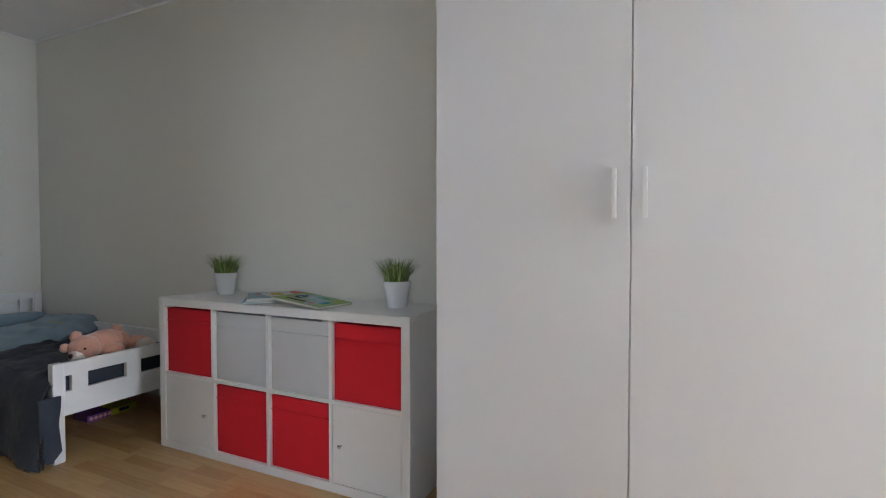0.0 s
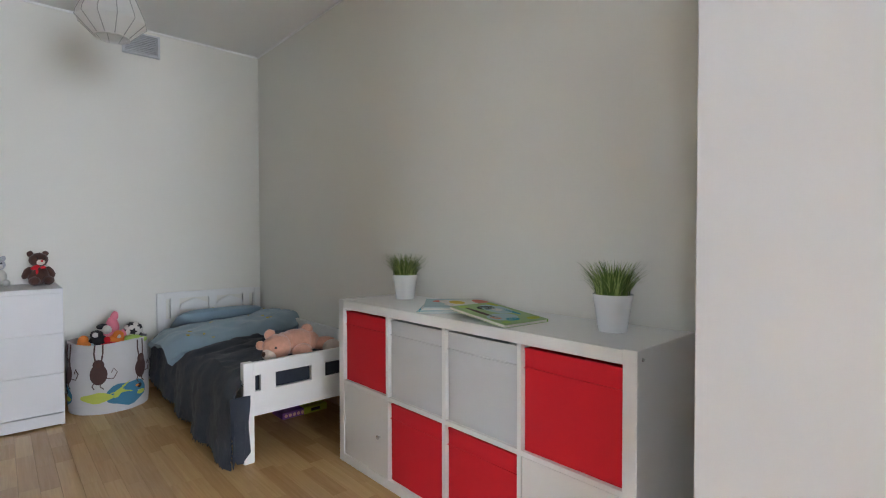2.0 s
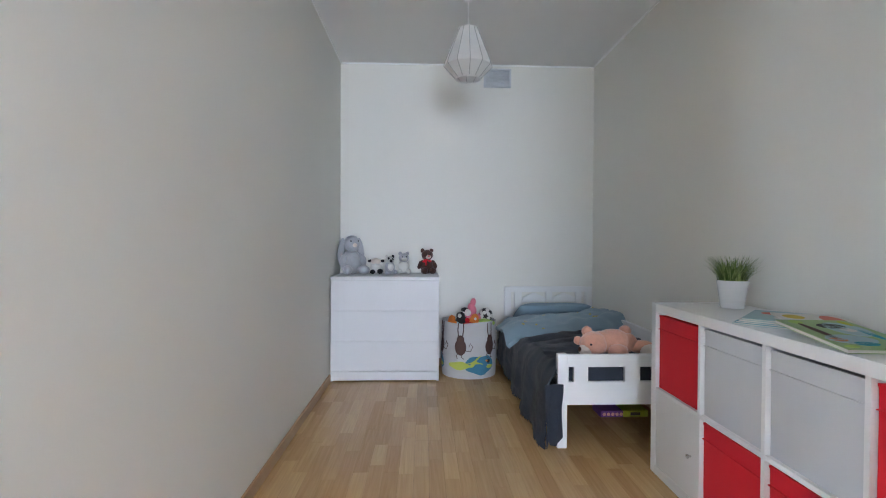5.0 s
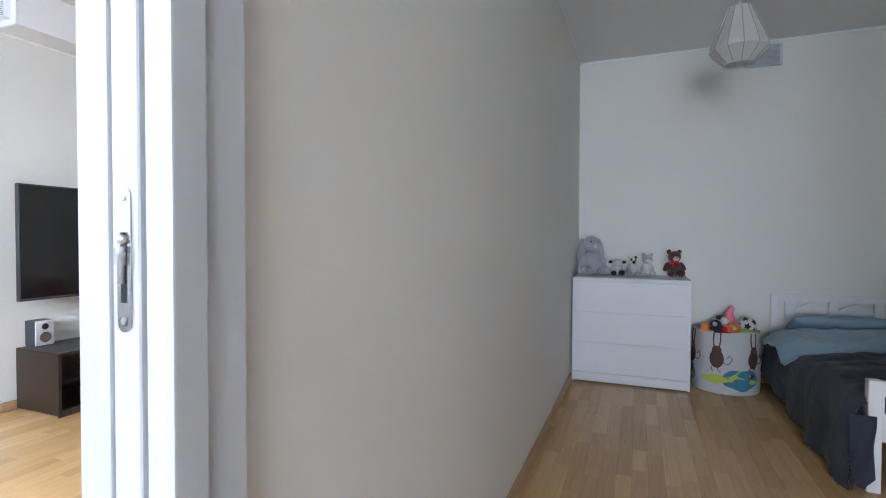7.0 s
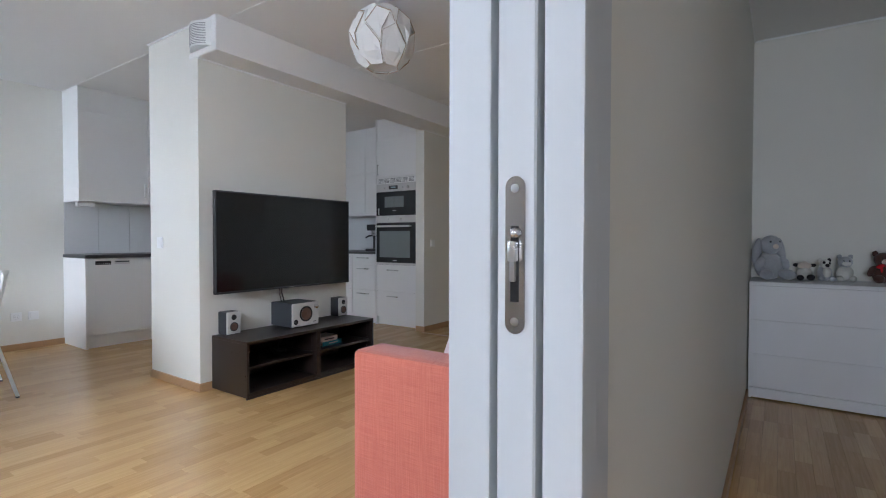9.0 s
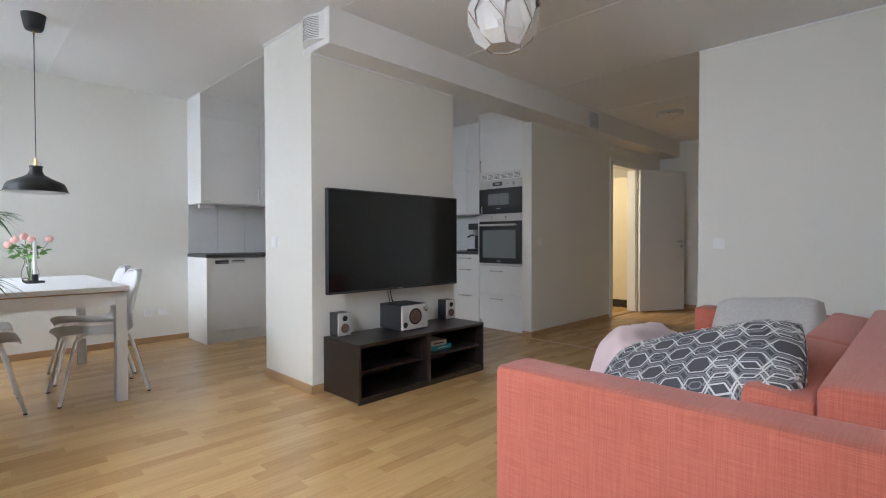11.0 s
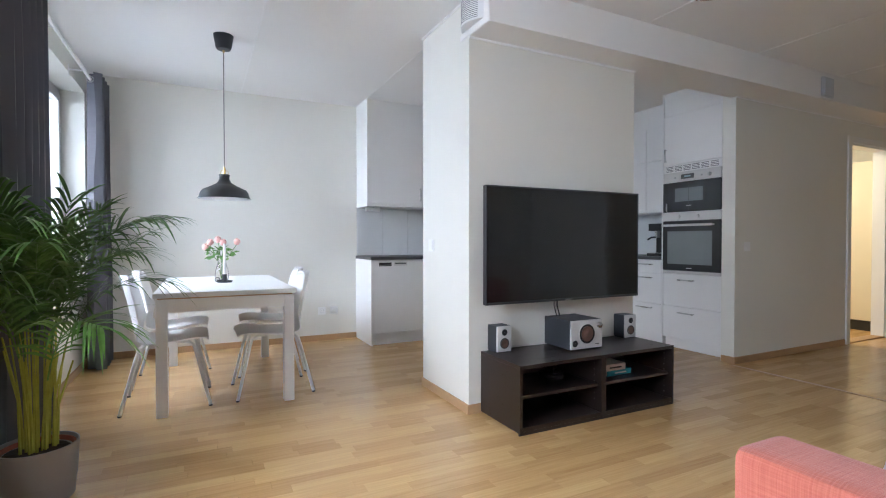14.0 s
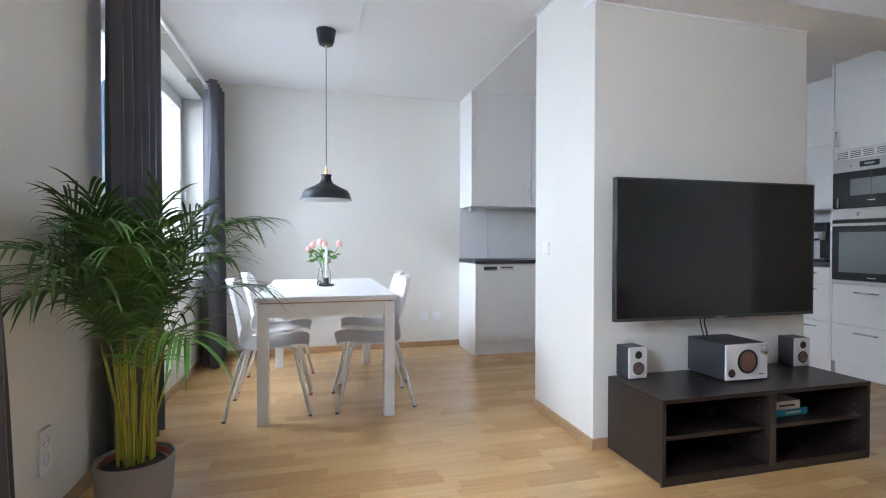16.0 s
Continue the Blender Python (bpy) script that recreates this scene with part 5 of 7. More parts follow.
def blanket():
    """A bunched blanket over the front of the seat."""
    grid = []
    for i in range(76):
        u = i / 75
        row = []
        for k in range(60):
            v = k / 59
            x = -1.65 - 0.95 * u
            y = -0.74 - 0.60 * v
            hump = 0.205 * math.exp(-((u - 0.30) / (0.17 if u < 0.30 else 0.52)) ** 4 - ((v - 0.74) / 0.28) ** 2)
            hump = max(hump, 0.150 * math.exp(-((u - 0.62) / 0.30) ** 4 - ((v - 0.50) / 0.36) ** 2))
            crease = 0.014 * math.sin(u * 25 + v * 9 + 3 * noise.noise(Vector((u * 4, v * 4, 1)))) + 0.030 * noise.noise(Vector((u * 7, v * 6, 3))) + 0.016 * abs(noise.noise(Vector((u * 17 + v * 6, v * 12, 5)))) + 0.005 * noise.noise(Vector((u * 40, v * 34, 2)))
            z = 0.476 + hump + crease
            z -= 0.20 * max(0, v - 0.90) / 0.10
            row.append((x + 0.02 * math.sin(v * 11), y, z))
        grid.append(row)
    tagged(part("blanket", sheet(bmesh.new(), grid, 0.014), PINK_BLANKET, smooth=True), "bunched blush pink blanket lying on the sofa seat", "blanket")


blanket()


# ---------------------------------------------------------------- dining table and chairs
def dining_table():
    t = thing("dining_table", pose(-0.474, -4.775, 0), "white rectangular dining table with square legs", "table")
    w, d = 0.400, 0.72
    part("tabletop", box(-w - 0.012, w + 0.012, -d, d, 0.718, 0.748, 0.002), TABLE_WHITE, t)
    part("extension_leaf", box(-w + 0.01, w - 0.01, -d + 0.01, d - 0.006, 0.7105, 0.7165), OAK_TRIM, t)
    for sx in (-1, 1):
        for sy in (-1, 1):
            part("leg", box(sx * w - (0.064 if sx > 0 else 0), sx * w + (0 if sx > 0 else 0.064), sy * (d - 0.01) - (0.064 if sy > 0 else 0), sy * (d - 0.01) + (0 if sy > 0 else 0.064), 0.0, 0.709, 0.003), WHITE, t)
    for sx in (-1, 1):
        part("apron", box(sx * (w - 0.012) - 0.01, sx * (w - 0.012) + 0.01, -d + 0.07, d - 0.07, 0.628, 0.709), WHITE, t)
    for sy in (-1, 1):
        part("apron", box(-w + 0.064, w - 0.064, sy * (d - 0.024) - 0.01, sy * (d - 0.024) + 0.01, 0.628, 0.709), WHITE, t)


dining_table()


def dining_chair():
    """A moulded shell on four splayed tube legs; faces +x, base at the floor below the seat."""
    c = thing("dining_chair", pose(0, 0, 0), "white moulded plastic chair on splayed white metal legs at the table", "chair", "chairs round the table")
    prof = [(0.235, 0.425), (0.225, 0.445), (0.16, 0.452), (0.05, 0.440), (-0.08, 0.432), (-0.145, 0.445), (-0.180, 0.490), (-0.200, 0.56), (-0.218, 0.65), (-0.238, 0.735), (-0.253, 0.790), (-0.263, 0.822), (-0.269, 0.838)]
    wid = [0.15, 0.195, 0.218, 0.222, 0.215, 0.210, 0.205, 0.203, 0.198, 0.184, 0.156, 0.115, 0.040]
    fine, n = [], 5
    for k in range(len(prof) - 1):
        for q in range(n):
            s = q / n
            p0, p1, p2, p3 = (np.array((*prof[min(max(k + o, 0), len(prof) - 1)], wid[min(max(k + o, 0), len(prof) - 1)])) for o in (-1, 0, 1, 2))
            fine.append(0.5 * (2 * p1 + (p2 - p0) * s + (2 * p0 - 5 * p1 + 4 * p2 - p3) * s * s + (3 * p1 - p0 - 3 * p2 + p3) * s ** 3))
    fine.append(np.array((*prof[-1], wid[-1])))
    grid = []
    for a, z, w in fine:
        row = []
        for i in range(15):
            u = i / 14 * 2 - 1
            seat = max(0, min(1, (0.56 - z) / 0.10))
            row.append((a + (1 - seat) * 0.055 * u * u, w * u, z - seat * 0.008 * u ** 4))
        grid.append(row)
    part("shell", sheet(bmesh.new(), grid, 0.009), PLASTIC_WHITE, c, smooth=True)
    for sx, sy in ((1, 1), (1, -1), (-1, 1), (-1, -1)):
        pts = [(sx * 0.04, sy * 0.12, 0.418), (sx * 0.12, sy * 0.155, 0.415), (sx * 0.150, sy * 0.170, 0.395), (sx * 0.165, sy * 0.178, 0.345), (sx * (0.245 if sx > 0 else 0.250), sy * 0.215, 0.008)]
        leg = part("leg", tube(pts, 0.0105, 10), WHITE, c, smooth=True)
        part("foot", lathe([(0.011, 0.0), (0.012, 0.010)], 12), BLACK, leg, "black rubber foot", at=pose(pts[-1][0], pts[-1][1], 0))
    bm = tube([(0.04, -0.13, 0.418), (0.04, 0.13, 0.418)], 0.009, 8)
    tube([(-0.04, -0.13, 0.418), (-0.04, 0.13, 0.418)], 0.009, 8, bm)
    part("cross_bar", bm, WHITE, c, smooth=True)
    return c


chair = dining_chair()
chair.matrix_basis = pose(-0.772, -4.405, 0, 0, 0, 1)
copy_thing(chair, pose(-0.835, -5.00, 0, 0, 0, -2))
copy_thing(chair, pose(-0.125, -4.405, 0, 0, 0, 180))
copy_thing(chair, pose(-0.13, -4.985, 0, 0, 0, 178))


def vase_of_roses():
    v = thing("flower_vase", pose(-0.468, -4.93, 0.748), "clear glass vase with pale pink roses on the table", "vase")
    prof = [(0.036, 0.0), (0.047, 0.012), (0.052, 0.05), (0.046, 0.09), (0.033, 0.13), (0.030, 0.15), (0.037, 0.178), (0.0345, 0.178), (0.027, 0.15), (0.030, 0.13), (0.043, 0.09), (0.049, 0.05), (0.044, 0.014), (0.0, 0.010)]
    part("glass", lathe(prof, 32, True, False), GLASS, v, smooth=True)
    rng = random.Random(4)
    heads = [(-0.118, 0.0, 0.262), (-0.085, 0.03, 0.297), (-0.024, -0.02, 0.318), (0.008, 0.04, 0.297), (0.108, 0.01, 0.302)]
    heads = [(-x, y, z) for x, y, z in heads]
    for k, (x, y, z) in enumerate(heads):
        petals = lathe([(0.004, -0.016), (0.016, -0.010), (0.0215, 0.006), (0.018, 0.020), (0.0145, 0.022), (0.016, 0.012), (0.010, 0.018), (0.011, 0.026), (0.005, 0.027), (0.004, 0.018)], 20)
        for p in petals.verts:
            a = math.atan2(p.co.y, p.co.x)
            k5 = 1.12 + 0.13 * math.sin(5 * a + p.co.z * 160 + k) + 0.10 * noise.noise(p.co * 120 + Vector((k, 0, 0)))
            p.co = Vector((p.co.x * k5, p.co.y * k5, p.co.z * 1.15 + 0.003 * math.sin(5 * a + k)))
        part("rose", petals, ROSE, v, smooth=True, at=pose(x, y, z, rng.uniform(-18, 18), rng.uniform(-18, 18), rng.uniform(0, 90)))
        part("stem", tube([(x * 0.05, y * 0.05, 0.02), (x * 0.25, y * 0.25, 0.16), (x, y, z - 0.015)], 0.0022, 5), ROSE_LEAF, v)
    bm = bmesh.new()
    for k in range(60):
        a, r = rng.uniform(0, 6.283), rng.uniform(0.01, 0.09)
        z = rng.uniform(0.19, 0.28) - r * 0.3
        m = pose(r * math.cos(a), r * math.sin(a) * 0.8, z, rng.uniform(-45, 45), rng.uniform(-45, 45), math.degrees(a))
        L, W = rng.uniform(0.035, 0.060), rng.uniform(0.013, 0.020)
        q = [m @ Vector(p) for p in ((0, 0, 0), (L * 0.45, -W, 0.004), (L, 0, 0), (L * 0.45, W, 0.004))]
        vs = [bm.verts.new(p) for p in q]
        bm.faces.new((vs[0], vs[1], vs[2])), bm.faces.new((vs[0], vs[2], vs[3]))
    part("leaves", bm, ROSE_LEAF, v)


vase_of_roses()
c = thing("candle_holder", pose(-0.48, -4.77, 0.748), "dark metal candle holder with a tall white candle on the table", "candle holder")
part("dish", lathe([(0.052, 0.0), (0.056, 0.006), (0.056, 0.014), (0.053, 0.014), (0.051, 0.007), (0.0, 0.007)], 32, True, False), LAMP_BLACK, c, smooth=True)
part("cup", lathe([(0.017, 0.006), (0.017, 0.062), (0.0125, 0.062), (0.0125, 0.03), (0.0, 0.03)], 24, True, False), LAMP_BLACK, c, smooth=True)
part("handle", tube([(0.05 + 0.016 * math.cos(k * 0.52), 0, 0.012 + 0.0 * k + 0.016 * math.sin(k * 0.52) + 0.01) for k in range(13)], 0.003, 6), LAMP_BLACK, c)
part("candle", lathe([(0.0115, 0.03), (0.0105, 0.283), (0.004, 0.295), (0.001, 0.296)], 20), CANDLE, c, smooth=True)


# ---------------------------------------------------------------- lamps of the living room
def black_pendant():
    l = thing("pendant_lamp", pose(-0.476, -4.58, 2.512), "black metal dome pendant lamp with brass fittings above the table", "pendant lamp")
    part("canopy", lathe([(0.012, -0.105), (0.046, -0.100), (0.054, -0.082), (0.068, 0.0)], 28), LAMP_BLACK, l, smooth=True, at=pose(0, 0, CEILZ - 2.512))
    part("fitting", lathe([(0.006, -0.100), (0.007, -0.078)], 12), BRASS, l)
    part("cord", tube([(0, 0, -0.93), (0, 0, -0.09)], 0.0028, 6), mat("grey_textile_cord", (0.10, 0.10, 0.10), 0.8), l)
    part("fitting", lathe([(0.009, -0.975), (0.009, -0.94), (0.006, -0.92)], 12), BRASS, l)
    prof = [(0.178, -1.147), (0.170, -1.138), (0.160, -1.105), (0.148, -1.085), (0.080, -1.052), (0.045, -1.030), (0.034, -1.005), (0.034, -0.978), (0.030, -0.974), (0.0, -0.974)]
    part("shade", lathe(prof, 48, False, False), LAMP_BLACK, l, smooth=True)
    part("liner", lathe([(r - 0.002, z - 0.002) for r, z in prof[:-2]] + [(0.0, -0.99)], 48, False, False), WHITE, l, "white inner face of the shade", smooth=True)
    part("collar", lathe([(0.036, -0.982), (0.038, -0.979), (0.038, -0.976), (0.036, -0.973)], 28), LAMP_BLACK, l)
    part("bulb", lathe([(0.012, -1.03), (0.028, -1.07), (0.022, -1.10), (0.0, -1.105)], 16, True, False), WHITE, l, smooth=True)
    for s in (-1, 1):
        part("wire_loop", tube([(0.0, 0, -0.945), (s * 0.02, 0, -0.945), (s * 0.026, 0, -0.955), (s * 0.026, 0, -0.978)], 0.0015, 5), BRASS, l)


black_pendant()
PANEL_WHITE = mat("white_lamp_panels", (0.80, 0.79, 0.77), 0.55, var=0.015)
PANEL_EDGE = mat("pale_cut_edges", (0.42, 0.33, 0.25), 0.7)


def globe_lamp():
    l = thing("globe_lamp", pose(-2.248, -2.05, 2.285), "white globe pendant lamp made of overlapping flat panels", "pendant lamp")
    R, n = 0.205, 7
    part("cord", tube([(0, 0, 0.18), (0, 0, 0.232)], 0.004, 6), WHITE, l)
    part("canopy", lathe([(0.03, 0.225), (0.04, 0.25)], 20), WHITE, l)

    def P(lat, lon, r=R):
        return Vector((r * math.cos(lat) * math.cos(lon), r * math.cos(lat) * math.sin(lon), r * math.sin(lat)))

    lats = [radians(a) for a in (-62, -38, -5, 8, 42, 64)]
    step = 2 * math.pi / n
    tiles = []
    for k in range(n):
        a = k * step
        tiles.append([P(lats[0], a + 0.0), P(lats[1], a - step * 0.28), P(lats[2], a - step * 0.20), P(lats[3], a + step * 0.22), P(lats[1] * 0.62, a + step * 0.72), P(lats[0], a + step * 0.9)])
        tiles.append([P(lats[3], a + step * 0.24), P(lats[1] * 0.60, a + step * 0.74), P(lats[2], a + step * 0.78), P(lats[4] * 0.7, a + step * 1.10), P(lats[4], a + step * 0.55)])
        tiles.append([P(lats[4], a + step * 0.57), P(lats[4] * 0.72, a + step * 1.12), P(lats[3], a + step * 1.22), P(lats[4], a + step * 1.55), P(lats[5], a + step * 1.3), P(lats[5], a + step * 0.8)])
    for t in tiles:
        c = sum(t, Vector()) / len(t)
        nrm = c.normalized()
        bm = bmesh.new()
        q = [c + (p - c) * 0.955 for p in t]
        d = [(p - c).dot(nrm) for p in q]
        lo = [bm.verts.new(p - nrm * 0.004) for p in q]
        hi = [bm.verts.new(p + nrm * 0.003) for p in q]
        cl, ch = bm.verts.new(c * 0.995 - nrm * 0.004), bm.verts.new(c * 1.0 + nrm * 0.004)
        k = len(q)
        for i in range(k):
            bm.faces.new((ch, hi[i], hi[(i + 1) % k]))
            bm.faces.new((cl, lo[(i + 1) % k], lo[i]))
            f = bm.faces.new((lo[i], lo[(i + 1) % k], hi[(i + 1) % k], hi[i]))
            f.material_index = 1
        o = part("panel", bm, PANEL_WHITE, l)
        o.data.materials.append(PANEL_EDGE)
    part("liner", lathe([(0.001, -0.150), (0.10, -0.166), (0.155, -0.12), (0.19, -0.02), (0.17, 0.09), (0.09, 0.172)], 14, False, False), PANEL_WHITE, l)


globe_lamp()


# ---------------------------------------------------------------- palm
def palm():
    rng = random.Random(21)
    cx, cy = 0.285, -3.235
    p = thing("areca_palm", pose(cx, cy, 0), "bushy green areca palm in a warm grey pot", "plant")
    part("pot", lathe([(0.118, 0.0), (0.122, 0.006), (0.128, 0.075), (0.129, 0.080), (0.131, 0.084), (0.138, 0.215), (0.140, 0.228), (0.134, 0.229), (0.131, 0.20), (0.0, 0.19)], 48, True, False), POT_GREY, p, smooth=True)
    part("liner_pot", lathe([(0.122, 0.19), (0.127, 0.217), (0.120, 0.217), (0.115, 0.19)], 40, False, False), TERRACOTTA, p, smooth=True)
    bm = lathe([(0.0, 0.196), (0.118, 0.196), (0.10, 0.203), (0.05, 0.208), (0.0, 0.207)], 24, False, False)
    for v in bm.verts:
        v.co.z += 0.006 * noise.noise(v.co * 60)
    part("soil", bm, SOIL, p)
    # fronds: bearing, rise of the tip end, length of the blade, height of the stalk
    fronds = [(150, 6, 0.66, 0.70), (68, 0, 0.70, 0.60), (82, -14, 0.70, 0.58), (98, 12, 0.62, 0.70), (60, 20, 0.60, 0.76), (66, -24, 0.58, 0.60), (190, -12, 0.54, 0.56), (128, -20, 0.50, 0.50)]
    for k in range(15):
        fronds.append(((k * 137.5 + rng.uniform(-18, 18)) % 360, rng.uniform(0, 62), rng.uniform(0.46, 0.64), rng.uniform(0.54, 0.80)))
    for bearing, tip, blade, stalk in fronds:
        leaves, canes = bmesh.new(), bmesh.new()
        az = radians(bearing)
        if math.cos(az) > 0.45:               # towards the wall they stand steeper
            tip, blade = max(tip, 48), min(blade, 0.50)
        out = Vector((math.cos(az), math.sin(az), 0))
        r = 0.055 * math.sqrt(rng.random())
        base = out * r + Vector((rng.uniform(-0.02, 0.02), rng.uniform(-0.02, 0.02), 0.2))
        lean = rng.uniform(0.008, 0.05)
        cane = [base + out * lean * (u / 6) ** 1.6 + Vector((0, 0, (stalk - 0.2) * u / 6)) for u in range(7)]
        tube(cane, 0.0048, 6, canes, 0.65)
        pts, e0 = [cane[-1]], radians(rng.uniform(74, 84))
        for q in range(14):
            u = (q + 0.5) / 14
            e = e0 + (radians(tip) - e0) * u ** 1.25
            p1 = pts[-1] + (out * math.cos(e) + Vector((0, 0, math.sin(e)))) * blade / 14
            p1.x = min(p1.x, 0.235)
            pts.append(p1)
        tube(pts, 0.0034, 5, leaves, 0.3)
        tone = LEAF_LIGHT if rng.random() < 0.22 else LEAF
        count = 19
        for q in range(count):
            u = 0.16 + 0.84 * (q + 0.5) / count
            f = u * 14
            i = min(13, int(f))
            c = pts[i].lerp(pts[i + 1], f - i)
            d = (pts[i + 1] - pts[i]).normalized()
            side = Vector((math.sin(az), -math.cos(az), 0))
            rise = side.cross(d).normalized()
            if rise.z < 0:
                rise = -rise
            env = 0.42 + 0.58 * math.sin(math.pi * (0.10 + 0.86 * (q + 0.5) / count)) ** 0.8
            for sgn in (-1, 1):
                L = rng.uniform(0.23, 0.33) * env
                wd = rng.uniform(0.0052, 0.0082) * (0.75 + 0.25 * env)
                way = (d * (0.55 + 0.55 * u + rng.uniform(-0.1, 0.1)) + side * sgn * (0.95 - 0.45 * u) + rise * rng.uniform(0.12, 0.34)).normalized()
                sag = rng.uniform(0.25, 0.80) * L
                nrm = way.cross(rise).normalized()
                prev = None
                for t in range(6):
                    v = t / 5
                    pt = c + way * L * v - Vector((0, 0, sag * v ** 2.2))
                    pt.x = min(pt.x, 0.268)
                    ww = nrm * wd * max(0.05, math.sin(math.pi * (0.10 + 0.89 * v)) ** 0.8)
                    dip = rise * 0.22 * ww.length
                    cur = (leaves.verts.new(pt - ww + dip), leaves.verts.new(pt), leaves.verts.new(pt + ww + dip))
                    if prev:
                        leaves.faces.new((prev[0], prev[1], cur[1], cur[0])), leaves.faces.new((prev[1], prev[2], cur[2], cur[1]))
                    prev = cur
        stem = part("cane", canes, STEM, p, "yellow-green cane", smooth=True)
        part("frond", leaves, tone, stem, "green feathered frond", smooth=True)
    for k in range(12):      # short bare canes
        a, r = rng.uniform(0, 6.283), 0.07 * math.sqrt(rng.random())
        b0 = Vector((r * math.cos(a), r * math.sin(a), 0.2))
        h = rng.uniform(0.30, 0.5)
        canes = bmesh.new()
        tube([b0, b0 + Vector((0.1 * r * math.cos(a), 0.1 * r * math.sin(a), h * 0.5)), b0 * 1.0 + Vector((r * math.cos(a) * 0.9, r * math.sin(a) * 0.9, h))], 0.0062, 6, canes, 0.6)
        part("cane", canes, STEM, p, "yellow-green cane", smooth=True)


palm()


# ---------------------------------------------------------------- curtains and windows
def curtain(y0, y1, folds, seed, ztop=2.42, flare=0.0, cx=0.475, deep=0.034):
    grid = []
    rng = random.Random(seed)
    for j in range(26):
        v = j / 25
        z = ztop - v * (ztop - 0.012)
        row = []
        for i in range(folds * 10 + 1):
            u = i / (folds * 10)
            amp = deep + 0.010 * v + 0.008 * noise.noise(Vector((u * 3, v * 2, seed)))
            row.append((cx + amp * math.sin(u * folds * 2 * math.pi + 0.5 * noise.noise(Vector((u * 4, v * 3, seed + 9)))) , y0 - flare * v * (1 - u) + (y1 - y0) * u + 0.01 * noise.noise(Vector((u * 5, v * 3, seed))), z))
        grid.append(row)
    c = tagged(part("curtain", sheet(bmesh.new(), grid, 0.003), CURTAIN, smooth=True), "long dark grey curtain hanging in folds from a white rod", "curtain", "curtains")
    for k in range(folds):
        y = y0 + (y1 - y0) * (k + 0.5) / folds
        m = pose(0.475, y, ztop - 0.045, 0, 90, 90)
        bm = add_rings(bmesh.new(), [[((0.024 + 0.005 * math.cos(q * 1.047)) * math.cos(s * 0.2618), (0.024 + 0.005 * math.cos(q * 1.047)) * math.sin(s * 0.2618), 0.005 * math.sin(q * 1.047)) for q in range(6)] for s in range(24)], loop=True)
        part("eyelet", bm, STEEL, c, "metal eyelet", smooth=True, at=pose(0.475, y, ztop - 0.045, 90))


curtain(-5.94, -5.50, 4, 1, cx=0.445, deep=0.060)
curtain(-4.23, -3.55, 6, 2, deep=0.042)
curtain(-2.62, -2.42, 3, 3, flare=0.23)
for ya, yb, brackets in ((-5.95, -3.30, (-5.3, -4.45, -3.6)), (-2.75, -0.42, (-2.6, -1.6, -0.6))):
    r = thing("curtain_rod", pose(0, 0, 0), "white round curtain rod on wall brackets", "curtain rod")
    part("rod", tube([(0.475, ya, 2.375), (0.475, yb, 2.375)], 0.0125, 14), WHITE, r, smooth=True)
    for y in (ya, yb):
        part("end_cap", lathe([(0.016, -0.012), (0.018, 0.0), (0.016, 0.012)], 16), WHITE, r, at=pose(0.475, y, 2.375, 90))
    for y in brackets:
        part("bracket", add_box(box(0.475, 0.567, y - 0.008, y + 0.008, 2.358, 2.364, 0.001), 0.562, 0.569, y - 0.008, y + 0.008, 2.31, 2.40, 0.001), WHITE, r)


def window(index, x, y0, y1, z0, z1, sashes, label):
    w = tagged(new("window_%d" % index), label, "window", kind="structure")
    w.matrix_basis = pose(x, 0, 0)
    f = 0.055
    bm = box(0, 0.09, y0, y0 + f, z0, z1, 0.003)
    add_box(bm, 0, 0.09, y1 - f, y1, z0, z1, 0.003), add_box(bm, 0, 0.09, y0 + f, y1 - f, z0, z0 + f, 0.003), add_box(bm, 0, 0.09, y0 + f, y1 - f, z1 - f, z1, 0.003)
    part("window_frame", bm, WHITE, w)
    part("window_sill", box(-0.20, 0.02, y0 + 0.001, y1 - 0.001, z0 - 0.003, z0 + 0.022, 0.004), WHITE, w)
    span = (y1 - y0 - 2 * f) / sashes
    for k in range(sashes):
        a = y0 + f + k * span
        b = a + span
        s = 0.062
        bm = box(-0.02, 0.05, a, a + s, z0 + f, z1 - f, 0.004)
        add_box(bm, -0.02, 0.05, b - s, b, z0 + f, z1 - f, 0.004), add_box(bm, -0.02, 0.05, a + s, b - s, z0 + f, z0 + f + s, 0.004), add_box(bm, -0.02, 0.05, a + s, b - s, z1 - f - s, z1 - f, 0.004)
        sash = part("sash", bm, WHITE, w)
        pane = part("pane", box(0.012, 0.018, a + s - 0.004, b - s + 0.004, z0 + f + s - 0.004, z1 - f - s + 0.004), GLASS, sash)
        pane.visible_shadow = False
        bm = box(-0.028, -0.02, a + 0.016, a + 0.042, (z0 + z1) / 2 - 0.06, (z0 + z1) / 2 + 0.06, 0.003)
        add_box(bm, -0.056, -0.044, a + 0.02, a + 0.038, (z0 + z1) / 2 - 0.11, (z0 + z1) / 2 + 0.01, 0.004)
        tube([(-0.028, a + 0.029, (z0 + z1) / 2), (-0.05, a + 0.029, (z0 + z1) / 2)], 0.007, 8, bm)
        part("window_handle", bm, WHITE, sash, "white turn handle")


window(1, BX1 + 0.175, *WIN_DINE, 2, "white two-sash window in a deep reveal")
window(2, BX1 + 0.20, *WIN_LIV, 2, "white tall glazed balcony window")
window(3, BEDF + 0.18, *WIN_BED, 2, "white two-sash bedroom window")


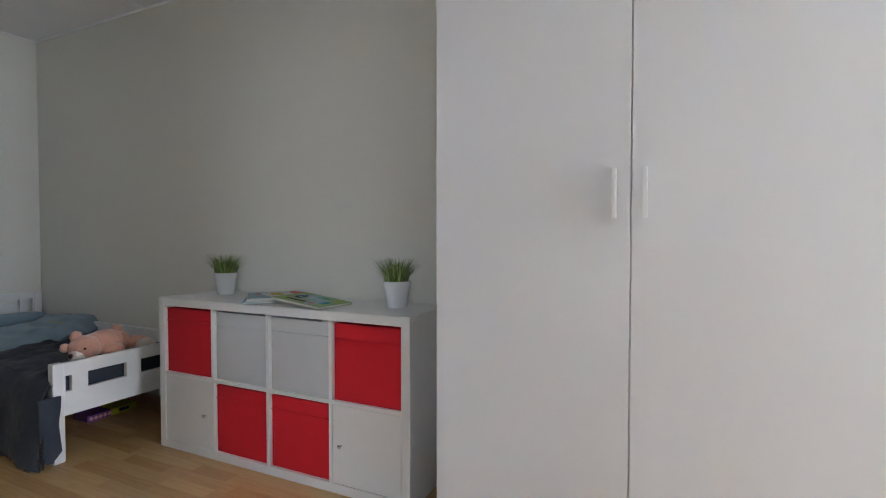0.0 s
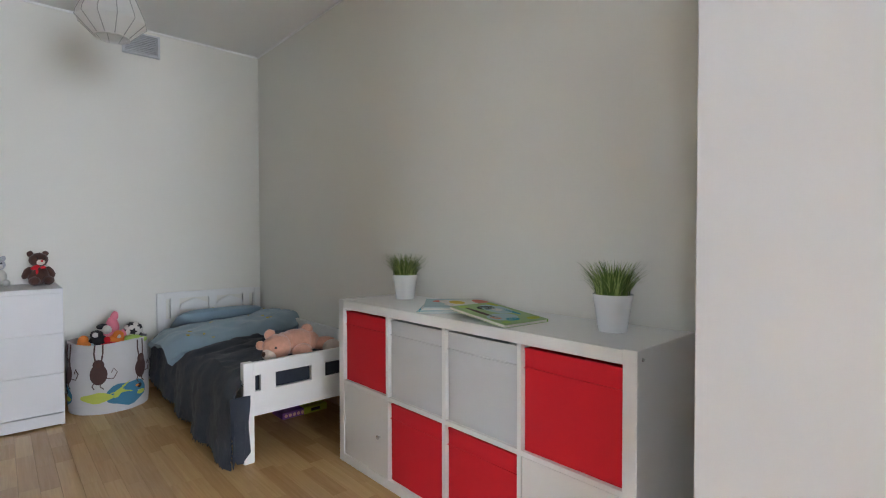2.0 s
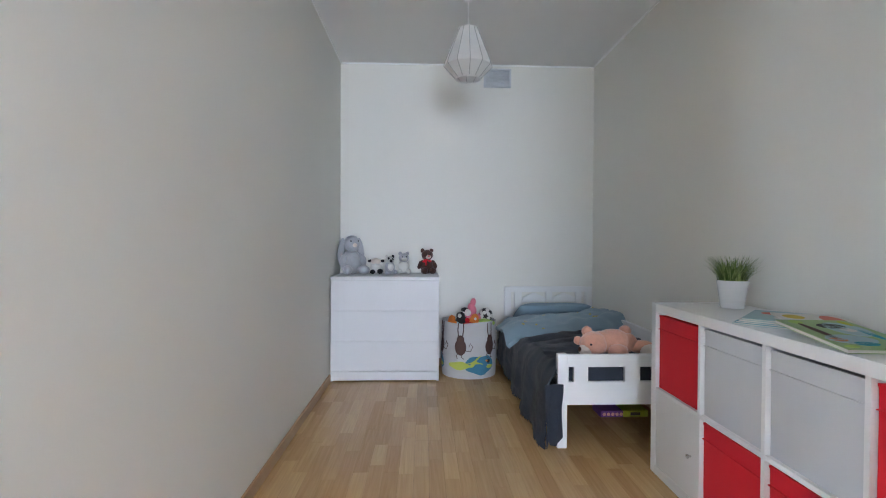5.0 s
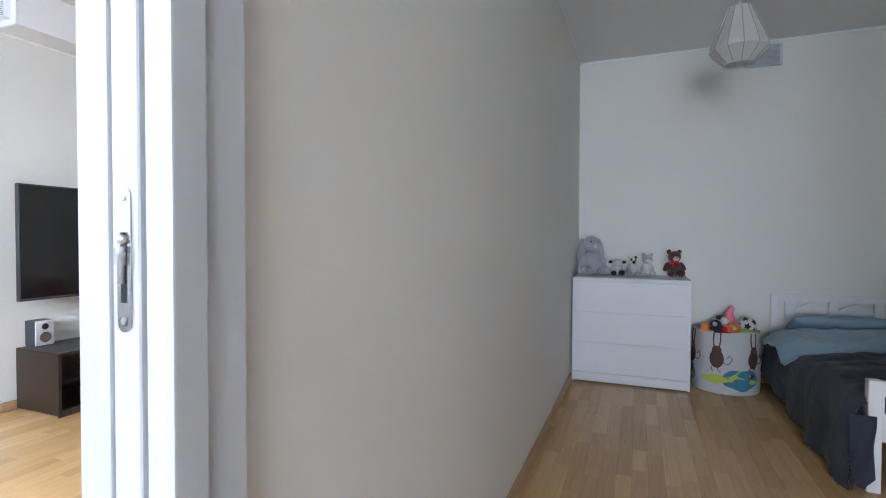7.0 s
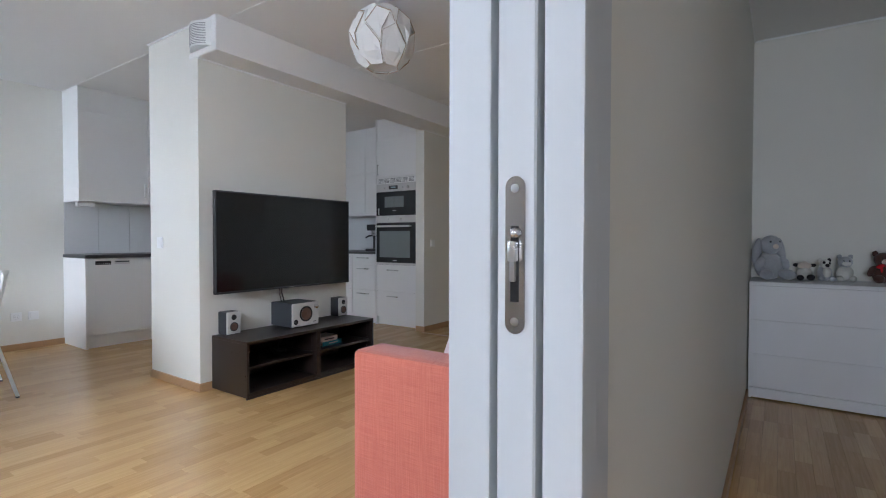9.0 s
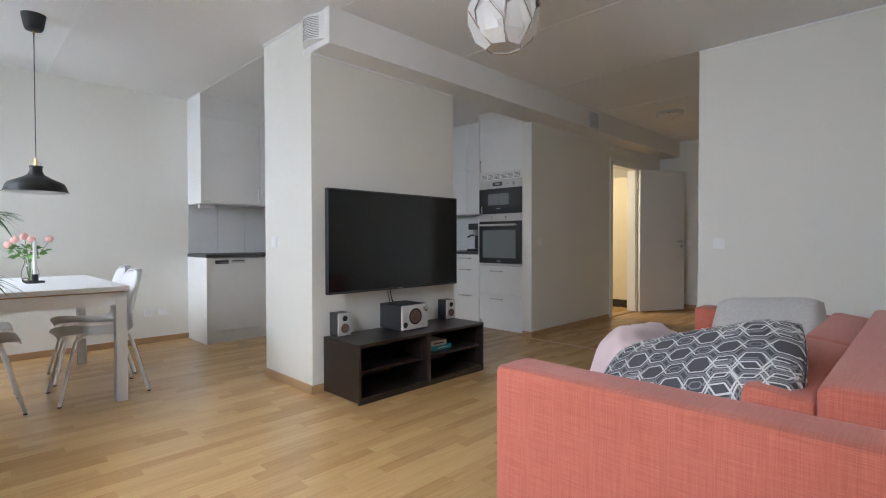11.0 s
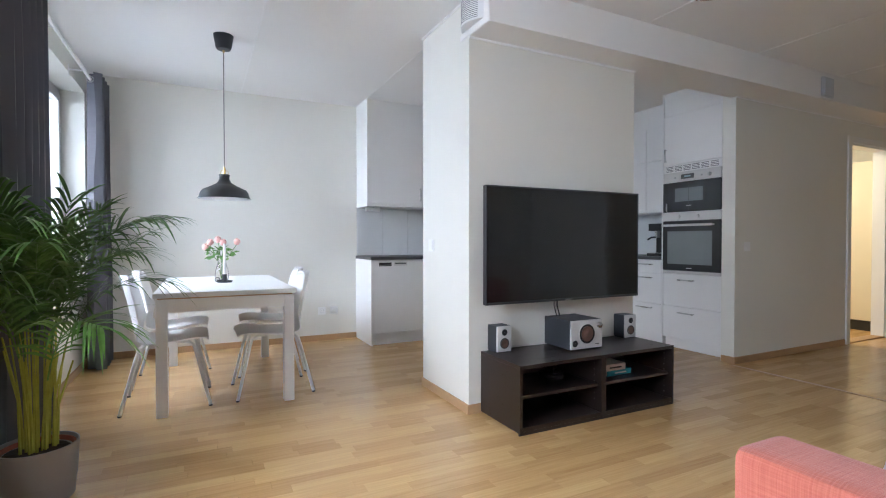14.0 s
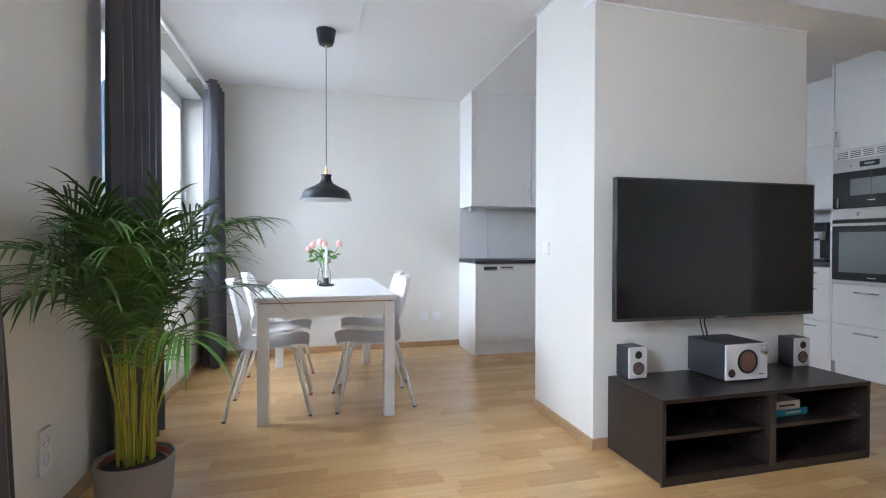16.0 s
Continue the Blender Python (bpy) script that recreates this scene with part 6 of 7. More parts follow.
def sill_plant(y, seed):
    rng = random.Random(seed)
    p = thing("sill_plant", pose(BX1 + 0.09, y, WIN_DINE[2] + 0.022), "leafy light green plant in a white pot on the window sill", "plant", "plants on the sill")
    part("pot", lathe([(0.045, 0), (0.06, 0.10), (0.063, 0.105), (0.057, 0.105), (0.0, 0.09)], 28, True, False), POT_WHITE, p, smooth=True)
    bm = bmesh.new()
    for _ in range(150):
        a, el, r = rng.uniform(0, 6.283), rng.uniform(-0.2, 1.4), rng.uniform(0.04, 0.15)
        c = Vector((0.6 * r * math.cos(a) * math.cos(el), r * math.sin(a) * math.cos(el), 0.13 + r * math.sin(el) * 1.3))
        m = Matrix.Translation(c) @ pose(0, 0, 0, rng.uniform(-70, 70), rng.uniform(-70, 70), rng.uniform(0, 360))
        L, W = rng.uniform(0.03, 0.05), rng.uniform(0.012, 0.02)
        vs = [bm.verts.new(m @ Vector(q)) for q in ((0, 0, 0), (L * .45, -W, .006), (L, 0, 0), (L * .45, W, .006))]
        bm.faces.new((vs[0], vs[1], vs[2])), bm.faces.new((vs[0], vs[2], vs[3]))
    part("leaves", bm, LEAF_LIGHT, p)
    bm = bmesh.new()
    for _ in range(12):
        a = rng.uniform(0, 6.283)
        tube([(0, 0, 0.09), (0.03 * math.cos(a), 0.05 * math.sin(a), 0.2), (0.05 * math.cos(a), 0.09 * math.sin(a), 0.27)], 0.0018, 4, bm)
    part("stems", bm, LEAF_LIGHT, p)


sill_plant(-5.40, 3)
sill_plant(-4.85, 4)


# ---------------------------------------------------------------- sockets and switches
def socket(at, n, kind, label):
    """A wall plate in its local xz plane, facing -y."""
    s = thing("wall_" + kind, at, label, kind, "sockets and switches")
    w = 0.041
    part("plate", box(-w, w, -0.009, 0, -w * n, w * n, 0.004, 2), SOCKET, s)
    for k in range(n):
        z = (k - (n - 1) / 2) * 0.066
        if kind == "socket":
            part("well", lathe([(0.023, 0.0), (0.021, -0.001), (0.019, 0.008), (0.0, 0.008)], 24, False, False), TRIM, s, smooth=True, at=pose(0, -0.0098, z, -90))
            part("pin_holes", add_box(box(-0.011, -0.007, -0.0102, -0.0095, z - 0.002, z + 0.002), 0.007, 0.011, -0.0102, -0.0095, z - 0.002, z + 0.002), BLACK, s)
        else:
            part("rocker", box(-0.027, 0.027, -0.014, -0.009, z - 0.027, z + 0.027, 0.003, 2), SOCKET, s)


socket(pose(0.569, -3.185, 0.30, 0, 0, -90), 2, "socket", "white double wall socket above the skirting")
socket(pose(-1.478, LY0 + 0.001, 0.315, 0, 0, 180), 1, "socket", "white wall socket low on the dining wall")
socket(pose(-1.608, LY0 + 0.001, 0.315, 0, 0, 180), 1, "switch", "white blank wall plate beside a socket")
socket(pose(TVX1 + 0.001, -3.845, 1.03, 0, 0, 90), 1, "switch", "white light switch on the end of the partition")
socket(pose(-4.60, HALLY + 0.001, 1.013, 0, 0, 180), 1, "switch", "white light switch on the hall wall")
socket(pose(SWX + 0.001, -1.515, 1.013, 0, 0, 90), 1, "switch", "white light switch on the wall beside the sofa")
socket(pose(HX0 + 0.001, -2.93, 1.0, 0, 0, 90), 1, "switch", "white light switch at the end of the hall")


# dark grey that stands for the shade inside the duct vent's slots
TRIM_SHADE = mat("grey_slot_shade", (0.16, 0.16, 0.165), 0.6)


def duct_grille():
    g = thing("duct_vent", pose(TVX1 + 0.001, -3.25, 2.345), "white curved slotted air vent on the end of the duct", "air vent")
    bm = box(0.0, 0.006, -0.163, 0.170, -0.043, -0.012, 0.001)
    add_box(bm, 0.0, 0.006, 0.115, 0.170, -0.012, CEILZ - 2.347, 0.001)
    part("frame", bm, CEIL, g)
    n = 16
    arc = [(0.060 * math.sin(math.pi * k / n), -0.152 + 0.262 * k / n) for k in range(n + 1)]
    part("body", add_rings(bmesh.new(), [[(x, y, z) for x, y in arc] for z in (0.0, 0.165)]), WHITE, g, smooth=True)
    for k in range(13):
        z = 0.014 + k * 0.0108
        ring = [(x * 1.02 + 0.0006, y) for x, y in arc[2:-2]]
        back = [(x - 0.004, y) for x, y in ring[::-1]]
        part("slot", add_rings(bmesh.new(), [[(x, y, h) for x, y in ring + back] for h in (z, z + 0.0034)]), TRIM_SHADE, g)


duct_grille()
v = thing("beam_vent", pose(-5.23, BEAMY, 2.40), "small white square vent plate on the ceiling duct", "air vent")
part("plate", box(-0.085, 0.085, 0, 0.02, -0.085, 0.085, 0.006, 2), TRIM, v)
part("cover", box(-0.07, 0.07, 0.02, 0.028, -0.07, 0.07, 0.004, 2), TRIM, v)

# ---------------------------------------------------------------- sliding door in its pocket
KITCHEN = mat("kitchen_front_foil", (0.83, 0.825, 0.81), 0.4, var=0.012, scale=2)
COUNTER = mat("dark_grey_laminate", (0.065, 0.065, 0.068), 0.4, var=0.1, scale=30)
TILE = mat("pale_wall_tile", (0.72, 0.73, 0.73), 0.18, var=0.015)
OVEN_GLASS = mat("black_oven_glass", (0.018, 0.019, 0.020), 0.08, var=0.02)
# paler than the door glass: a reflection of the room put into the colour
OVEN_WINDOW_SHEEN = mat("oven_window_reflection", (0.21, 0.235, 0.235), 0.10, var=0.05)
HINGE = mat("cream_hinge", (0.7, 0.66, 0.6), 0.4)
BATH_CREAM = mat("cream_bathroom_cabinet", (0.70, 0.64, 0.50), 0.5, var=0.02)

df = tagged(new("door_1"), "white framed opening with a sliding door pushed into its pocket", "door", kind="structure")
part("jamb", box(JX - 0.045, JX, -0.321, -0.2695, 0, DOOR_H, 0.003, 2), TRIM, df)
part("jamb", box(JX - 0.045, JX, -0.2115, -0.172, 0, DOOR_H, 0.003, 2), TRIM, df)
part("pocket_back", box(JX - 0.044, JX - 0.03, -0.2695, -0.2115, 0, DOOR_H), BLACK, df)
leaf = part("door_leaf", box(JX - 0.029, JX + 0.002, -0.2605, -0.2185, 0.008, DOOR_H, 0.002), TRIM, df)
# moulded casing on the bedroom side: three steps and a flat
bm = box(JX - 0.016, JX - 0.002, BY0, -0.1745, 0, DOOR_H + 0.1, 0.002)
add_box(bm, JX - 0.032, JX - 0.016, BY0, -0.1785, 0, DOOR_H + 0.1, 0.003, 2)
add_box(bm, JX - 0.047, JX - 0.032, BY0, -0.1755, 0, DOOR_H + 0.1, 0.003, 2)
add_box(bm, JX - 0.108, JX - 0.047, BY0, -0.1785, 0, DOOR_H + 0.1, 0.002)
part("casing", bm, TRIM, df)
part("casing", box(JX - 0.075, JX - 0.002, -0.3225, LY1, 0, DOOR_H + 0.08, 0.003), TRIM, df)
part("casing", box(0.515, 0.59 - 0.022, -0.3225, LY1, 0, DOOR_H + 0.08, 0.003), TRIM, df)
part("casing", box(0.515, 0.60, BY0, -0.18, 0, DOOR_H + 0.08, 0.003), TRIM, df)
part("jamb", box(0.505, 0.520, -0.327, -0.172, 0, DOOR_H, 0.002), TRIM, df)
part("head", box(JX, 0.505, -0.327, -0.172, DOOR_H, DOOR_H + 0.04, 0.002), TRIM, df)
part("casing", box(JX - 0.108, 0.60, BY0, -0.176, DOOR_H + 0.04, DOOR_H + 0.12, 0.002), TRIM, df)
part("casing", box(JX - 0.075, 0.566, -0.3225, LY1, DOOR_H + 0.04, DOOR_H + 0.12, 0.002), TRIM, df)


def lock_plate():
    """Long steel face plate with a hook and a finger pull, let into the leaf's edge."""
    z0, z1, y, hw = 0.968, 1.124, -0.2395, 0.0105
    bm = bmesh.new()
    out = []
    for k in range(13):
        a = math.pi * k / 12
        out.append((y + hw * math.cos(a), z1 - hw + hw * math.sin(a)))
    for k in range(13):
        a = math.pi + math.pi * k / 12
        out.append((y + hw * math.cos(a), z0 + hw + hw * math.sin(a)))
    a0 = [bm.verts.new((JX + 0.0022, p, z)) for p, z in out]
    a1 = [bm.verts.new((JX + 0.0042, p, z)) for p, z in out]
    bm.faces.new(a0[::-1]), bm.faces.new(a1)
    for k in range(len(out)):
        n = (k + 1) % len(out)
        bm.faces.new((a0[k], a0[n], a1[n], a1[k]))
    pl = part("lock_plate", bm, NICKEL, leaf, "brushed steel lock plate", smooth=True)
    for z in (z0 + 0.012, z1 - 0.012):
        part("screw", lathe([(0.0045, 0), (0.0042, 0.0012), (0.001, 0.0016)], 14), STEEL, pl, smooth=True, at=pose(JX + 0.0042, y, z, 0, 90))
    part("slot", box(JX + 0.004, JX + 0.0046, y - 0.0045, y + 0.0045, 1.000, 1.075), BLACK, pl)
    bm = bmesh.new()
    add_box(bm, JX + 0.004, JX + 0.009, y - 0.004, y + 0.002, 1.02, 1.055, 0.002, 2)
    add_box(bm, JX + 0.004, JX + 0.012, y - 0.0045, y + 0.004, 1.040, 1.060, 0.002, 2)
    ball(bm, (JX + 0.005, y + 0.001, 1.068), 0.006, 2)
    part("hook", bm, STEEL, pl, smooth=True)


lock_plate()


# ---------------------------------------------------------------- kitchen
def bar_handle(parent, y, z, L, vertical=False, x=0.0):
    bm = bmesh.new()
    a = Vector((0, 0, 1)) if vertical else Vector((0, 1, 0))
    p = Vector((x, y, z))
    for s in (-1, 1):
        q = p + a * s * (L / 2 - 0.008)
        tube([q, q + Vector((0.024, 0, 0))], 0.0045, 6, bm)
    e = [p + a * s * L / 2 + Vector((0.026, 0, 0)) for s in (-1, 1)]
    if vertical:
        add_box(bm, x + 0.021, x + 0.031, y - 0.006, y + 0.006, z - L / 2, z + L / 2, 0.002)
    else:
        add_box(bm, x + 0.021, x + 0.031, y - L / 2, y + L / 2, z - 0.006, z + 0.006, 0.002)
    part("handle", bm, STEEL, parent, "brushed steel bar handle")


def tall_unit():
    """Oven housing; fronts face +x."""
    u = thing("oven_housing", pose(KITX, -3.85, 0), "tall white kitchen unit that houses microwave and oven", "kitchen cabinet")
    w = 0.311
    part("carcass", box(KX1 - KITX, -0.02, -w, w, 0.10, CEILZ - 0.002), KITCHEN, u)
    part("plinth", box(-0.06, -0.045, -w, w, 0.0, 0.10), KITCHEN, u)
    part("side_panel", box(KX1 - KITX, 0.002, -w - 0.018, -w, 0.0, CEILZ - 0.002, 0.001), KITCHEN, u)
    part("side_panel", box(KX1 - KITX, -0.001, w, w + 0.017, 0.0, CEILZ - 0.045, 0.001), KITCHEN, u)
    part("top_filler", box(-0.025, -0.012, -w, w, 2.305, CEILZ - 0.002), KITCHEN, u)
    d = part("cabinet_door", box(-0.02, 0, -w + 0.004, w - 0.004, 1.815, 2.30, 0.001), KITCHEN, u)
    bar_handle(d, -w + 0.035, 1.91, 0.13, True)
    for z0, z1 in ((0.104, 0.416), (0.423, 0.737)):
        d = part("drawer", box(-0.02, 0, -w + 0.004, w - 0.004, z0, z1, 0.001), KITCHEN, u)
        bar_handle(d, -0.04, z1 - 0.055, 0.17)
    vent = part("vent_strip", box(-0.02, 0.0, -w + 0.004, w - 0.004, 1.735, 1.810, 0.001), KITCHEN, u)
    for k in range(6):
        y = -w + 0.035 + k * 0.095
        for j in range(4):
            part("slot", box(-0.001, 0.0008, y, y + 0.078, 1.747 + j * 0.0145, 1.7525 + j * 0.0145), GREY_DARK, vent)
    m = thing("microwave_oven", pose(KITX, -3.85, 1.345), "built-in microwave oven with black glass door and steel-white panel", "microwave")
    part("housing", box(-0.40, -0.004, -w + 0.004, w - 0.004, 0.002, 0.388), GREY_DARK, m)
    p = part("control_panel", box(-0.004, 0.008, -w + 0.004, w - 0.006, 0.292, 0.388, 0.002), SILVER, m, "silver control panel")
    part("display", box(0.008, 0.009, -0.105, 0.035, 0.318, 0.362), BLACK, p)
    part("digits", box(0.009, 0.0094, -0.07, 0.0, 0.334, 0.348), SKY_PRINT, p)
    for y, r in ((-0.17, 0.009), (0.115, 0.009), (0.195, 0.019)):
        part("knob", lathe([(r, 0), (r * 0.95, 0.012), (0.001, 0.013)], 18), STEEL, p, smooth=True, at=pose(0.008, y, 0.335, 0, 90))
    d = part("door", box(-0.004, 0.010, -w + 0.004, w - 0.004, 0.004, 0.288, 0.002), OVEN_GLASS, m, "black glass door")
    part("window", box(0.010, 0.0106, -0.17, 0.13, 0.10, 0.23), OVEN_WINDOW_SHEEN, d)
    part("door_gap", box(0.010, 0.0112, -0.022, -0.018, 0.008, 0.284), BLACK, d)
    part("badge", box(0.0108, 0.0114, -0.045, 0.01, 0.055, 0.062), SILVER, d)
    part("handle", box(0.011, 0.024, -0.265, -0.255, 0.01, 0.09, 0.002), STEEL, d)
    o = thing("built_in_oven", pose(KITX, -3.85, 0.742), "built-in oven with black glass door and bright bar handle", "oven")
    part("housing", box(-0.5, -0.004, -w + 0.004, w - 0.004, 0.002, 0.598), GREY_DARK, o)
    p = part("control_panel", box(-0.004, 0.008, -w + 0.004, w - 0.004, 0.518, 0.598, 0.002), SILVER, o, "silver control panel")
    for y in (-0.12, 0.08):
        part("knob", lathe([(0.017, 0), (0.016, 0.02), (0.001, 0.021)], 18), SILVER, p, smooth=True, at=pose(0.008, y, 0.557, 0, 90))
    d = part("door", box(-0.004, 0.012, -w + 0.004, w - 0.004, 0.034, 0.512, 0.003), OVEN_GLASS, o, "black glass door")
    part("window", box(0.012, 0.0126, -w + 0.06, w - 0.085, 0.095, 0.415), OVEN_WINDOW_SHEEN, d)
    bm = box(0.042, 0.054, -w + 0.02, w - 0.06, 0.462, 0.484, 0.003)
    for y in (-w + 0.03, w - 0.07):
        add_box(bm, 0.012, 0.045, y - 0.006, y + 0.006, 0.466, 0.480)
    part("handle", bm, SILVER, d, "bright bar handle")
    part("badge", box(0.0122, 0.0128, -0.04, 0.02, 0.055, 0.061), SILVER, d)
    part("lower_strip", box(-0.004, 0.010, -w + 0.004, w - 0.004, 0.004, 0.030, 0.002), SILVER, o)


tall_unit()


def west_base(y0, y1, drawers):
    u = thing("base_cabinet", pose(KITX, 0, 0), "white kitchen base unit with three drawers and steel handles", "kitchen cabinet", "base units")
    part("carcass", box(KX1 - KITX, -0.02, y0, y1, 0.10, 0.868), KITCHEN, u)
    part("plinth", box(-0.06, -0.045, y0, y1, 0.0, 0.10), KITCHEN, u)
    for z0, z1 in drawers:
        d = part("drawer", box(-0.02, 0, y0 + 0.003, y1 - 0.003, z0 + 0.001, z1 - 0.001, 0.001), KITCHEN, u)
        bar_handle(d, (y0 + y1) / 2, z1 - 0.045, min(0.2, (y1 - y0) * 0.55))


west_base(-4.585, -4.180, ((0.104, 0.415), (0.419, 0.728), (0.732, 0.866)))
west_base(-5.40, -4.587, ((0.104, 0.415), (0.419, 0.728), (0.732, 0.866)))
tagged(part("worktop", box(KX1, KITX + 0.012, LY0, -4.180, 0.870, 0.900, 0.002), COUNTER), "dark grey laminate kitchen worktop", "worktop")
for y0, y1 in ((-4.60, -4.180), (-5.20, -4.602)):
    u = thing("wall_cabinet", pose(KX1, 0, 0), "white kitchen wall cabinet up to the ceiling", "kitchen cabinet", "wall units")
    part("carcass", box(0, 0.36, y0, y1, 1.40, 2.30), KITCHEN, u)
    part("filler", box(0, 0.355, y0, y1, 2.30, CEILZ - 0.002), KITCHEN, u)
    for z0, z1 in ((1.402, 1.93), (1.934, 2.298)):
        part("cabinet_door", box(0.36, 0.379, y0 + 0.002, y1 - 0.002, z0, z1, 0.001), KITCHEN, u)
    part("light_rail", box(0.02, 0.36, y0, y1, 1.372, 1.40, 0.002), KITCHEN, u)
for k in range(3):
    structure("wall_tiles", box(KX1, KX1 + 0.008, -4.18 - 0.6 * (k + 1) + 0.001, -4.18 - 0.6 * k - 0.001, 0.90, 1.372, 0.0008), TILE, "pale glazed wall tile above the worktop", "tile")
c = thing("coffee_machine", pose(-4.80, -4.42, 0.9), "black coffee machine with a portafilter on the worktop", "coffee machine")
part("base", box(-0.11, 0.13, -0.08, 0.08, 0, 0.03, 0.006, 2), BLACK, c)
part("column", box(-0.11, -0.01, -0.075, 0.075, 0.03, 0.30, 0.008, 2), BLACK, c)
part("head", box(-0.11, 0.11, -0.078, 0.078, 0.27, 0.35, 0.012, 2), BLACK, c)
part("group", lathe([(0.03, 0.20), (0.033, 0.27)], 20), STEEL, c, at=pose(0.055, 0, 0))
part("portafilter", tube([(0.06, 0, 0.205), (0.13, -0.02, 0.20), (0.17, -0.035, 0.175)], 0.010, 8), BLACK, c)
part("drip_tray", box(0.0, 0.125, -0.07, 0.07, 0.03, 0.036), STEEL, c)

# south run: dishwasher end
SX, SF = -1.855, -5.445
p = tagged(part("end_panel", box(SX - 0.019, SX, LY0, SF + 0.006, 0.0, 0.868, 0.001), KITCHEN), "white end panel of the kitchen run", "kitchen panel")
d = thing("dishwasher", pose(-2.175, SF, 0), "white dishwasher with a dark display strip", "dishwasher")
part("body", box(-0.298, 0.298, -0.53, -0.02, 0.10, 0.866), KITCHEN, d)
dd = part("door", box(-0.298, 0.299, -0.02, 0.0, 0.125, 0.862, 0.002), WHITE, d)
part("display", box(0.10, 0.235, 0.0, 0.001, 0.805, 0.842), BLACK, dd)
for k in range(7):
    part("button", box(0.108 + k * 0.018, 0.116 + k * 0.018, 0.001, 0.0016, 0.813, 0.818), SILVER, dd)
part("grip", box(-0.07, 0.07, -0.0005, 0.0012, 0.808, 0.842, 0.0), SILVER, dd)
part("grip_shadow", box(-0.062, 0.062, 0.0012, 0.0018, 0.826, 0.838), GREY_DARK, dd)
part("plinth", box(-0.298, 0.298, -0.05, -0.04, 0.0, 0.12), KITCHEN, d)
for x0, x1 in ((-3.10, -2.48), (-3.72, -3.11), (-4.33, -3.73)):
    u = thing("base_cabinet", pose(0, SF, 0), "white kitchen base unit with a plain door", "kitchen cabinet", "base units")
    part("carcass", box(x0, x1, -0.53, -0.02, 0.10, 0.868), KITCHEN, u)
    part("cabinet_door", box(x0 + 0.002, x1 - 0.002, -0.02, 0, 0.104, 0.866, 0.001), KITCHEN, u)
    part("plinth", box(x0, x1, -0.06, -0.05, 0, 0.10), KITCHEN, u)
tagged(part("worktop", box(KITX + 0.013, SX + 0.004, LY0, SF + 0.012, 0.870, 0.902, 0.002), COUNTER), "dark grey laminate worktop above the dishwasher", "worktop")
UX, UF = -1.865, -5.605
for x0, x1 in ((-2.50, UX - 0.019), (-3.10, -2.502), (-3.70, -3.102), (-4.30, -3.702)):
    u = thing("wall_cabinet", pose(0, UF, 0), "white kitchen wall cabinet with a steel handle up to the ceiling", "kitchen cabinet", "wall units")
    part("carcass", box(x0, x1, -0.37, -0.02, 1.45, 2.30), KITCHEN, u)
    part("filler", box(x0, x1, -0.37, -0.012, 2.30, CEILZ - 0.002), KITCHEN, u)
    dr = part("cabinet_door", box(x0 + 0.002, x1 - 0.002, -0.02, 0, 1.452, 2.296, 0.001), KITCHEN, u)
    hx = x0 + 0.04
    bm = add_box(bmesh.new(), hx - 0.006, hx + 0.006, 0.021, 0.031, 1.49, 1.63, 0.002)
    tube([(hx, 0, 1.50), (hx, 0.025, 1.50)], 0.0045, 6, bm), tube([(hx, 0, 1.62), (hx, 0.025, 1.62)], 0.0045, 6, bm)
    part("handle", bm, STEEL, dr, "brushed steel bar handle")
    part("light_rail", box(x0, x1, -0.37, 0.004, 1.425, 1.45, 0.002), KITCHEN, u)
tagged(part("end_panel", box(UX - 0.019, UX, LY0, UF + 0.006, 1.425, CEILZ - 0.002, 0.001), KITCHEN), "white end panel of the kitchen wall cabinets", "kitchen panel")
t = tagged(part("backsplash", box(KITX, UX, LY0, LY0 + 0.004, 0.902, 1.425), mat("tile_grout", (0.55, 0.55, 0.54), 0.8)), "pale tiled backsplash between worktop and wall cabinets", "backsplash", kind="structure")
for k in range(8):
    part("tile", box(UX - 0.3 * (k + 1) + 0.0015, UX - 0.3 * k - 0.0015, LY0 + 0.004, LY0 + 0.010, 0.904, 1.424, 0.0008), TILE, t)
s = thing("power_strip", pose(-1.98, -5.78, 1.425), "white triple socket strip under the wall cabinet", "socket")
part("body", box(-0.075, 0.075, -0.03, 0.03, -0.045, 0.0, 0.006, 2), SOCKET, s)
for k in (-1, 0, 1):
    part("well", lathe([(0.018, 0), (0.016, -0.004), (0.001, -0.004)], 16, False, False), GREY_DARK, s, at=pose(k * 0.045, 0.0302, -0.022, -90))


# ---------------------------------------------------------------- hall
def door_casing(index, x0, x1, y, depth, label, along="x"):
    d = tagged(new("door_%d" % index), label, "door", kind="structure")
    h, c = 2.08, 0.07

    def b(u0, u1, v0, v1, z0, z1):
        return box(u0, u1, v0, v1, z0, z1, 0.003) if along == "x" else box(v0, v1, u0, u1, z0, z1, 0.003)

    for u0, u1 in ((x0 - c + 0.012, x0 + 0.012), (x1 - 0.012, x1 + c - 0.012)):
        part("casing", b(u0, u1, y, y + 0.016, 0, h + c - 0.012), WHITE, d)
    part("casing", b(x0 + 0.012, x1 - 0.012, y, y + 0.016, h - 0.012, h + c - 0.012), WHITE, d)
    for u0, u1 in ((x0, x0 + 0.03), (x1 - 0.03, x1)):
        part("jamb", b(u0, u1, y - depth, y, 0, h), WHITE, d)
    part("head", b(x0 + 0.03, x1 - 0.03, y - depth, y, h - 0.03, h), WHITE, d)
    return d


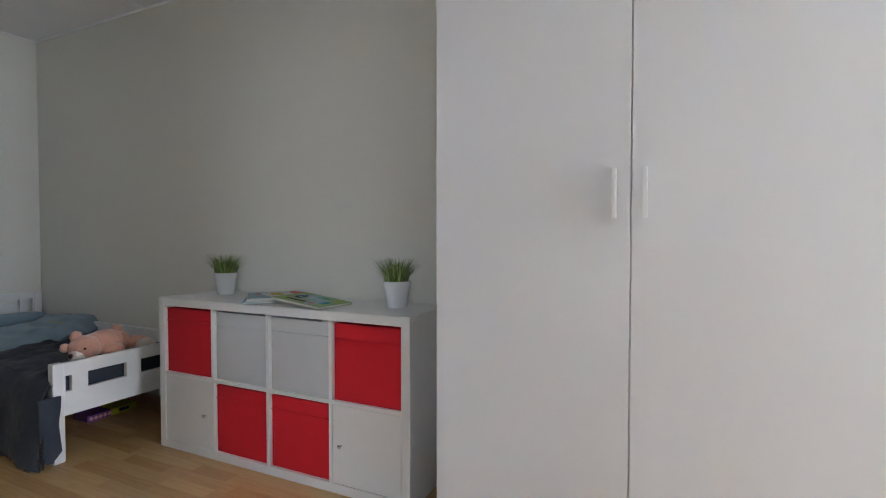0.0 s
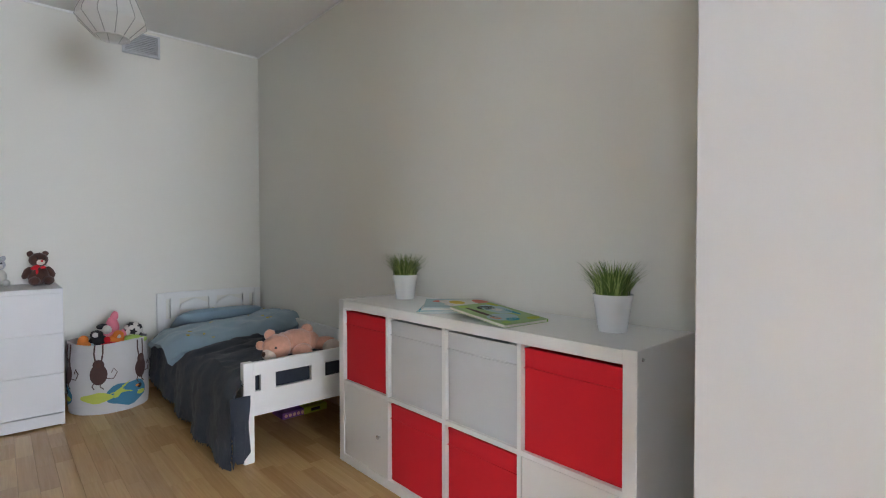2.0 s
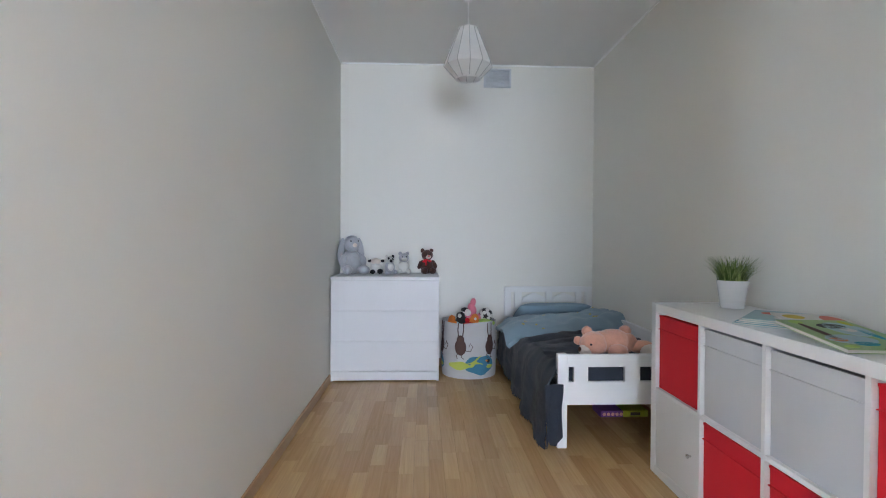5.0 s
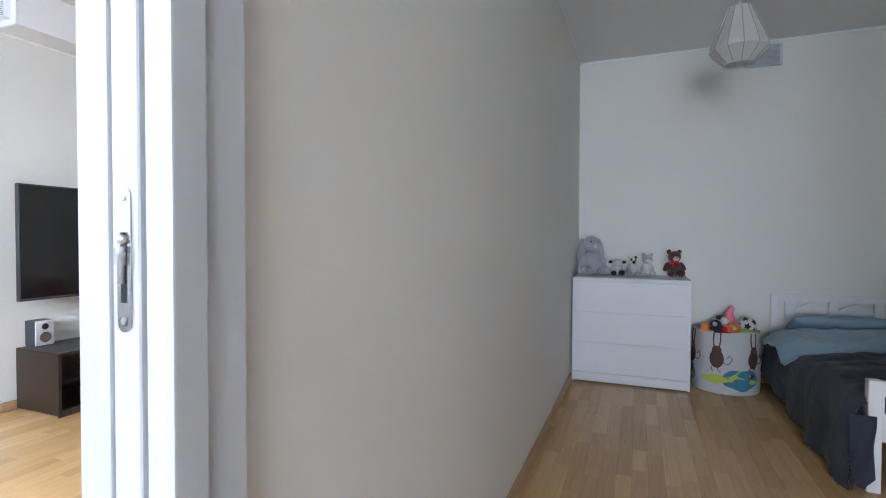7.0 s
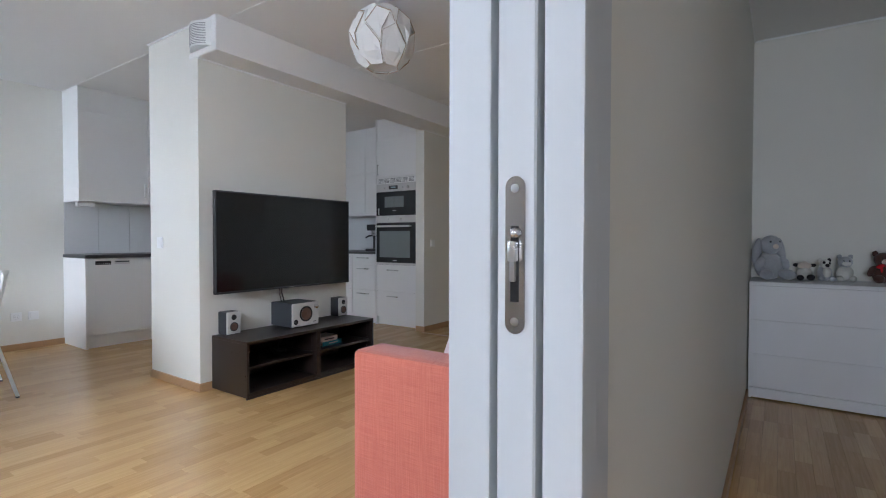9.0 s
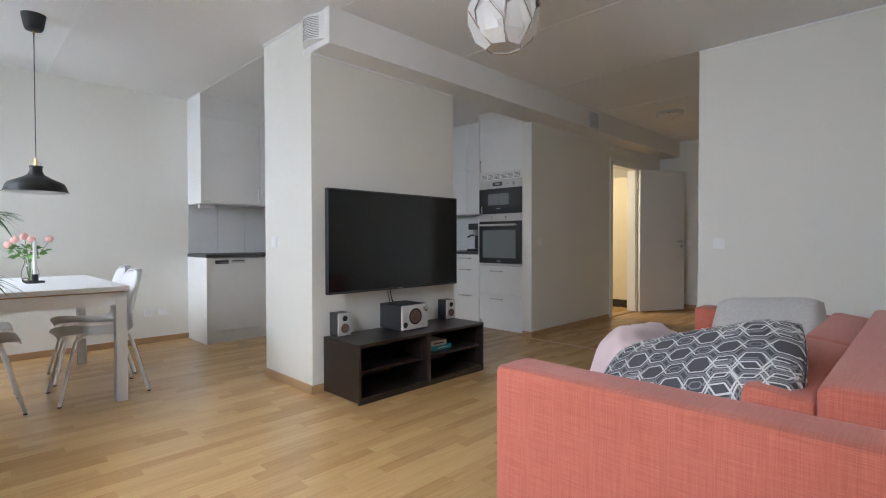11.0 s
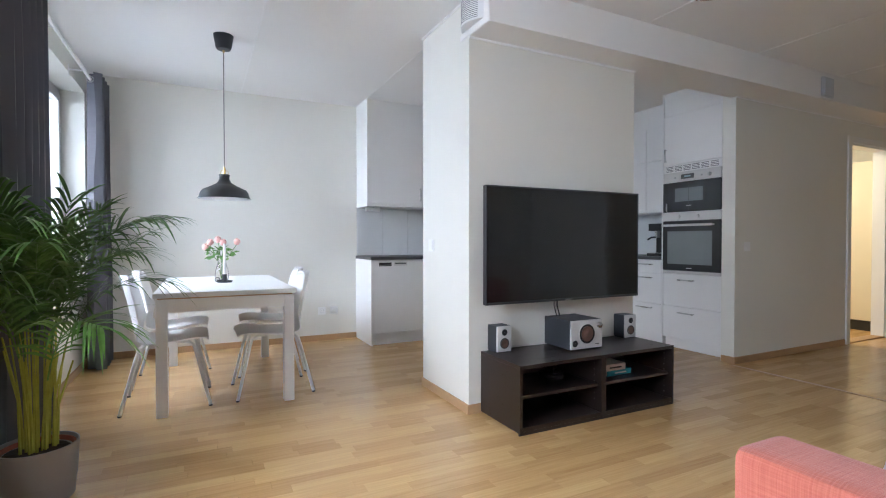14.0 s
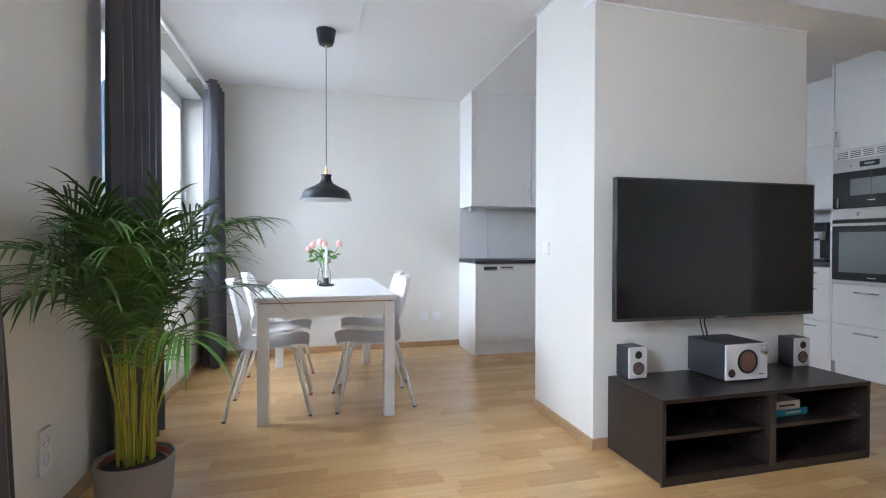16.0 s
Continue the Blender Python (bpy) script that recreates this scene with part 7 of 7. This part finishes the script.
d3 = door_casing(3, DX0, DX1, HALLY, 0.12, "white bathroom door standing wide open into the hall")
hinge = pose(DX0 + 0.035, HALLY + 0.045, 0, 0, 0, 180 - 27)
lf = part("door_leaf", box(0.0, 0.80, -0.04, 0.0, 0.012, 2.045, 0.002), WHITE_FOIL, d3, at=hinge)
for z in (0.25, 1.82):
    part("hinge", box(-0.02, 0.012, -0.01, 0.012, z - 0.05, z + 0.05, 0.002), HINGE, lf)
bm = lathe([(0.026, 0.0), (0.026, 0.008), (0.012, 0.010), (0.010, 0.045), (0.001, 0.046)], 18)
for v in bm.verts:
    v.co = Vector((v.co.x, -v.co.z, v.co.y))
add_box(bm, -0.11, 0.012, -0.054, -0.040, -0.010, 0.010, 0.004, 2)
part("handle", bm, STEEL, lf, "steel lever handle", smooth=True, at=pose(0.74, -0.04, 1.02))
bm = lathe([(0.026, 0.0), (0.026, 0.008), (0.014, 0.010), (0.012, 0.03), (0.001, 0.031)], 18)
for v in bm.verts:
    v.co = Vector((v.co.x, -v.co.z, v.co.y))
part("thumb_turn", bm, STEEL, lf, smooth=True, at=pose(0.74, -0.04, 0.95))
door_casing(4, D2Y0, D2Y1, HX0, 0.12, "white framed doorway at the end of the hall, dark room behind", along="y")
cb = thing("bathroom_cabinet", pose(-7.40, -3.56, 0), "cream bathroom cabinet on a dark plinth behind the open door", "cabinet")
part("body", box(-0.53, 0.05, -1.0, 0.0, 0.12, 2.0, 0.004), BATH_CREAM, cb)
part("plinth", box(-0.53, 0.035, -1.0, -0.01, 0.0, 0.12), BLACK, cb)
# lamp that lights the bathroom
lamp = bpy.data.lights.new("bathroom_light", "AREA")
lamp.shape, lamp.size, lamp.energy, lamp.color = "DISK", 0.35, 36, (1.0, 0.82, 0.54)
ob = new("bathroom_light", lamp)
ob.matrix_world = look((-6.3, -4.3, 2.44), (-6.3, -4.3, 0))
f = thing("bathroom_ceiling_lamp", pose(-6.3, -4.3, CEILZ), "round lit ceiling lamp in the bathroom", "ceiling lamp")
part("base", lathe([(0.19, -0.05), (0.20, 0.0)], 28), WHITE, f)


def plafond():
    l = thing("ceiling_lamp", pose(-6.03, -2.53, CEILZ), "flat round frosted ceiling lamp in the hall", "ceiling lamp")
    part("base", lathe([(0.138, -0.028), (0.152, -0.022), (0.156, -0.006), (0.152, 0.0)], 40), TRIM, l, smooth=True)
    part("diffuser", lathe([(0.0, -0.080), (0.05, -0.076), (0.095, -0.060), (0.122, -0.040), (0.132, -0.028)], 40, False, False), mat("frosted_glass", (0.76, 0.73, 0.69), 0.3), l, smooth=True)
    part("ring", lathe([(0.128, -0.030), (0.136, -0.034), (0.140, -0.028)], 40, False, False), STEEL, l, smooth=True)


plafond()
structure("threshold", box(-4.395, -4.365, HALLY + 0.02, SWY, 0.0, 0.004, 0.001), OAK_TRIM, "oak transition strip across the floor", "threshold")
structure("threshold", box(DX0, DX1, HALLY - 0.12, HALLY, 0.0, 0.012, 0.002), OAK_TRIM, "oak threshold of the bathroom doorway", "threshold")

# ---------------------------------------------------------------- parquet staves
floor = tagged(new("floor"), "three-strip oak parquet floor with a satin finish", "floor", kind="structure")
unit = bmesh.new()
add_box(unit, -0.5, 0.5, -0.5, 0.5, -1, 0)
stave_mesh = bpy.data.meshes.new("stave")
unit.to_mesh(stave_mesh)
unit.free()
stave_mesh.materials.append(OAK)
rng = random.Random(11)
NEAR = ((-3.5, -1.3, 0.0, 1.15), (-2.3, -0.3, -3.05, -1.45))     # stretches of the plan passed nearest
W = 0.0685
verts, faces = [], []
count = 0
fx0, fx1 = HX0 - 1.5, BEDF
rows = int((BY1 - LY0) / W) + 1
for r in range(rows):
    y = LY0 + (r + 0.5) * W
    x = fx0 - rng.uniform(0, 0.5)
    end = fx1 if y > LY1 else BX1
    while x < end - 0.01:
        L = rng.choice((0.22, 0.28, 0.34, 0.40, 0.46, 0.52)) * rng.uniform(0.93, 1.07)
        L = min(L, end - x)
        xc = x + L / 2
        near = any(a < xc < b and c < y < d for a, b, c, d in NEAR)
        g = 0.00035
        if near and count < 300:
            count += 1
            ob = new("stave", stave_mesh)
            ob.parent = floor
            ob.location, ob.scale = (xc, y, 0), (L - 2 * g, W - 2 * g, 0.012)
        else:
            k = len(verts)
            x0, x1, y0, y1 = x + g, x + L - g, y - W / 2 + g, y + W / 2 - g
            verts += [(x0, y0, -0.012), (x1, y0, -0.012), (x1, y1, -0.012), (x0, y1, -0.012), (x0, y0, 0), (x1, y0, 0), (x1, y1, 0), (x0, y1, 0)]
            faces += [(k, k + 3, k + 2, k + 1), (k + 4, k + 5, k + 6, k + 7), (k, k + 1, k + 5, k + 4), (k + 1, k + 2, k + 6, k + 5), (k + 2, k + 3, k + 7, k + 6), (k + 3, k, k + 4, k + 7)]
        x += L
me = bpy.data.meshes.new("parquet")
me.from_pydata(verts, [], faces)
me.materials.append(OAK)
rest = new("parquet", me)
rest.parent = floor
tagged(rest, kind="stuff")
